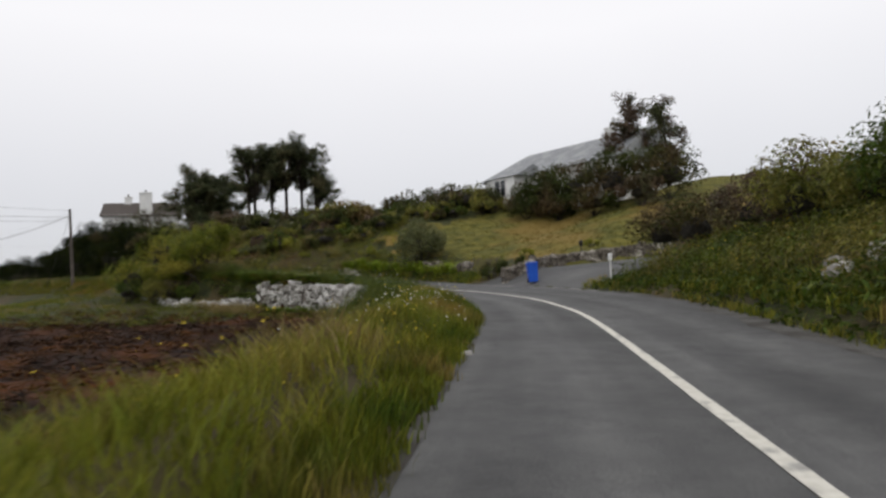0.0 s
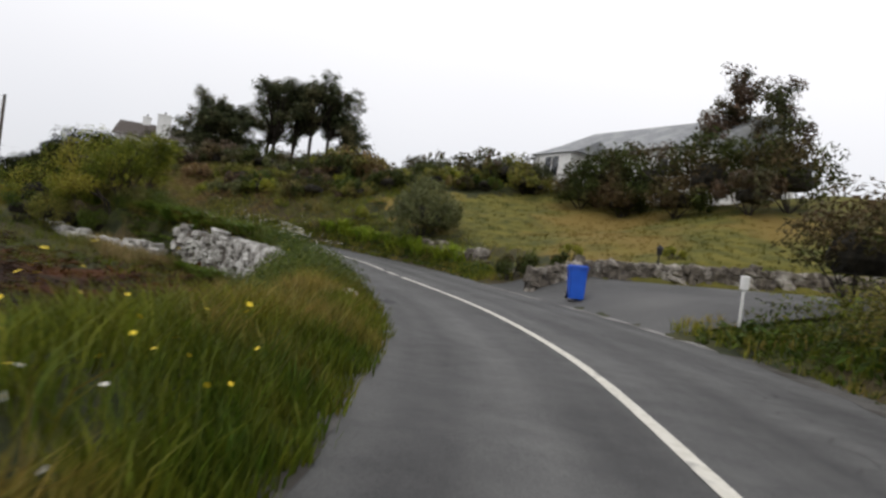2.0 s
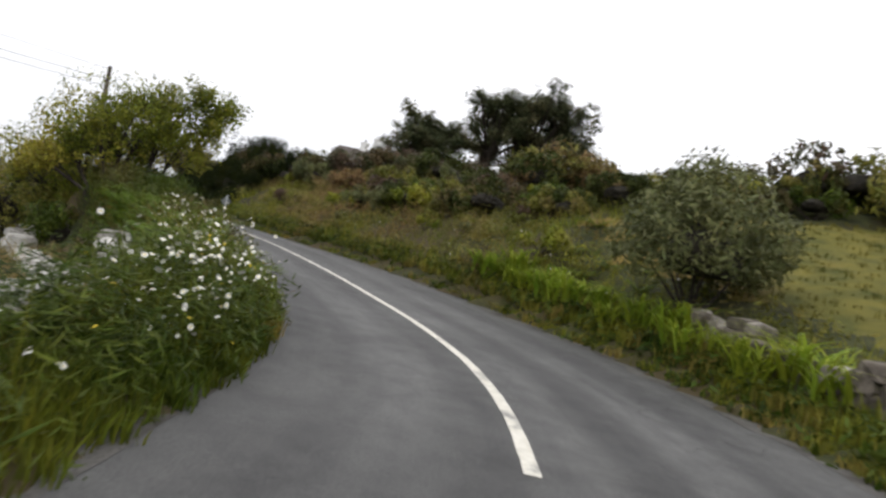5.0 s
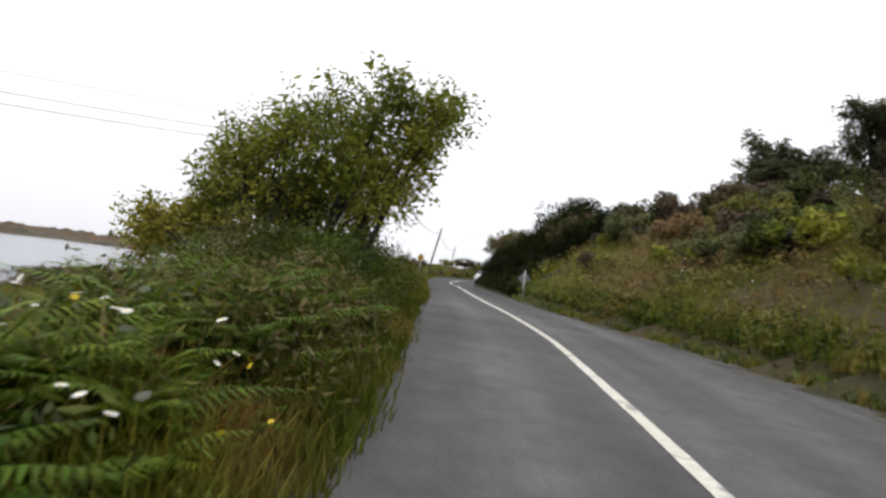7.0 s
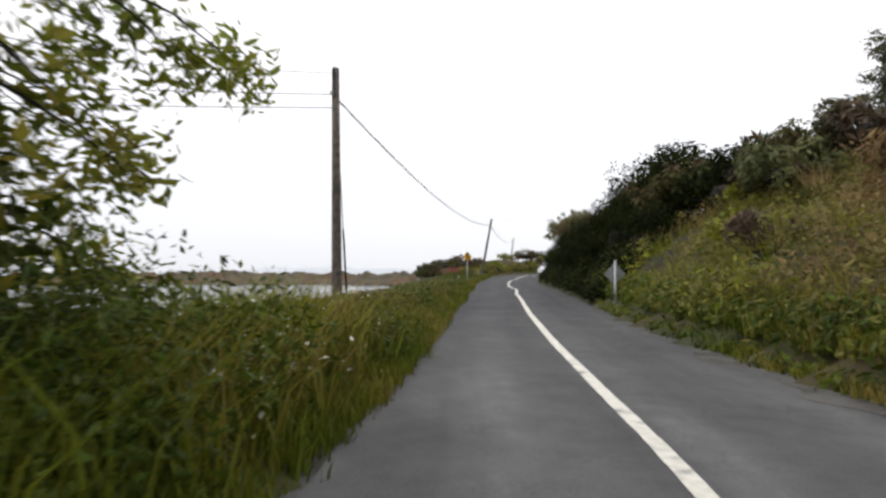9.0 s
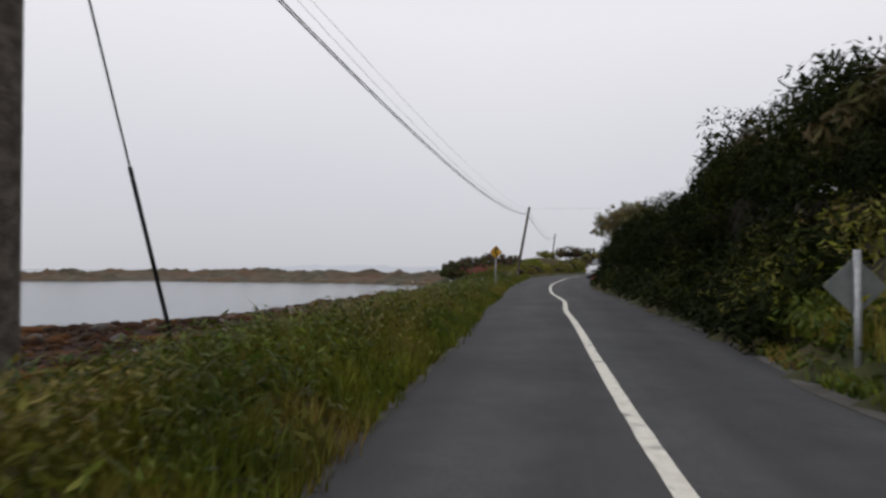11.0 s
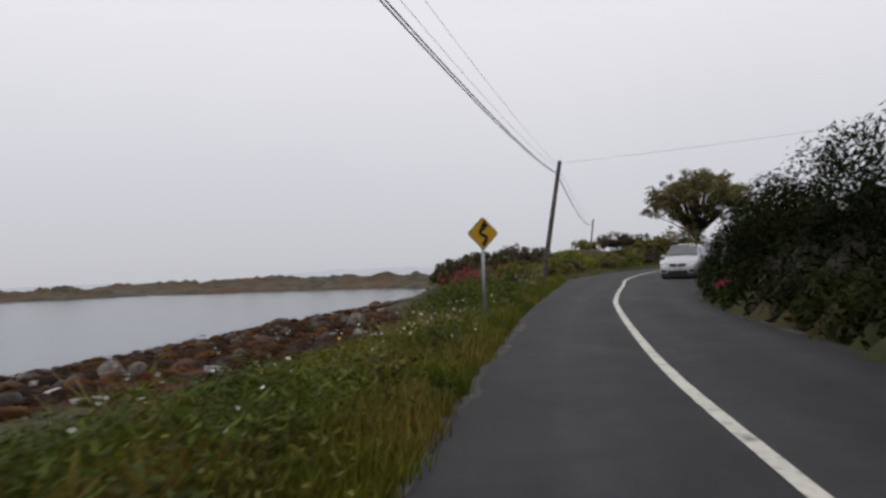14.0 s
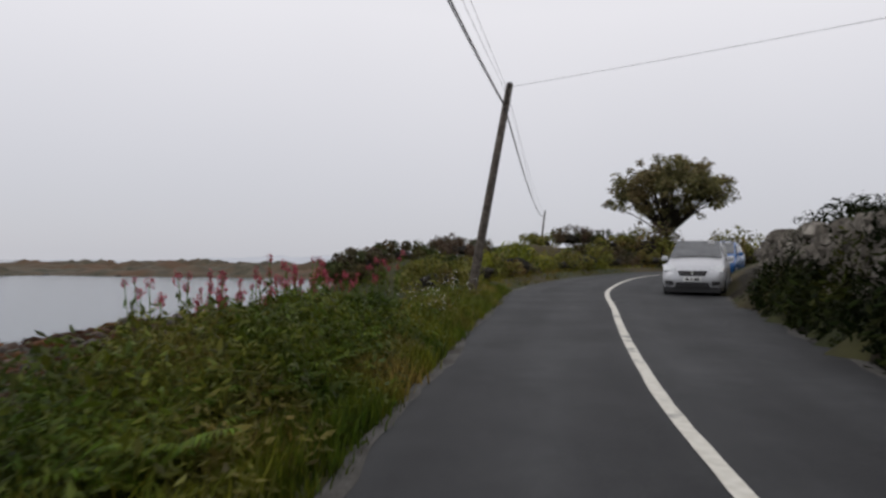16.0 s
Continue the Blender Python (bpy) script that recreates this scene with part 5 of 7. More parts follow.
# crown like an umbrella: lobes over a dome, hollow below, sparse towards one side
for i in range(58):
    a, q = i * 2.4, math.sqrt((i + 0.5) / 58)
    up = 3.5 * math.sqrt(max(0.0, 1 - (q * 0.98) ** 2)) * r_.uniform(0.72, 1.05)
    if q > 0.6 and i % 3 == 0:
        up -= 0.9
    if q > 0.6 and 2.9 < (a + 0.9) % 6.283 < 4.6 and i % 2:
        continue
    lob.append(((math.cos(a) * q * 4.9 + 0.2, math.sin(a) * q * 4.9 + 0.25, 3.2 + up), 1.1))
for i in range(6):
    a = i * 2.4
    lob.append(((math.cos(a) * 2.6, math.sin(a) * 2.6, 3.0 + 0.5 * math.sin(i * 1.9)), 1.0))
tree("roadside_tree", *BT, 6.1, lob, M_FARTREE, "broad umbrella-shaped brownish tree standing on a rise", 78, stems=6, base_r=0.17, leaf=0.20, per=30, twigs=5, clump_r=0.56, trunk_h=0.5)

# garden and hill bushes
for i, (nm, a, b, r_, h_, mt, lb, lf, ct) in enumerate((
        ("willow_bush", 0.3, 52.3, 2.0, 3.0, M_GREYBUSH, "grey-green willow bush by the roadside", 0.058, 9500),
        ("garden_bush", -8.6, 66.6, 2.9, 2.6, M_HEATH, "broad olive-green bush on the garden slope", 0.10, 2400),
        ("garden_bush", -4.8, 74.2, 2.2, 3.0, M_DARKBUSH, "dark round bush behind the lawn", 0.10, 1500),
        ("garden_bush", -1.2, 74.6, 2.3, 3.0, M_DARKBUSH, "dark round bush behind the lawn", 0.10, 1500),
        ("garden_bush", 1.6, 76.0, 1.6, 2.2, M_DARKBUSH, "dark round bush behind the lawn", 0.10, 900),
        ("clipped_bush", -3.5, 70.1, 0.95, 1.5, M_GREENBUSH, "bright green clipped round bush", 0.06, 1100),
        ("clipped_bush", 0.9, 68.9, 1.05, 1.15, M_GREENBUSH, "bright green clipped low bush", 0.06, 1100),
        ("garden_bush", -2.0, 70.3, 0.8, 1.2, M_RUSSET, "brown-leaved small bush on the lawn", 0.06, 700),
        ("garden_bush", 4.1, 67.0, 1.5, 2.0, M_RUSSET, "reddish-brown bush near a bungalow", 0.08, 1200),
        ("garden_hedge", 8.6, 62.6, 2.2, 3.7, M_DARKBUSH, "dark dense hedge bush in front of a bungalow", 0.09, 2600),
        ("garden_hedge", 11.2, 60.6, 2.4, 4.2, M_DARKBUSH, "dark dense hedge bush in front of a bungalow", 0.09, 2600),
        ("garden_hedge", 14.0, 58.0, 2.5, 4.3, M_DARKBUSH, "dark dense hedge bush in front of a bungalow", 0.09, 2600),
        ("garden_hedge", 17.5, 56.0, 2.6, 4.0, M_DARKBUSH, "dark dense hedge bush in front of a bungalow", 0.09, 2600),
        ("garden_hedge", 7.6, 61.0, 1.6, 1.9, M_DARKBUSH, "low dark hedge bush in front of a bungalow", 0.08, 1800),
        ("garden_hedge", 9.8, 59.2, 1.8, 2.1, M_DARKBUSH, "low dark hedge bush in front of a bungalow", 0.08, 1800),
        ("garden_hedge", 12.4, 56.9, 1.9, 2.2, M_DARKBUSH, "low dark hedge bush in front of a bungalow", 0.08, 1800),
        ("garden_hedge", 15.4, 54.6, 1.9, 2.2, M_RUSSET, "low russet hedge bush in front of a bungalow", 0.08, 1800),
        ("clipped_bush", 7.4, 46.7, 0.48, 0.75, M_GREENBUSH, "small bright green ball-shaped bush", 0.035, 800),
        ("clipped_bush", 11.0, 46.4, 0.48, 0.65, M_GREENBUSH, "small bright green ball-shaped bush", 0.035, 800),
        ("wall_shrub", 5.3, 45.0, 0.8, 0.95, M_DARKBUSH, "dark low shrub growing along a garden wall", 0.05, 1100),
        ("wall_shrub", 6.3, 44.2, 0.85, 1.0, M_DARKBUSH, "dark low shrub growing along a garden wall", 0.05, 1100),
        ("wall_shrub", 7.4, 44.6, 0.8, 0.85, M_DARKBUSH, "dark low shrub growing along a garden wall", 0.05, 1100),
        ("hill_bush", -9.0, 65.0, 2.0, 2.4, M_DARKBUSH, "dark bush on the hilltop", 0.09, 1400),
        ("hill_bush", -21.2, 72.9, 2.4, 2.0, M_RUSSET, "russet heath bush on the hill", 0.09, 1500),
        ("hill_bush", -17.8, 71.0, 2.6, 2.0, M_DARKBUSH, "dark gorse bush on the hill", 0.09, 1500),
        ("hill_bush", -24.5, 75.6, 2.6, 2.4, M_RUSSET, "russet heath bush on the hill", 0.09, 1500),
        ("hill_bush", -29.7, 69.7, 2.4, 2.0, M_DARKBUSH, "dark gorse bush on the hill", 0.09, 1500),
        ("hill_bush", -30.6, 74.2, 2.4, 2.2, M_RUSSET, "russet heath bush on the hill", 0.09, 1500),
        ("hill_bush", -35.1, 76.8, 2.2, 2.9, M_DARKBUSH, "dark gorse bush on the hill", 0.09, 1500),
        ("hill_bush", -38.2, 74.9, 2.0, 2.6, M_DARKBUSH, "dark gorse bush on the hill", 0.09, 1500),
        ("hill_bush", -24.8, 67.8, 1.8, 1.5, M_GREYBUSH, "grey-green bush on the road bank", 0.07, 1500),
        ("hill_bush", -26.7, 70.7, 2.0, 2.0, M_GREYBUSH, "grey-green bush on the road bank", 0.07, 1500),
        ("hill_bush", -12.7, 61.0, 1.5, 1.2, M_GREENBUSH, "bright green bush on the road bank", 0.06, 1300),
        ("hill_bush", -15.9, 64.2, 1.8, 1.4, M_HEATH, "olive heath bush on the road bank", 0.07, 1300),
        ("hill_bush", -9.3, 65.7, 2.0, 1.6, M_HEATH, "olive heath bush on the road bank", 0.07, 1300),
        ("hill_bush", -20.0, 66.1, 1.8, 1.3, M_HEATH, "olive heath bush on the road bank", 0.07, 1300),
        ("hill_bush", -11.4, 73.4, 2.6, 2.0, M_HEATH, "olive heath bush on the hill", 0.09, 1500),
        ("hill_bush", -14.6, 77.4, 2.8, 2.2, M_DARKBUSH, "dark gorse bush on the hill", 0.09, 1500),
        ("hill_bush", -22.3, 81.0, 2.8, 2.2, M_DARKBUSH, "dark gorse bush on the hill", 0.09, 1500),
        ("hill_bush", -38.3, 84.4, 3.0, 2.6, M_DARKBUSH, "dark gorse bush on the hill", 0.09, 1500),
        ("hill_bush", -25.6, 69.0, 1.7, 2.1, M_DARKBUSH, "dark gorse bush on the brow of the hill", 0.08, 1600),
        ("hill_bush", -24.0, 70.0, 1.7, 2.1, M_RUSSET, "russet heath bush on the brow of the hill", 0.08, 1600),
        ("hill_bush", -22.6, 71.4, 1.7, 1.9, M_DARKBUSH, "dark gorse bush on the brow of the hill", 0.08, 1600),
        ("screen_tree", -45.4, 100.3, 3.0, 9.0, M_DARKBUSH, "dark evergreen bush below a hilltop house", 0.12, 2200),
        ("screen_tree", -48.2, 98.4, 3.0, 8.6, M_DARKBUSH, "dark evergreen bush below a hilltop house", 0.12, 2200),
        ("screen_tree", -51.0, 96.6, 3.0, 7.9, M_RUSSET, "russet bush below a hilltop house", 0.12, 2200),
        ("hill_bush", -45.3, 81.6, 2.6, 2.6, M_DARKBUSH, "dark gorse bush on the hill", 0.09, 1500))):
    far_ = b > 54 and a > -30
    shrub(nm, a, b, r_, h_, mt, lb, 700 + i, leaf=lf * (1.9 if far_ else 1.5), count=ct, z=h1(a, b))

# small bushes scattered over the bank and the hill
sb = np.random.default_rng(745)
for i in range(46):
    s_, d_ = sb.uniform(45, 80), 1.6 + 12 * sb.uniform(0, 1) ** 1.3
    a, b = along(s_, np.interp(s_, REF_S, REF[:, 4]) + d_)
    r_ = sb.uniform(0.5, 1.25) * (0.7 + 0.03 * d_)
    if s_ < 48.5 and 3.4 < d_ < 9.5:
        continue
    mt, lb = ((M_HEATH, "olive heath bush on the road bank"), (M_RUSSET, "russet heath bush on the road bank"), (M_GREENBUSH, "bright green bramble bush on the road bank"), (M_GREYBUSH, "grey-green willow scrub on the road bank"), (M_DARKBUSH, "dark gorse bush on the road bank"), (M_HEATH, "olive heath bush on the road bank"))[sb.integers(0, 6)]
    shrub("bank_bush", float(a), float(b), r_, r_ * sb.uniform(0.9, 1.3), mt, lb, 1200 + i, leaf=0.085, count=520, group="bushes over the road bank")
for i in range(46):
    s_, d_ = sb.uniform(42, 76), sb.uniform(13, 30)
    a, b = along(s_, np.interp(s_, REF_S, REF[:, 4]) + d_)
    r_ = sb.uniform(1.2, 2.6)
    mt, lb = ((M_HEATH, "rounded olive heath bush on the hill"), (M_DARKBUSH, "rounded dark gorse bush on the hill"), (M_GREENBUSH, "rounded bright green bush on the hill"), (M_RUSSET, "rounded russet heath bush on the hill"))[sb.integers(0, 4)]
    shrub("hill_bush", float(a), float(b), r_, r_ * sb.uniform(0.8, 1.05), mt, lb, 1260 + i, leaf=0.17, count=520, group="bushes over the hill")
for i in range(84):
    a, b = sb.uniform(-30, -3), sb.uniform(54, 84)
    q_s, q_o, q_k = road_at(np.array([a]), np.array([b]))
    d_ = float(q_o[0] - REF[q_k[0], 4])
    if d_ < 4 or (q_s[0] < 48.5 and d_ < 9.5) or q_s[0] < 41.5 + 0.12 * max(0.0, d_ - 8) or q_s[0] > 66:
        continue
    r_ = sb.uniform(0.9, 2.0)
    mt, lb = ((M_DARKBUSH, "dark gorse mound on the hillside"), (M_HEATH, "olive heath mound on the hillside"), (M_BRAMBLE, "dark green bramble mound on the hillside"), (M_RUSSET, "russet heath mound on the hillside"), (M_DARKBUSH, "dark gorse mound on the hillside"), (M_GREYBUSH, "grey-green scrub mound on the hillside"))[sb.integers(0, 6)]
    shrub("hill_bush", float(a), float(b), r_, r_ * sb.uniform(0.75, 1.0), mt, lb, 1500 + i, leaf=0.13, count=900, group="bushes over the hill")
# bushes where the lawn gives way to the hillside
for i in range(34):
    s_, d_ = (sb.uniform(44.0, 47.0), 10.0 + 0.8 * i) if i < 14 else (sb.uniform(48.5, 54.0), 4.0 + 0.5 * (i - 14))
    a, b = along(s_, np.interp(s_, REF_S, REF[:, 4]) + d_)
    r_ = sb.uniform(0.8, 1.35)
    mt, lb = ((M_HEATH, "olive heath mound at the edge of the lawn"), (M_DARKBUSH, "dark gorse mound at the edge of the lawn"), (M_BRAMBLE, "dark green bramble mound at the edge of the lawn"))[i % 3]
    shrub("lawn_edge_bush", float(a), float(b), r_, r_ * sb.uniform(0.8, 1.1), mt, lb, 1640 + i, leaf=0.11, count=1200, group="bushes along the lawn's edge")
# low mounds of scrub between the lawn and the hilltop
sm = np.random.default_rng(747)
for i in range(52):
    s_, d_ = sm.uniform(46, 66), 3.0 + 11 * sm.uniform(0, 1)
    if s_ < 48.5 and d_ < 9.5:
        continue
    a, b = along(s_, np.interp(s_, REF_S, REF[:, 4]) + d_)
    r_ = sm.uniform(0.6, 1.2)
    mt, lb = ((M_HEATH, "olive scrub mound on the bank"), (M_GREENBUSH, "bright green bramble mound on the bank"), (M_BRAMBLE, "dark green bramble mound on the bank"), (M_GREYBUSH, "grey-green scrub mound on the bank"), (M_HEATH, "olive scrub mound on the bank"), (M_RUSSET, "brown heath mound on the bank"))[i % 6]
    shrub("scrub_mound", float(a), float(b), r_, r_ * sm.uniform(0.75, 1.05), mt, lb, 1700 + i, leaf=0.085, count=900, group="scrub mounds on the bank")
# hedge on the hill side before the drive
for i, s_ in enumerate(np.arange(-1, 23.6, 2.05)):
    a, b = along(s_, np.interp(s_, REF_S, REF[:, 4]) + 3.3 + 0.4 * math.sin(i * 2.1))
    shrub("roadside_hedge", float(a), float(b), 1.5, 2.4 + 0.3 * math.sin(i * 1.7), (M_HEATH, M_BRAMBLE, M_DARKBUSH, M_RUSSET)[(i * 3 + i // 2) % 4], "overgrown mixed hedge bush on the roadside bank", 760 + i, leaf=0.085, count=2600, group="roadside hedge")
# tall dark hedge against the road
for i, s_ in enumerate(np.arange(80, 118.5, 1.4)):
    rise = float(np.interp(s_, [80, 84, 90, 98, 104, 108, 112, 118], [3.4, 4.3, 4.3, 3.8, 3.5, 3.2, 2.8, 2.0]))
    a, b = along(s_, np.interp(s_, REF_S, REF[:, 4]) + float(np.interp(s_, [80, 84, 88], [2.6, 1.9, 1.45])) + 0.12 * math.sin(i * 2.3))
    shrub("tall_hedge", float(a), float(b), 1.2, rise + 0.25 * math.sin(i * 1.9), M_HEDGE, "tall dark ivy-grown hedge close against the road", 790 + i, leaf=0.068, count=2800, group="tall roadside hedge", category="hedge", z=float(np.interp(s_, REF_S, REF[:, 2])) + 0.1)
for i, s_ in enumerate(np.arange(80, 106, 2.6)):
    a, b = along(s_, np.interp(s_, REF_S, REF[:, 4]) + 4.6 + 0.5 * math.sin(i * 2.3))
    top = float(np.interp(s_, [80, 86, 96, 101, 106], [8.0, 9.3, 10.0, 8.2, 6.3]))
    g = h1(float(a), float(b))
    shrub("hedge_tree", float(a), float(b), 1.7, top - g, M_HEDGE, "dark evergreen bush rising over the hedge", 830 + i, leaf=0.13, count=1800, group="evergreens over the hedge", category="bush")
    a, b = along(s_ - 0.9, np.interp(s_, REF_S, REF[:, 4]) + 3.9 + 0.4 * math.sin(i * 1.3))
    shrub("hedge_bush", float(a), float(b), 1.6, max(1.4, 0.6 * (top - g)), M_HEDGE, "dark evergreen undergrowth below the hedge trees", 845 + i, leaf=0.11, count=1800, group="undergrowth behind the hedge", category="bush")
# bushes on the far bend and the cape
for i, (a, b, r_, h_, mt) in enumerate(((-82.6, 81.6, 1.8, 1.3, M_DARKBUSH), (-84.9, 83.0, 2.0, 1.5, M_RUSSET), (-87.0, 85.6, 2.2, 1.5, M_DARKBUSH), (-83.6, 86.4, 1.8, 1.3, M_DARKBUSH), (-93.9, 88.4, 2.6, 2.0, M_DARKBUSH), (-90.8, 90.8, 2.2, 1.8, M_RUSSET), (-88.2, 92.7, 2.0, 1.6, M_DARKBUSH), (-97.3, 90.5, 2.6, 2.0, M_DARKBUSH), (-100.6, 94.6, 2.6, 2.0, M_RUSSET), (-91.4, 99.8, 2.4, 2.2, M_HEATH), (-93.8, 103.4, 2.4, 2.4, M_DARKBUSH),
                                        (-89.8, 103.2, 1.8, 1.6, M_GREENBUSH), (-92.1, 107.8, 2.2, 2.0, M_RUSSET), (-89.3, 108.7, 1.8, 1.8, M_DARKBUSH), (-90.9, 114.3, 2.2, 2.2, M_DARKBUSH), (-95.1, 109.9, 2.4, 2.4, M_HEATH), (-101.1, 108.6, 3, 2.6, M_DARKBUSH), (-81.8, 88.4, 1.6, 1.1, M_BRAMBLE), (-85.7, 91.6, 1.6, 1.1, M_GREENBUSH))):
    shrub("headland_bush", a, b, r_, h_ * (0.62 if b > 99 else 1.0), mt, "low wind-cut bush on the headland", 860 + i, leaf=0.16, count=1700, group="headland bushes", z=h1(a, b) - 0.3)

# thicket on the rise under the round tree and small conifers beyond
for i in range(9):
    k = (i - 5) * 2.0
    a, b = BT[0] + 4.5 + 0.67 * k + 1.2 * math.sin(i * 2.2), BT[1] - 4.0 + 0.74 * k
    shrub("thicket_bush", a, b, 2.2, (1.5 if i < 4 else 2.9) + 0.4 * math.sin(i * 1.7), (M_HEATH, M_RUSSET, M_DARKBUSH, M_HEATH)[i % 4], "dense mixed bush on the rise by the bend", 1400 + i, leaf=0.19, count=700, group="thicket on the rise")
for i, (a, b, h_) in enumerate(((-85.2, 132.6, 4.6), (-82.8, 134.0, 4.0), (-80.6, 134.9, 4.9))):
    shrub("small_conifer", a, b, 1.1, h_, M_DARKBUSH, "small dark conifer beyond the bend", 1420 + i, leaf=0.2, count=420, group="small conifers", category="conifer")
# growth along the outside of the far bend
for i, s_ in enumerate(np.arange(126, 172, 2.3)):
    a, b = along(s_, -np.interp(s_, REF_S, REF[:, 3]) - 2.6 - 0.8 * math.sin(i * 1.7))
    shrub("bend_bush", float(a), float(b), 1.8, 1.45 + 0.3 * math.sin(i * 2.9), (M_HEATH, M_GREENBUSH, M_HEATH, M_RUSSET, M_HEATH)[(i * 2) % 5], "low mixed bush along the outside of the bend", 1300 + i, leaf=0.13, count=900, group="bushes round the far bend")
# leafy bushes in the seaward verge
for i, (s_, d_, r_, h_) in enumerate(((113.4, 1.9, 0.75, 0.8), (115.2, 1.6, 0.7, 0.7))):
    a, b = along(s_, -np.interp(s_, REF_S, REF[:, 3]) - d_)
    shrub("bramble_bush", float(a), float(b), r_, h_, M_BRAMBLE if i % 2 else M_VERGELEAF, "leafy bramble and dock bush on the verge", 1360 + i, leaf=0.055, count=1300, group="bushes on the seaward verge")

# ---------------------------------------------------------------- driveway
dv = []
nu, nv = 40, 24
for j in range(nv + 1):
    for i in range(nu + 1):
        s_ = 24.6 + 6.8 * i / nu
        u = j / nv
        ox, oy = along(s_, np.interp(s_, REF_S, REF[:, 4]) - 0.15)
        tx_, ty_ = 12.0 + (i / nu) * 0.5, 33.0 + 10.6 * (i / nu)
        ex, ey = 21.0 + 2 * (1 - i / nu), 37.5 + 7.0 * (i / nu)
        px = (1 - u) ** 2 * float(ox) + 2 * u * (1 - u) * tx_ + u * u * ex
        py = (1 - u) ** 2 * float(oy) + 2 * u * (1 - u) * ty_ + u * u * ey
        dv.append((px, py))
dv = np.array(dv)
dz = height(dv[:, 0], dv[:, 1]) + 0.05
d_s, d_o, d_k = road_at(dv[:, 0], dv[:, 1])
d_b = smooth(-0.1, 0.9, d_o - REF[d_k, 4])
dz = (dz + 0.05 * smooth(4.0, 2.2, d_o - REF[d_k, 4])) * d_b + (np.interp(d_s, REF_S, REF[:, 2]) - 0.02 * np.abs(d_o) / 3 - 0.004 + 0.05 * d_b) * (1 - d_b)
dz = np.maximum(dz, height(dv[:, 0], dv[:, 1]) + 0.02)
q = (np.arange(nv)[:, None] * (nu + 1) + np.arange(nu)[None]).ravel()
driveway = tagged(mpart("driveway", mesh_from("driveway", np.column_stack([dv, dz]), np.stack([q, q + 1, q + nu + 2, q + nu + 1], 1), M_ASPHALT, True)), "tarred driveway opening off the road", "driveway", kind="structure")
jv, jf = strip(lambda s: lane_r(s) - 0.30 - 0.06 * noise2(s, s * 0, 0.8, 51), lambda s: lane_r(s) + 0.12 + 0.10 * noise2(s, s * 0, 0.9, 52), 22.5, 31.8, 0.2, 0.007, 2, crown=0.02)
tagged(mpart("gravel_seam", mesh_from("gravel_seam", jv, jf, M_SEAM, True)), "pale gravel seam where the drive meets the road", "road", kind="structure")


# ---------------------------------------------------------------- stone walls
def stone_meshes(n, mat, seed):
    out = []
    for i in range(n):
        bm = box(1, 1, 1, bevel=0.16)
        for v in bm.verts:
            v.co += Vector((noise.noise(v.co * 1.7 + Vector((seed + i * 5, 0, 0))), noise.noise(v.co * 1.7 + Vector((0, seed + i * 3, 0))), noise.noise(v.co * 1.7 + Vector((0, 0, seed + i))))) * 0.22
        me = bpy.data.meshes.new("stone")
        bm.to_mesh(me)
        bm.free()
        me.materials.append(mat)
        out.append(me)
    return out


def stone_wall(name, pts, base, top, thick, size, mat, label, seed, limit=295, heart=True):
    """A dry-stone wall along pts: a rough core in dark stone, so that gaps read dark, and the stones of its face, each
    an object.
    """
    root = new(name)
    tagged(root, label, "wall")
    r = np.random.default_rng(seed)
    line = resample(np.array(pts, float), 0.25)
    cum = np.r_[0, np.cumsum(np.hypot(*np.diff(line, axis=0).T))]
    total = cum[-1]
    at_ = lambda u: np.array([np.interp(u, cum, line[:, 0]), np.interp(u, cum, line[:, 1])])
    meshes = stone_meshes(9, mat, seed)
    if heart:
        bm = bmesh.new()
        prev = None
        for u in np.linspace(0, total, max(3, int(total / 0.5))):
            p, n_ = at_(u), at_(min(u + 0.1, total)) - at_(max(u - 0.1, 0))
            n_ = np.array([n_[1], -n_[0]]) / (np.linalg.norm(n_) + 1e-9) * thick * 0.36
            b, t = base(u / total), top(u / total) - size * 0.35
            ring = [bm.verts.new((p[0] + sx * n_[0], p[1] + sx * n_[1], z)) for sx, z in ((-1, b - 0.2), (-0.85, t), (0.85, t), (1, b - 0.2))]
            if prev:
                for k in range(4):
                    bm.faces.new((prev[k], prev[(k + 1) % 4], ring[(k + 1) % 4], ring[k]))
            prev = ring
        part("wall_core", bm, M_DARKSTONE, root)
    spec, u = [], 0.0
    rows_most = max(1, int(max(top(f) - base(f) for f in np.linspace(0, 1, 9)) / (size * 0.62)) + 1)
    for row in range(rows_most):
        u = r.uniform(0, size)
        while u < total:
            f = u / total
            z = base(f) + size * 0.30 + row * size * 0.62
            w = size * r.uniform(0.6, 1.5)
            if z < top(f) + r.uniform(-0.12, 0.10):
                spec.append((u, z, w))
            u += w * 0.86
    spec = [spec[i] for i in sorted(r.permutation(len(spec))[:limit])] if len(spec) > limit else spec
    for u, z, w in spec:
        p, n_ = at_(u), at_(min(u + 0.1, total)) - at_(max(u - 0.1, 0))
        ob = new("stone", meshes[r.integers(0, len(meshes))])
        ob.parent = root
        ob.location = (p[0] + r.normal(0, 0.03), p[1] + r.normal(0, 0.03), z)
        ob.rotation_euler = (r.normal(0, 0.12), r.normal(0, 0.12), math.atan2(n_[1], n_[0]) + r.normal(0, 0.12))
        ob.scale = (w, thick * r.uniform(0.85, 1.15), size * r.uniform(0.6, 1.0))
    return root


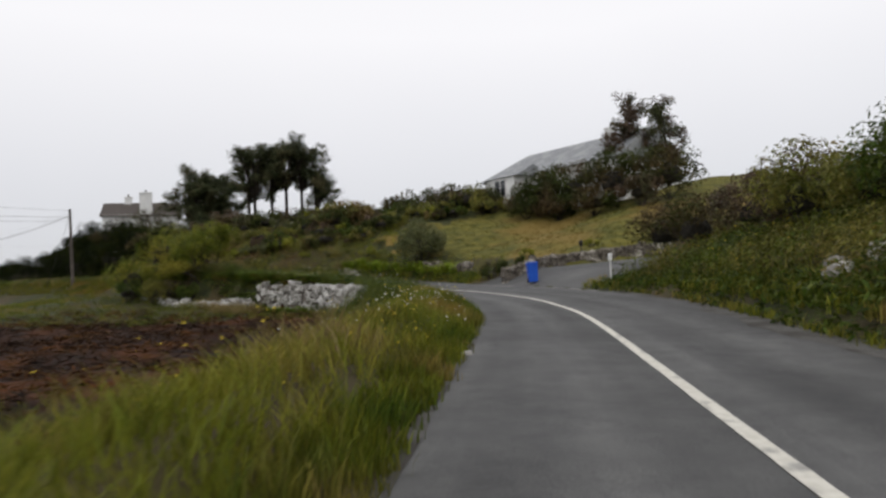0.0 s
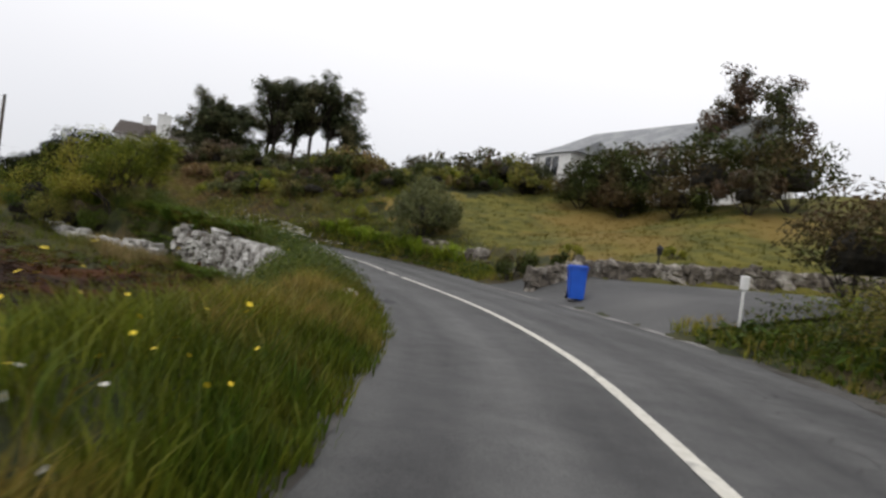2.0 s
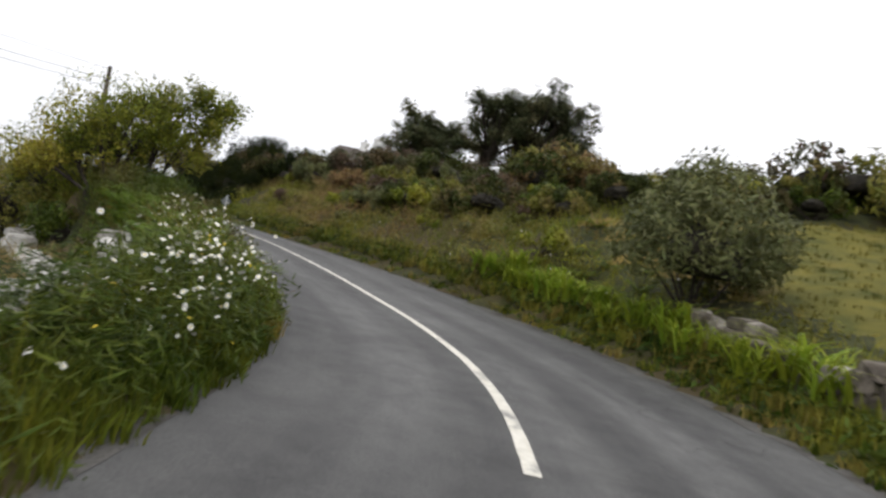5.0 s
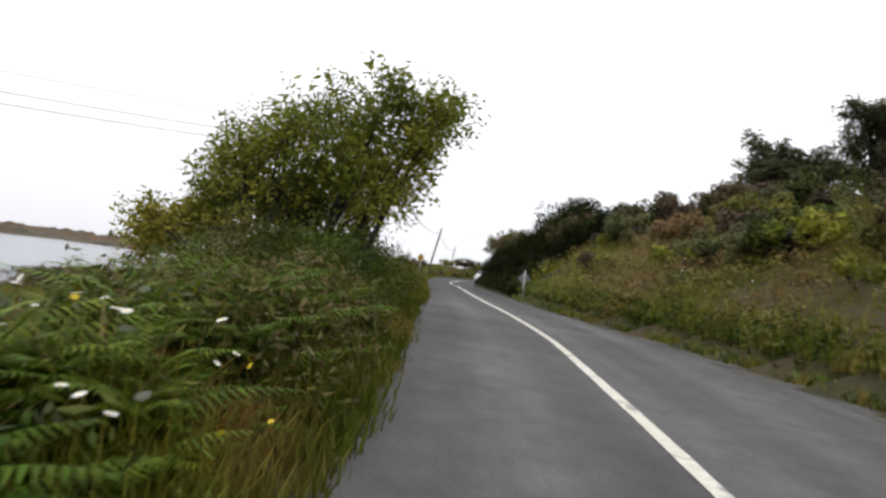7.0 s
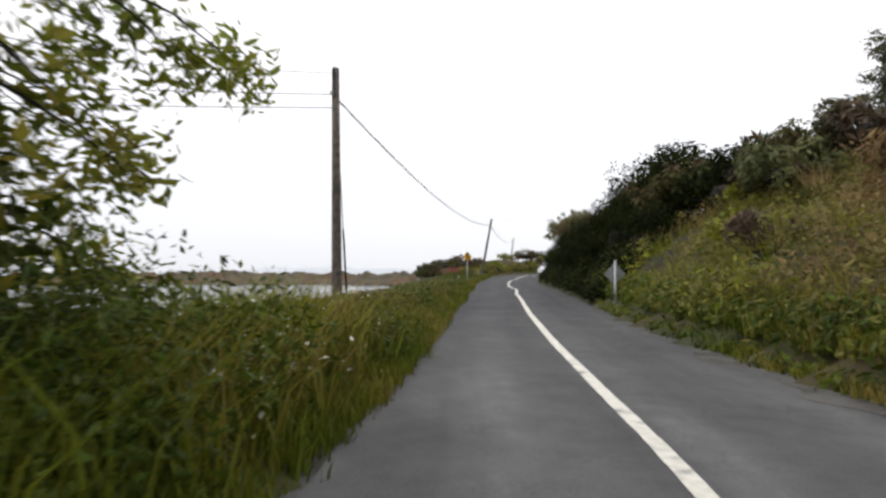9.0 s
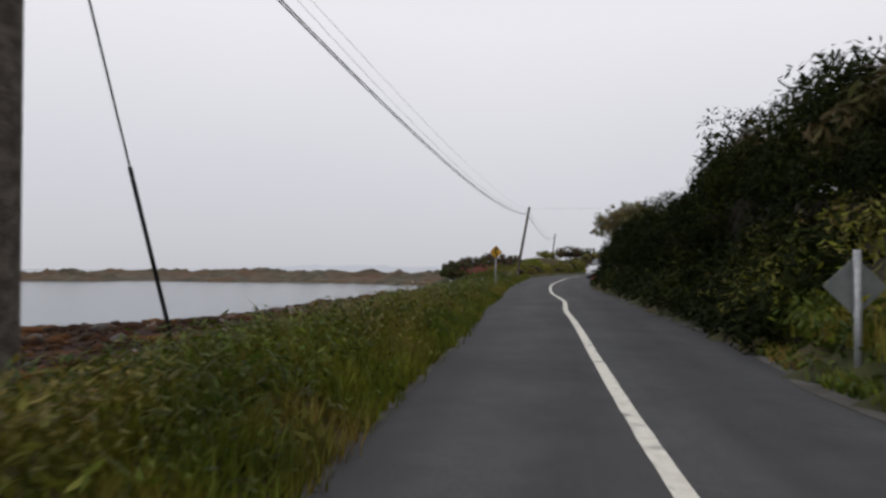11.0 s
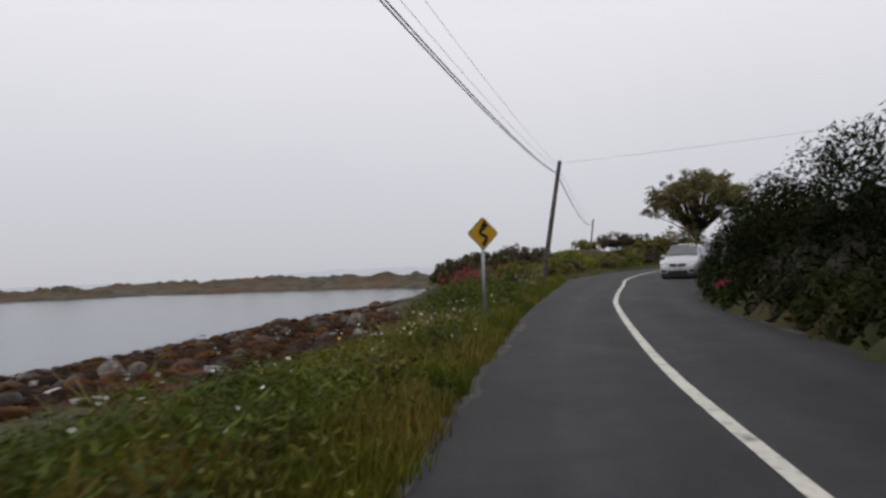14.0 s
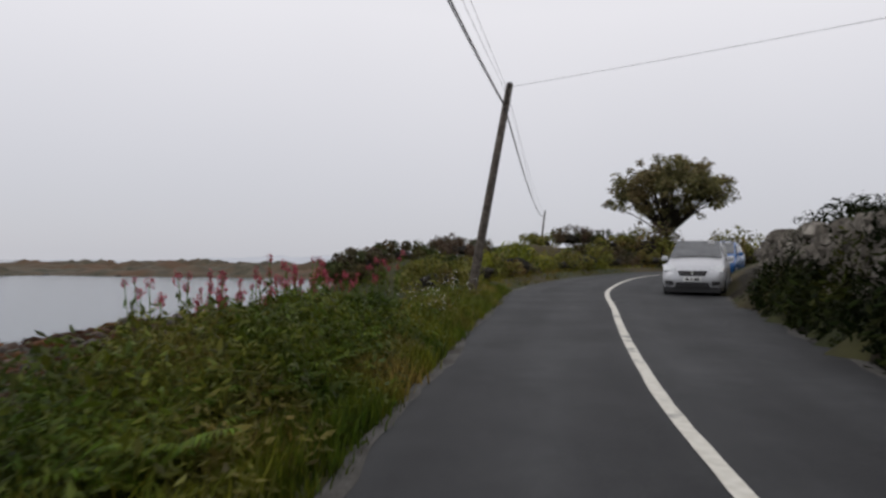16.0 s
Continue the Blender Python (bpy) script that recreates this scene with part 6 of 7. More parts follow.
hh_ = lambda pts, dz: (lambda f: h1(*[float(np.interp(f * (len(pts) - 1), range(len(pts)), [p[k] for p in pts])) for k in (0, 1)]) + dz)
SEA_WALL = [(0.2, 37.2), (-0.5, 38.2), (-3.4, 42.0), (-6.4, 44.7), (-8.4, 45.7)]
stone_wall("sea_wall", SEA_WALL, lambda f: 0.35 + 0.2 * f, lambda f: 1.85 + 0.4 * f, 0.5, 0.29, M_STONE, "pale lichened dry-stone sea wall below the road", 3)
RUIN = [(-8.7, 45.2), (-11.4, 46.1), (-15.1, 47.5), (-20.0, 51.1), (-23.8, 52.9)]
stone_wall("tumbled_wall", RUIN, lambda f: 0.75 + 0.35 * f, lambda f: 1.25 + 0.35 * f, 0.6, 0.34, M_STONE, "low tumbled line of white boulders above the seaweed", 4, limit=200, heart=False)
GWALL_A = [(0.6, 51.6), (2.2, 49.8), (4.0, 47.8)]
stone_wall("roadside_wall", GWALL_A, hh_(GWALL_A, -0.05), hh_(GWALL_A, 0.45), 0.45, 0.36, M_BROWNSTONE, "rough grey boulder wall along the garden edge", 5, limit=120)
GWALL_B = [(6.1, 42.4), (8.4, 44.2), (12.0, 45.4), (17.0, 46.4), (22, 47.4)]
GWALL_F = [(a + 0.2, b - 0.55) for a, b in GWALL_B]
stone_wall("garden_wall", GWALL_B, hh_(GWALL_F, -0.05), hh_(GWALL_F, 0.8), 0.45, 0.34, M_BROWNSTONE, "brown-grey mortared garden wall behind the drive", 6, limit=260)
IVY_S = np.linspace(112, 130, 8)
IWALL = [tuple(map(float, along(s_, np.interp(s_, REF_S, REF[:, 4]) + 0.65 + 0.9 * float(smooth(119, 128, s_))))) for s_ in IVY_S]
stone_wall("ivy_wall", IWALL, lambda f: 3.0 + 0.3 * f, lambda f: 4.85 + 0.05 * f, 0.5, 0.33, M_DARKSTONE, "high brown dry-stone wall half hidden by ivy", 7, limit=295)
for i, s_ in enumerate((118.6, 120.0, 121.6, 123.4, 125.0, 126.8, 128.6)):
    a, b = along(s_, np.interp(s_, REF_S, REF[:, 4]) + 0.85 + 0.9 * float(smooth(119, 128, s_)))
    shrub("ivy", float(a), float(b), 0.85, (1.6, 0.9, 1.25, 0.8, 1.2, 0.8, 1.1)[i], M_HEDGE if i % 3 else M_DARKBUSH, "dark ivy climbing over a stone wall", 900 + i, leaf=0.06, count=1900, category="ivy", z=3.0)
# boulder in the verge and stones in the bank
for i, (a, b, r_, z_) in enumerate(((STONE_X, STONE_Y, 0.16, h1(STONE_X, STONE_Y) + 0.05), (6.42, 17.5, 0.1, None), (12.6, 20.3, 0.28, None), (13.1, 19.5, 0.25, None), (12.9, 21.2, 0.22, None), (13.4, 20.6, 0.25, None), (-66.4, 63.6, 0.55, None), (-67.6, 64.3, 0.4, None), (-78.9, 74.4, 0.7, None))):
    bm = bmesh.new()
    bmesh.ops.create_icosphere(bm, subdivisions=3, radius=1)
    for v in bm.verts:
        k = 1 + 0.28 * noise.noise(v.co * 1.3 + Vector((i * 7, 0, 0))) + 0.08 * noise.noise(v.co * 5 + Vector((i * 3, 1, 0)))
        v.co = Vector((v.co.x * r_ * 1.1 * k, v.co.y * r_ * 0.85 * k, v.co.z * r_ * 0.85 * k))
    ob = part("boulder", bm, M_BROWNSTONE if i == 0 else M_STONE if i < 6 else M_DARKSTONE, label="", smooth=bool(i))
    ob.location = (a, b, (h1(a, b) if z_ is None else z_) + r_ * 0.2)
    tagged(ob, "rounded grey boulder spotted with white lichen", "boulder")

# ---------------------------------------------------------------- shore: rocks and weed
rockm = []
for i in range(6):
    bm = bmesh.new()
    bmesh.ops.create_icosphere(bm, subdivisions=2, radius=1)
    for v in bm.verts:
        k = 1 + 0.38 * noise.noise(v.co * 1.5 + Vector((i * 9, 2, 0))) + 0.15 * noise.noise(v.co * 4 + Vector((i * 5, 0, 3)))
        v.co = Vector((v.co.x * k, v.co.y * k * 0.8, v.co.z * k * 0.62))
    me = bpy.data.meshes.new("rock")
    bm.to_mesh(me)
    bm.free()
    me.materials.append(M_ROCK if i % 3 else M_SEAWEED)
    rockm.append(me)
rr = np.random.default_rng(91)
for i in range(330):
    k = rr.uniform(0.30, 0.80)
    j = int(k * (len(SHORE_R) - 2))
    p, t_ = SHORE_R[j], SHORE_R[j + 1] - SHORE_R[j]
    if not (-117 < p[0] < -30):
        continue
    n_ = np.array([t_[1], -t_[0]]) / np.linalg.norm(t_)
    w = abs(rr.normal(0, 4.6)) - 1.0
    a, b = p + n_ * w + rr.normal(0, 0.8, 2)
    g = h1(float(a), float(b))
    sc = rr.uniform(0.3, 1.0) * (1.25 if w < 2 else 0.9)
    ob = new("shore_rock", rockm[rr.integers(0, 6)])
    ob.location = (a, b, max(g, -0.25) + 0.12 * sc)
    ob.rotation_euler = (rr.normal(0, 0.2), rr.normal(0, 0.2), rr.uniform(0, 6.28))
    ob.scale = (sc, sc * rr.uniform(0.7, 1.2), sc * rr.uniform(0.6, 1.1))
    tagged(ob, "dark weed-covered shore rock at the waterline", "rock", "rocks along the waterline")
wp = np.column_stack([rr.uniform(-30, 4, 4200), rr.uniform(8, 44, 4200)])
wp2 = np.column_stack([rr.uniform(-117, -36, 5200), rr.uniform(42, 84, 5200)])
wp = np.concatenate([wp, wp2])
wz = height(wp[:, 0], wp[:, 1])
ws, wo, wk = road_at(wp[:, 0], wp[:, 1])
ok = (wz < 1.0 + 0.5 * smooth(72, 86, ws)) & (wz > -0.2) & (wo < -4.5)
weed_pos = np.column_stack([wp[ok], wz[ok] + 0.02])
stuff("seaweed", sow([leaf_ball(15, 0.45, 320 + i, aspect=0.3) for i in range(4)], weed_pos, 0.25, 0.6, 92, squash=(1, 1, 0.45)), M_SEAWEED, "heaps of brown bladder wrack on the shore", "seaweed")


# weed-grown boulders and paler slabs heaped over the shore below the verge
def mesh_arrays(me):
    v = np.empty(len(me.vertices) * 3)
    me.vertices.foreach_get("co", v)
    f = np.empty(len(me.polygons) * 3, np.int32)
    me.polygons.foreach_get("vertices", f)
    return v.reshape(-1, 3), f.reshape(-1, 3)


rock_t = []
for i in range(6):
    bm = bmesh.new()
    bmesh.ops.create_icosphere(bm, subdivisions=1, radius=1)
    for v in bm.verts:
        v.co *= 1 + 0.8 * noise.noise(v.co * 2.1 + Vector((i * 9, 2, 0)))
    me = bpy.data.meshes.new("stone")
    bm.to_mesh(me)
    bm.free()
    rock_t.append(mesh_arrays(me))
    bpy.data.meshes.remove(me)


def heap(name, n, lo, hi, z_lo, z_hi, seed, mat, label, squash):
    r = np.random.default_rng(seed)
    p = np.column_stack([r.uniform(-119, -43, n), r.uniform(46, 86, n)])
    z = height(p[:, 0], p[:, 1])
    s_, o_, _ = road_at(p[:, 0], p[:, 1])
    keep = (z > z_lo) & (z < z_hi) & (o_ < -9) & (noise2(p[:, 0], p[:, 1], 6, seed) > -0.35)
    stuff(name, sow(rock_t, np.column_stack([p[keep], z[keep] - 0.03]), lo, hi, seed, 0.25, squash), mat, label, "rock")


heap("weed_boulders", 2600, 0.16, 0.66, -0.1, 1.4, 94, M_SEAWEED, "orange-brown weed-grown boulders heaped on the shore", (1, 1, 0.6))
heap("dark_boulders", 1100, 0.14, 0.55, -0.3, 1.1, 95, M_ROCK, "dark wet boulders between the seaweed", (1, 1, 0.8))
heap("pale_slabs", 260, 0.15, 0.45, 1.0, 1.7, 96, M_STONE, "pale lichened slabs at the top of the shore", (1.2, 1.2, 0.4))


# ---------------------------------------------------------------- islands and far shore
def island(x, y, lx, ly, h, turn, seed, label, mat=None):
    bm = bmesh.new()
    bmesh.ops.create_grid(bm, x_segments=110, y_segments=22, size=1)
    c, s_ = math.cos(turn), math.sin(turn)
    for v in bm.verts:
        u, w = v.co.x, v.co.y
        edge = 1 + 0.25 * noise.noise(Vector((math.atan2(w, u) * 1.5, seed, 0)))
        rad = math.hypot(u, w) / edge
        k = 0.3 if mat else 1.0
        hgt = h * max(0, 1 - rad ** 2.2) * (0.55 + k * (0.6 * noise.noise(Vector((u * 4 + seed, w * 3, 0))) + 0.6 * noise.noise(Vector((u * 11, w * 7 + seed, 1))) + 0.3 * noise.noise(Vector((u * 34, w * 9 + seed, 2))))) - (1.2 if rad > 1 else 0.0) + 0.25
        px, py = u * lx, w * ly
        v.co = Vector((x + px * c - py * s_, y + px * s_ + py * c, max(hgt, -1.5) if rad < 1.05 else -1.5))
    ob = part("island", bm, mat or M_ISLAND, smooth=True)
    return tagged(ob, label, "island", "low islands in the bay")


island(-278.7, -14.0, 62, 16, 4.4, 1.15, 3, "low brown moorland island beyond the water")
island(-252.0, 88.1, 95, 24, 3.4, 1.0, 8, "long low heather-covered island across the bay")
island(-320.6, 72.6, 90, 26, 4.6, 1.1, 11, "low moorland spit behind the nearer islands")
island(-203.3, 133.4, 50, 22, 4.4, 0.7, 14, "low heathery point closing the bay")
island(-511.9, 39.5, 120, 30, 6.0, 1.3, 17, "far low island with mist painted into its pale colour", M_HAZEHILL)
island(-558.4, -138.9, 120, 30, 7.0, 1.5, 19, "far low island with mist painted into its pale colour", M_HAZEHILL)
island(-624.9, 233.8, 240, 60, 13.0, 1.15, 23, "far low hill with mist painted into its pale colour", M_HAZEHILL)


# ---------------------------------------------------------------- poles and wires
def pole(foot, top, label, stay=None):
    root = new("utility_pole")
    root.location = foot
    tagged(root, label, "utility pole", "line of utility poles")
    f, t = Vector(foot), Vector(top)
    d = t - f
    part("mast", tube([tuple(d * k) for k in (-0.05, 0, 0.3, 0.6, 1.0)], [0.135, 0.13, 0.118, 0.105, 0.09], 10), M_WOODPOLE, root, smooth=True)
    for k, z in enumerate((0.985, 0.955, 0.92, 0.89)):
        c = d * z
        part("insulator", tube([(c.x + 0.09, c.y - 0.05, c.z - 0.05), (c.x + 0.14, c.y - 0.08, c.z), (c.x + 0.14, c.y - 0.08, c.z + 0.09)], [0.018, 0.03, 0.022], 7), M_BLACK, root)
    part("cap", tube([tuple(d), tuple(d * 1.004 + Vector((0, 0, 0.03)))], [0.1, 0.04], 10), M_STEEL, root)
    if stay is not None:
        e = Vector(stay) - f
        part("stay_wire", tube([tuple(d * 0.93), tuple(d * 0.93 * 0.5 + e * 0.5), tuple(e)], [0.012, 0.012, 0.012], 5), M_WIRE, root)
        part("stay_guard", tube([tuple(e + (d * 0.93 - e) * 0.0), tuple(e + (d * 0.93 - e) * 0.42)], [0.03, 0.026], 6), M_BLACK, root)
    return root


POLES = {"back": ((-34.0, 8.0, 0.4), (-34.0, 8.0, 9.3)), "A": ((-28.34, 56.41, h1(-28.34, 56.41) - 0.1), (-28.39, 56.35, 8.71)), "B": ((-68.29, 80.86, 2.6), (-67.67, 81.79, 8.81)), "D": ((-116.2, 111.5, 3.5), (-115.8, 112.2, 10.0)), "hill": ((-39.1, 91.0, 4.0), (-39.1, 91.0, 7.7))}
pole(*POLES["A"], "dark weathered wooden utility pole with a stay wire", stay=(-31.6, 57.6, h1(-31.6, 57.6)))
pole(*POLES["B"], "leaning weathered wooden utility pole on the verge")
pole(*POLES["D"], "distant wooden utility pole on the headland")
pole(*POLES["back"], "wooden utility pole across the inlet")
pole(*POLES["hill"], "wooden utility pole up the hill")


def wire(a, b, drop, sag, off=0.0, rad=0.012):
    A, B = Vector(POLES[a][1]) - Vector((0, 0, drop)), Vector(POLES[b][1]) - Vector((0, 0, drop))
    n_ = Vector((B.y - A.y, A.x - B.x, 0)).normalized() * off
    pts = []
    for t in np.linspace(0, 1, 25):
        p = A.lerp(B, t) + n_
        p.z -= sag * 4 * t * (1 - t)
        pts.append(tuple(p))
    ob = part("overhead_wire", tube(pts, [rad] * 25, 5, cap=False), M_WIRE)
    tagged(ob, "thin black overhead wire sagging between poles", "wire", "overhead wires")


for a, b in (("A", "B"), ("B", "D")):
    wire(a, b, 0.22, 0.72, -0.03, 0.0036)
    wire(a, b, 0.34, 1.02, -0.03, 0.0036)
    wire(a, b, 0.53, 0.92, -0.13, 0.012)
    wire(a, b, 0.56, 0.95, -0.14, 0.012)
wire("back", "A", 0.1, 0.72, -0.03, 0.008)
wire("back", "A", 0.62, 0.95, -0.03, 0.011)
wire("back", "A", 0.92, 1.05, -0.13, 0.011)
wire("B", "hill", 0.1, 0.3, 0.1, 0.0045)


# ---------------------------------------------------------------- bend warning sign
def bend_sign(x, y, zc, half, facing, foot_z):
    root = new("bend_warning_sign")
    root.location = (x, y, 0)
    root.rotation_euler = (0, 0, facing)
    tagged(root, "yellow diamond road sign with a black double-bend arrow", "road sign")
    def diamond(h, y0, y1, rnd=0.03):
        pts = []
        for k in range(4):
            a = math.pi / 2 * k
            for e in (-1, 1):
                pts.append((math.cos(a) * (h - rnd) - math.sin(a) * e * rnd, math.sin(a) * (h - rnd) + math.cos(a) * e * rnd + zc))
        bm = extrude_poly(pts, y1 - y0)
        bmesh.ops.translate(bm, vec=(0, (y0 + y1) / 2, 0), verts=bm.verts)
        return bm
    part("plate", diamond(half, 0, 0.012), M_BLACK, root, "black-rimmed back plate")
    part("face", diamond(half - 0.018, -0.004, 0.0), M_SIGNYEL, root, "faded amber-yellow face")
    # the winding arrow
    k = half / 0.42
    path = [(0.005, -0.308), (0.015, -0.245), (0.065, -0.185), (0.086, -0.135), (0.076, -0.09), (0.035, -0.06), (-0.03, -0.035), (-0.066, 0.0), (-0.074, 0.04), (-0.058, 0.085), (-0.01, 0.112), (0.03, 0.13), (0.042, 0.175)]
    path = [(float(a), float(b)) for a, b in resample(np.array(path) * k, 0.015)]
    w = 0.041 * k
    lft, rgt = [], []
    for i, (a, b) in enumerate(path):
        p, q_ = path[max(i - 1, 0)], path[min(i + 1, len(path) - 1)]
        t = Vector((q_[0] - p[0], q_[1] - p[1])).normalized()
        lft.append((a - t.y * w, b + t.x * w))
        rgt.append((a + t.y * w, b - t.x * w))
    bm = bmesh.new()
    ring = [(bm.verts.new((a[0], -0.008, a[1] + zc)), bm.verts.new((b[0], -0.008, b[1] + zc))) for a, b in zip(lft, rgt)]
    for a, b in zip(ring, ring[1:]):
        bm.faces.new((a[0], a[1], b[1], b[0]))
    bm.faces.new([bm.verts.new((a * k, -0.008, b * k + zc)) for a, b in ((-0.078, 0.152), (0.155, 0.165), (0.037, 0.338))])
    res = bmesh.ops.extrude_face_region(bm, geom=list(bm.faces))
    bmesh.ops.translate(bm, vec=(0, 0.003, 0), verts=[v for v in res["geom"] if isinstance(v, bmesh.types.BMVert)])
    part("bend_arrow", bm, M_BLACK, root, "black winding arrow symbol")
    part("post", tube([(0, 0.05, foot_z - 0.3), (0, 0.05, zc + 0.2)], [0.038, 0.038], 12), M_STEEL, root, "grey galvanised post", True)
    for z in (zc - 0.2, zc + 0.12):
        part("clamp", box(0.14, 0.03, 0.04, (0, 0.025, z), 0.005), M_STEEL, root)
    return root


SX, SY = -54.55, 72.79
bend_sign(SX, SY, 4.87, 0.368, radians(91), h1(SX, SY))
M_GALV = material("dull_grey_sheet", (0.14, 0.155, 0.15), (0.20, 0.21, 0.205), 6, 0.7, 0.1)
# the back of a sign for the other lane
bs = new("sign_back")
bs.location = (-27.25, 63.83, 0)
bs.rotation_euler = (0, 0, radians(62))
tagged(bs, "grey unpainted back of a diamond road sign", "road sign")
pz = h1(-27.25, 63.83)
part("plate", extrude_poly([(0, pz + 0.74), (0.3, pz + 1.04), (0, pz + 1.34), (-0.3, pz + 1.04)], 0.012), M_GALV, bs)
part("post", tube([(0, -0.05, pz - 0.2), (0, -0.05, pz + 1.4)], [0.036, 0.036], 10), M_STEEL, bs, smooth=True)


# ---------------------------------------------------------------- wheelie bin and post
def wheelie_bin(x, y, z, turn, lean):
    root = new("wheelie_bin")
    root.matrix_world = Matrix.Translation((x, y, z)) @ pose(0, 0, 0, 0, 0, turn) @ pose(0, 0, 0, 0, lean, 0)
    tagged(root, "bright blue plastic wheelie bin standing on the drive", "bin")
    bm = bmesh.new()
    rings = []
    for zz, w, d in ((0.03, 0.40, 0.44), (0.10, 0.41, 0.46), (0.62, 0.46, 0.52), (0.82, 0.48, 0.55), (0.83, 0.51, 0.58), (0.89, 0.51, 0.58)):
        ring = []
        for sx, sy in ((-1, -1), (1, -1), (1, 1), (-1, 1)):
            for k in ((0.88, 1), (1, 0.88)) if sx * sy > 0 else ((1, 0.88), (0.88, 1)):
                ring.append(bm.verts.new((sx * w / 2 * k[0], sy * d / 2 * k[1], zz)))
        rings.append(ring)
    for a, b in zip(rings, rings[1:]):
        for k in range(8):
            bm.faces.new((a[k], a[(k + 1) % 8], b[(k + 1) % 8], b[k]))
    bm.faces.new(rings[0][::-1])
    bm.faces.new(rings[-1])
    bmesh.ops.recalc_face_normals(bm, faces=bm.faces)
    part("body", bm, M_BIN, root)
    part("lid", join(box(0.53, 0.60, 0.05, (0, 0, 0.92), 0.02, seg=2), box(0.45, 0.50, 0.03, (0, 0, 0.955), 0.014)), M_BIN, root, "overlapping blue lid")
    part("handle", tube([(-0.19, 0.34, 0.88), (0.19, 0.34, 0.88)], [0.018, 0.018], 8), M_BIN, root)
    for sx in (-1, 1):
        w = part("wheel", tube([(sx * 0.205, 0.24, 0.1), (sx * 0.255, 0.24, 0.1)], [0.1, 0.1], 16), M_RUBBER, root, "black rubber wheel")
        part("hub", tube([(sx * 0.254, 0.24, 0.1), (sx * 0.262, 0.24, 0.1)], [0.05, 0.045], 12), M_STEEL, w)
        part("handle_bracket", box(0.03, 0.1, 0.05, (sx * 0.17, 0.31, 0.88), 0.008), M_BIN, root)
    part("axle", tube([(-0.22, 0.24, 0.1), (0.22, 0.24, 0.1)], [0.012, 0.012], 8), M_STEEL, root)
    return root


wheelie_bin(7.6, 40.0, h1(7.6, 40.0) + 0.07, 8, -3)
PXP, PYP = 10.5, 34.3
marker = new("marker_post")
marker.location = (PXP, PYP, h1(PXP, PYP))
tagged(marker, "short white-painted marker post in the grass", "post")
part("shaft", box(0.05, 0.05, 0.95, (0, 0, 0.42), 0.01), M_RENDER, marker)
part("head", box(0.15, 0.11, 0.28, (0, 0, 0.98), 0.02), M_RENDER, marker, "white box-shaped head")
lant = new("garden_lantern")
LX, LY = 10.3, 44.85
lant.location = (LX, LY, h1(LX + 0.2, LY - 0.55) + 0.75)
tagged(lant, "small black garden lantern on the wall", "lantern")
part("stem", tube([(0, 0, -0.8), (0, 0, 0.25)], [0.035, 0.03], 8), M_BLACK, lant)
part("lamp_head", box(0.16, 0.16, 0.24, (0, 0, 0.37), 0.02, taper=1.25), M_BLACK, lant)
part("roof", tube([(0, 0, 0.49), (0, 0, 0.6)], [0.14, 0.02], 8), M_BLACK, lant)


# ---------------------------------------------------------------- houses
def gable_roof(L, W, z0, rise, over=0.35, hip=0.0, th=0.12):
    """A pitched roof along x with eaves, as a thick shell."""
    bm = bmesh.new()
    x0, x1, y0, y1 = -L / 2 - over, L / 2 + over, -W / 2 - over, W / 2 + over
    e = [bm.verts.new(c) for c in ((x0, y0, z0), (x1, y0, z0), (x1, y1, z0), (x0, y1, z0))]
    r = [bm.verts.new(c) for c in ((x0 + hip, 0, z0 + rise), (x1 - 0.0, 0, z0 + rise))]
    bm.faces.new((e[0], e[1], r[1], r[0]))
    bm.faces.new((e[2], e[3], r[0], r[1]))
    bm.faces.new((e[3], e[0], r[0]))
    bm.faces.new((e[1], e[2], r[1]))
    bm.faces.new((e[3], e[2], e[1], e[0]))
    return bm


def chimney(parent, x, y, z0, w, d, h, mat):
    c = part("chimney", box(w, d, h, (x, y, z0 + h / 2), 0.01), mat, parent, "white rendered chimney")
    part("chimney_cap", box(w + 0.14, d + 0.14, 0.10, (x, y, z0 + h - 0.12), 0.02), mat, c)
    part("chimney_pot", tube([(x, y, z0 + h), (x, y, z0 + h + 0.28)], [0.11, 0.09], 10), M_BROWNROOF, c)
    return c


def window_unit(parent, x, y, z, w, h):
    o = part("window", box(w, 0.06, h, (x, y, z), 0.005), M_GLASSDARK, parent, "dark reflecting window")
    for sx in (-1, 0, 1):
        part("window_frame", box(0.07, 0.1, h + 0.08, (x + sx * w / 2, y - 0.02, z), 0.008), M_RENDER, o)
    for sz in (-1, 1):
        part("window_rail", box(w + 0.1, 0.1, 0.07, (x, y - 0.02, z + sz * h / 2), 0.008), M_RENDER, o)
    return o


# long bungalow up the garden; its own x runs down the ridge, its front is -y
HB = 8.45
bung = new("bungalow")
ang = math.atan2(-0.73, 0.68)
bung.matrix_world = Matrix.Translation((12.3, 69.7, HB)) @ pose(0, 0, 0, 0, 0, math.degrees(ang))
tagged(bung, "long white bungalow with a grey slate roof and glazed porch", "house")
part("wall", box(16, 8.6, 3.6, (0, 0, 0.8), 0.0), M_RENDER, bung)
part("roof", gable_roof(16, 8.6, 2.45, 2.75, 0.45, hip=2.2), M_SLATE, bung, "shallow grey slate roof")
porch = part("porch", box(3.6, 2.6, 2.6, (-3.2, -5.2, 0.9)), M_RENDER, bung, "white projecting porch")
bm = gable_roof(4.2, 3.6, 2.2, 1.1, 0.3, hip=1.6)
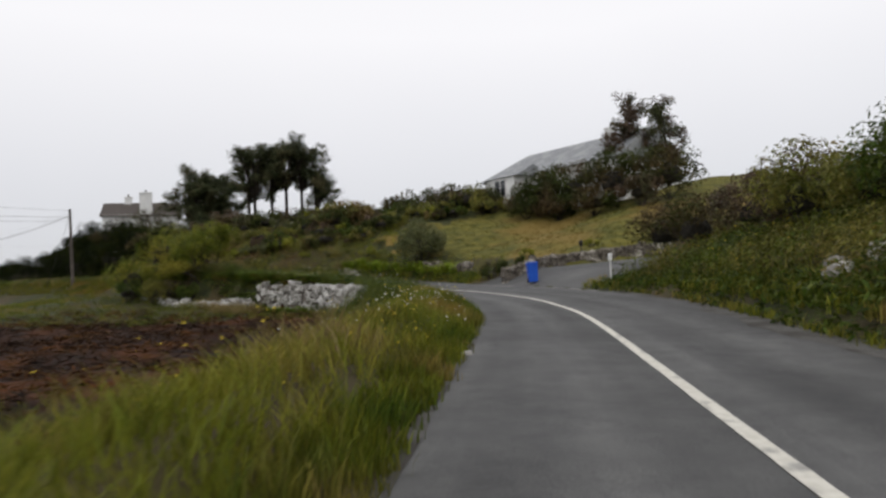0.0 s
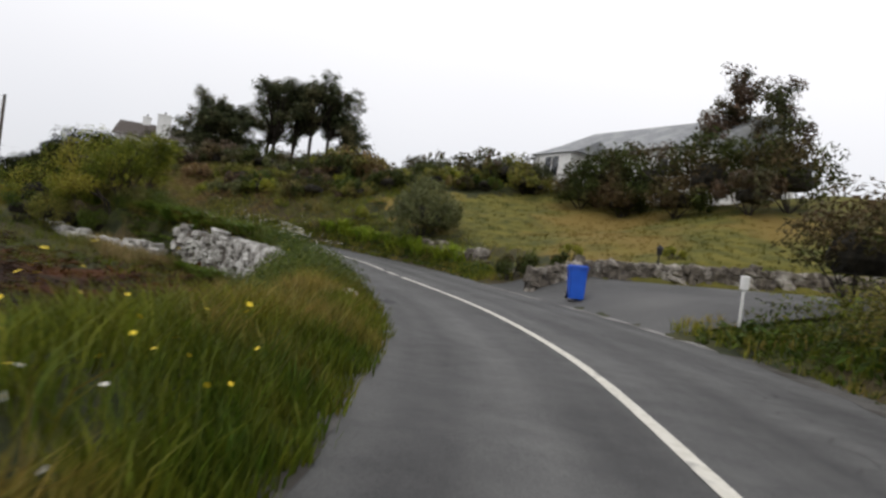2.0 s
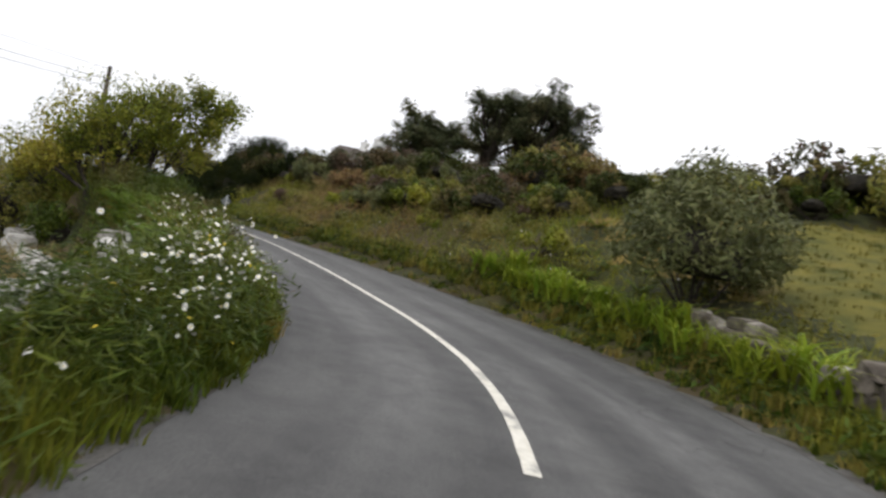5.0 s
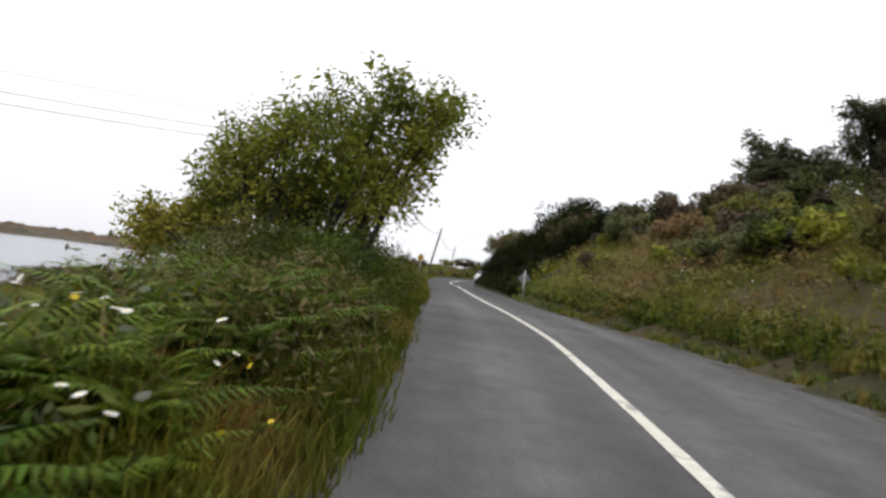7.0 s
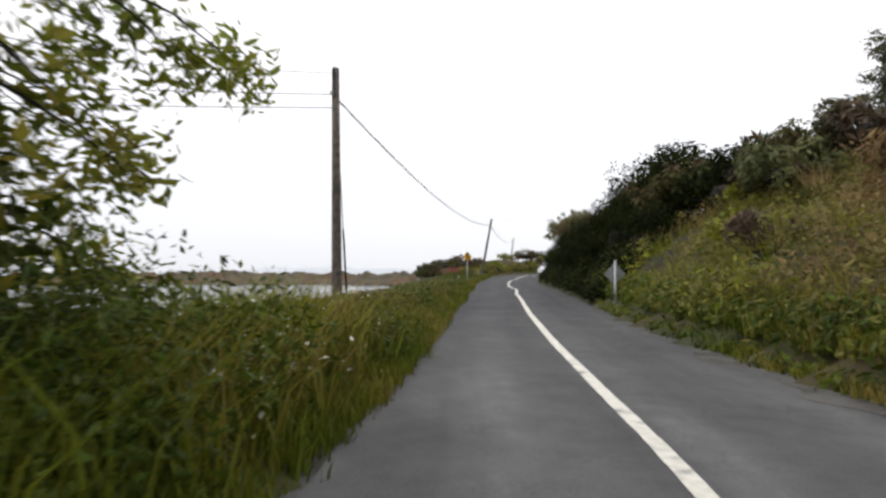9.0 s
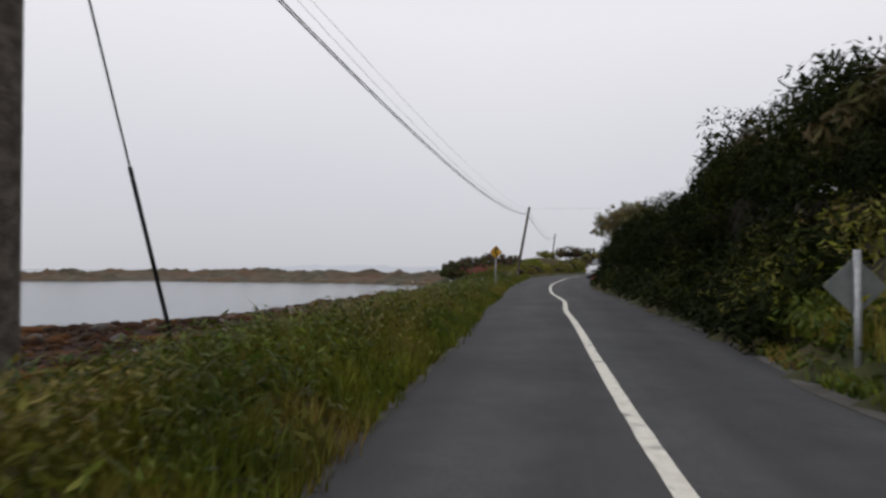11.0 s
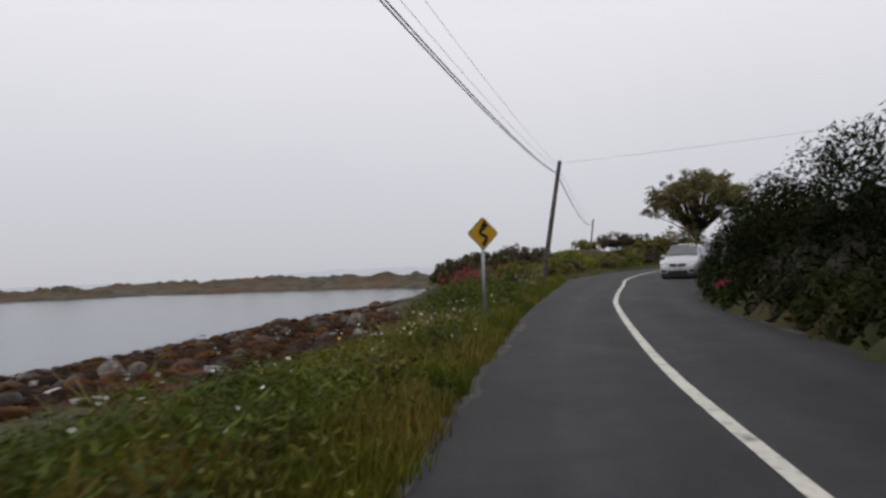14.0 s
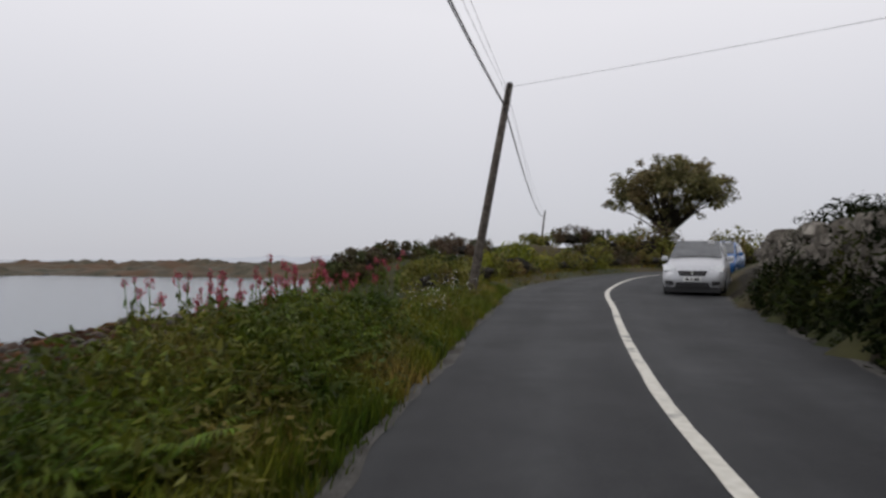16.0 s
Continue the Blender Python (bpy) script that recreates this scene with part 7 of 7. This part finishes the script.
bmesh.ops.translate(bm, vec=(-3.2, -4.6, 0.0), verts=bm.verts)
part("porch_roof", bm, M_SLATE, porch)
window_unit(bung, -3.2, -6.53, 1.25, 1.5, 1.5)
window_unit(bung, -6.3, -4.33, 1.3, 1.4, 1.2)
window_unit(bung, 0.8, -4.33, 1.3, 1.6, 1.2)
window_unit(bung, 5.0, -4.33, 1.3, 1.6, 1.2)
chimney(bung, 4.2, 0, 4.6, 0.95, 0.6, 1.35, M_RENDER)
part("aerial", tube([(4.9, 0, 5.1), (4.9, 0, 6.6)], [0.02, 0.015], 6), M_STEEL, bung)
# hilltop house with white chimneys
cot = new("hilltop_house")
cot.matrix_world = Matrix.Translation((-59.2, 116.4, 9.7)) @ pose(0, 0, 0, 0, 0, 25) @ Matrix.Scale(1.4, 4)
tagged(cot, "brown-roofed hilltop house with tall white chimneys", "house")
part("wall", box(8.2, 6.0, 5.8, (0, 0, 0.5), 0.0), M_RENDER, cot)
part("roof", gable_roof(8.2, 6.0, 3.2, 1.9, 0.3), M_BROWNROOF, cot, "brown tiled roof")
chimney(cot, 0.7, -2.6, 2.0, 1.35, 0.8, 4.1, M_RENDER)
chimney(cot, -1.6, 0.0, 4.3, 0.8, 0.6, 1.6, M_RENDER)
window_unit(cot, 3.2, -3.03, 1.9, 1.1, 1.1)
# shed roof above the ivy wall
shed = new("shed")
shed.matrix_world = Matrix.Translation((-69.9, 101.0, 3.70)) @ pose(0, 0, 0, 0, 0, 40)
tagged(shed, "small grey shed with an overhanging roof above the wall", "shed")
part("wall", box(2.6, 2.4, 2.7, (0, 0, 1.3), 0.02), M_SLATE, shed)
part("roof", box(3.6, 3.2, 0.12, (-0.2, 0, 2.75), 0.02, rot=Euler((0, radians(3), 0)).to_matrix().to_4x4()), M_SLATE, shed)
part("door", box(0.06, 0.8, 1.9, (-1.32, 0.3, 0.95), 0.01), M_BLUECAR, shed, "blue-painted door")


# ---------------------------------------------------------------- cars
def car(name, x, y, z, yaw, paint, label, plate=True):
    """A tall five-door family car; its nose points along -y of its own frame."""
    root = new(name)
    root.matrix_world = Matrix.Translation((x, y, z)) @ pose(0, 0, 0, 0, 0, yaw) @ Matrix.Diagonal((0.95, 1.0, 1.09, 1.0))
    tagged(root, label, "car")
    # stations from nose to tail: y, sill z, belt z, top z, half width at sill, belt and top
    st = [(-2.16, 0.30, 0.56, 0.66, 0.60, 0.66, 0.52), (-2.10, 0.24, 0.58, 0.74, 0.78, 0.82, 0.66), (-1.90, 0.20, 0.66, 0.86, 0.86, 0.89, 0.74), (-1.45, 0.20, 0.78, 0.98, 0.89, 0.91, 0.78), (-1.05, 0.20, 0.90, 1.07, 0.89, 0.91, 0.78),
          (-0.75, 0.20, 0.94, 1.22, 0.89, 0.91, 0.74), (-0.15, 0.20, 0.96, 1.53, 0.89, 0.91, 0.64), (0.4, 0.20, 0.98, 1.60, 0.89, 0.91, 0.63), (1.1, 0.20, 1.0, 1.58, 0.89, 0.90, 0.62), (1.65, 0.22, 1.0, 1.48, 0.88, 0.88, 0.60), (2.0, 0.26, 0.98, 1.20, 0.84, 0.84, 0.62), (2.14, 0.32, 0.90, 1.0, 0.78, 0.78, 0.6)]
    bm = bmesh.new()
    rings = []
    for yy, z0, zb, zt, w0, w1, w2 in st:
        half = [(w0 * 0.96, z0), (w0 * 1.01, z0 + 0.14), (w1 * 1.01, (z0 + zb) / 2 + 0.04), (w1, zb), (w1 * 0.35 + w2 * 0.65, zb + (zt - zb) * 0.62), (w2, zt - 0.03), (w2 * 0.55, zt + 0.02)]
        ring = [(a, yy, b) for a, b in half] + [(-a, yy, b) for a, b in reversed(half)]
        rings.append([bm.verts.new(c) for c in ring])
    n = len(rings[0])
    for a, b in zip(rings, rings[1:]):
        for k in range(n):
            bm.faces.new((a[k], a[(k + 1) % n], b[(k + 1) % n], b[k]))
    bm.faces.new(rings[0][::-1])
    bm.faces.new(rings[-1])
    bmesh.ops.recalc_face_normals(bm, faces=bm.faces)
    body = part("body", bm, paint, root, smooth=True)
    def panel(nm, pts, mat, parent=root, lb="", th=0.012):
        b_ = bmesh.new()
        vs = [b_.verts.new(p) for p in pts]
        b_.faces.new(vs)
        r_ = bmesh.ops.extrude_face_region(b_, geom=list(b_.faces))
        b_.faces.ensure_lookup_table()
        nn = b_.faces[0].normal.copy() if b_.faces[0].normal.length else Vector((0, -1, 0))
        bmesh.ops.translate(b_, vec=nn * th, verts=[v for v in r_["geom"] if isinstance(v, bmesh.types.BMVert)])
        bmesh.ops.recalc_face_normals(b_, faces=b_.faces)
        return part(nm, b_, mat, parent, lb)
    panel("windscreen", [(-0.78, -1.10, 1.085), (0.78, -1.10, 1.085), (0.66, -0.22, 1.575), (-0.66, -0.22, 1.575)], M_CARGLASS, lb="grey reflecting windscreen", th=0.02)
    part("wiper", tube([(-0.55, -1.14, 1.11), (0.1, -1.12, 1.13), (0.6, -1.12, 1.12)], [0.014, 0.014, 0.01], 5), M_TRIM, root)
    for sx in (-1, 1):
        panel("side_window", [(sx * 0.885, -0.62, 1.03), (sx * 0.88, 0.32, 1.05), (sx * 0.72, 0.32, 1.47), (sx * 0.735, -0.18, 1.42)], M_CARGLASS)
        panel("side_window", [(sx * 0.88, 0.42, 1.05), (sx * 0.87, 1.25, 1.06), (sx * 0.72, 1.15, 1.46), (sx * 0.72, 0.42, 1.47)], M_CARGLASS)
        hl = panel("headlight", [(sx * 0.47, -2.12, 0.66), (sx * 0.84, -2.02, 0.70), (sx * 0.89, -1.80, 0.87), (sx * 0.62, -1.96, 0.865), (sx * 0.49, -2.09, 0.78)], M_LAMPGLASS, lb="clear glass headlight", th=0.05)
        part("indicator", box(0.05, 0.05, 0.06, (sx * 0.84, -1.9, 0.76), 0.01), M_REDLAMP, hl)
        panel("fog_lamp", [(sx * 0.55, -2.19, 0.34), (sx * 0.78, -2.13, 0.36), (sx * 0.78, -2.13, 0.45), (sx * 0.55, -2.19, 0.45)], M_TRIM, th=0.03)
        mir = part("mirror", box(0.20, 0.12, 0.14, (sx * 1.0, -0.66, 1.06), 0.04, seg=2), paint, root)
        part("mirror_stalk", box(0.12, 0.06, 0.04, (sx * 0.91, -0.66, 1.02), 0.01), M_TRIM, mir)
        part("door_handle", box(0.03, 0.18, 0.03, (sx * 0.915, 0.2, 0.92), 0.008), M_CHROME, root)
        for yy in (-1.32, 1.32):
            w = part("wheel", tube([(sx * 0.70, yy, 0.31), (sx * 0.72, yy, 0.31), (sx * 0.90, yy, 0.31), (sx * 0.92, yy, 0.31)], [0.26, 0.31, 0.31, 0.27], 24), M_RUBBER, root, "black tyre")
            part("rim", tube([(sx * 0.905, yy, 0.31), (sx * 0.93, yy, 0.31), (sx * 0.92, yy, 0.31)], [0.22, 0.21, 0.06], 20), M_STEEL, w)
            part("wheel_arch", tube([(sx * 0.893, yy + 0.40 * math.cos(a), 0.31 + 0.40 * math.sin(a)) for a in np.linspace(0.05, 3.09, 11)], [0.03] * 11, 5), M_TRIM, root)
    panel("grille", [(-0.36, -2.20, 0.60), (0.36, -2.20, 0.60), (0.43, -2.15, 0.725), (-0.43, -2.15, 0.725)], M_TRIM, lb="black oval grille", th=0.03)
    badge = tube([(0, -2.21, 0.665), (0, -2.235, 0.665)], [0.05, 0.045], 14)
    part("badge", badge, M_CHROME, root)
    panel("lower_intake", [(-0.5, -2.21, 0.29), (0.5, -2.21, 0.29), (0.46, -2.21, 0.42), (-0.46, -2.21, 0.42)], M_TRIM, th=0.03)
    part("bumper_lip", box(1.62, 0.14, 0.16, (0, -2.10, 0.22), 0.03, seg=2), M_TRIM, root)
    if plate:
        pl = part("number_plate", box(0.52, 0.012, 0.11, (0, -2.235, 0.50), 0.004), M_PLATE, root, "white plate with dark bars")
        for k, w in ((-0.14, 0.09), (-0.02, 0.04), (0.13, 0.14)):
            part("plate_bar", box(w, 0.006, 0.06, (k, -2.243, 0.50)), M_TRIM, pl)
    part("sticker", box(0.22, 0.02, 0.05, (0.42, -0.36, 1.515), rot=None), M_PLATE, root)
    return root


car("family_car", -68.95, 89.31, 3.22, 41.5, M_SILVER, "silver five-door family car driving towards the bend")
car("blue_car", -75.05, 96.35, 3.5, 35.8, M_BLUECAR, "blue family car following on the bend", plate=False)

# ---------------------------------------------------------------- clumps of showy plants
montb = [straps(70, 1.05, 0.045, 150 + i, 1.05, 0.2) for i in range(3)]
for i in range(18):
    s_ = 36.4 + i * 0.62
    a, b = along(s_, np.interp(s_, REF_S, REF[:, 4]) + 0.95 + 0.25 * math.sin(i * 2.2))
    v, f = montb[i % 3]
    ob = mpart("strap_leaf_clump", mesh_from("strap_leaf_clump", v * (1.3 + 0.25 * math.sin(i * 1.3)), f, M_STRAP))
    ob.location = (float(a), float(b), h1(float(a), float(b)))
    ob.rotation_euler = (0, 0, i * 1.1)
    tagged(ob, "arching clump of bright green strap leaves", "plant", "strap-leaved clumps")
flaxm = [straps(60, 1.9, 0.05, 170 + i, 0.7, 0.2) for i in range(2)]
for i, (a, b, k) in enumerate(((-10.1, 59.1, 1.15), (-9.0, 62.7, 0.95), (-9.0, 59.9, 0.9), (-23.1, 66.5, 0.8), (-23.6, 66.9, 0.7))):
    v, f = flaxm[i % 2]
    ob = new("flax_clump")
    nv_, nf_ = len(v) // 60, len(f) // 60
    for j in range(60):
        mpart("leaf", mesh_from("flax_leaf", v[j * nv_:(j + 1) * nv_] * k, np.array(f[j * nf_:(j + 1) * nf_]) - j * nv_, M_DRYGRASS), ob)
    ob.location = (a, b, h1(a, b))
    tagged(ob, "tall pale clump of sword-shaped flax leaves", "plant", "flax clumps")


def valerian(x, y, k, seed):
    root = new("red_valerian")
    root.location = (x, y, h1(x, y))
    tagged(root, "tall red valerian with pink-red flower heads", "plant", "red valerian along the verge")
    r = np.random.default_rng(seed)
    for i in range(9):
        a, d = r.uniform(0, 6.28), r.uniform(0, 0.35) * k
        foot, tip = np.array([math.cos(a) * d, math.sin(a) * d, -0.05]), np.array([math.cos(a) * d * 1.6, math.sin(a) * d * 1.6, k * r.uniform(0.75, 1.05)])
        stem = part("stem", tube([tuple(foot), tuple(tip)], [0.008, 0.005], 5), M_FERN, root)
        tv, tf = leaf_ball(50, 0.30, seed * 20 + i, shell=0.1, aspect=0.8)
        mpart("flower_head", mesh_from("flower_head", tv * np.array([0.06, 0.06, 0.09]) * r.uniform(0.55, 1.15) + tip, tf, M_PINK), stem)
        leaves = []
        for j in range(5):
            tv, tf = leaf_ball(5, 0.9, seed * 90 + i * 4 + j, aspect=0.4)
            leaves.append((tv * 0.085 + foot + (tip - foot) * (0.2 + 0.15 * j), tf))
        v, f = merge_sets(leaves)
        mpart("foliage", mesh_from("foliage", v, f, M_HERB), stem)


rv = np.random.default_rng(95)
for i in range(13):
    s_ = 110.2 + i * 0.62
    a, b = along(s_, -np.interp(s_, REF_S, REF[:, 3]) - rv.uniform(2.0, 3.3))
    valerian(float(a), float(b), rv.uniform(0.95, 1.35), 960 + i)
for i in range(4):
    s_ = 106.8 + i * 0.4
    a, b = along(s_, np.interp(s_, REF_S, REF[:, 4]) + 0.2)
    valerian(float(a), float(b), 0.7, 990 + i)
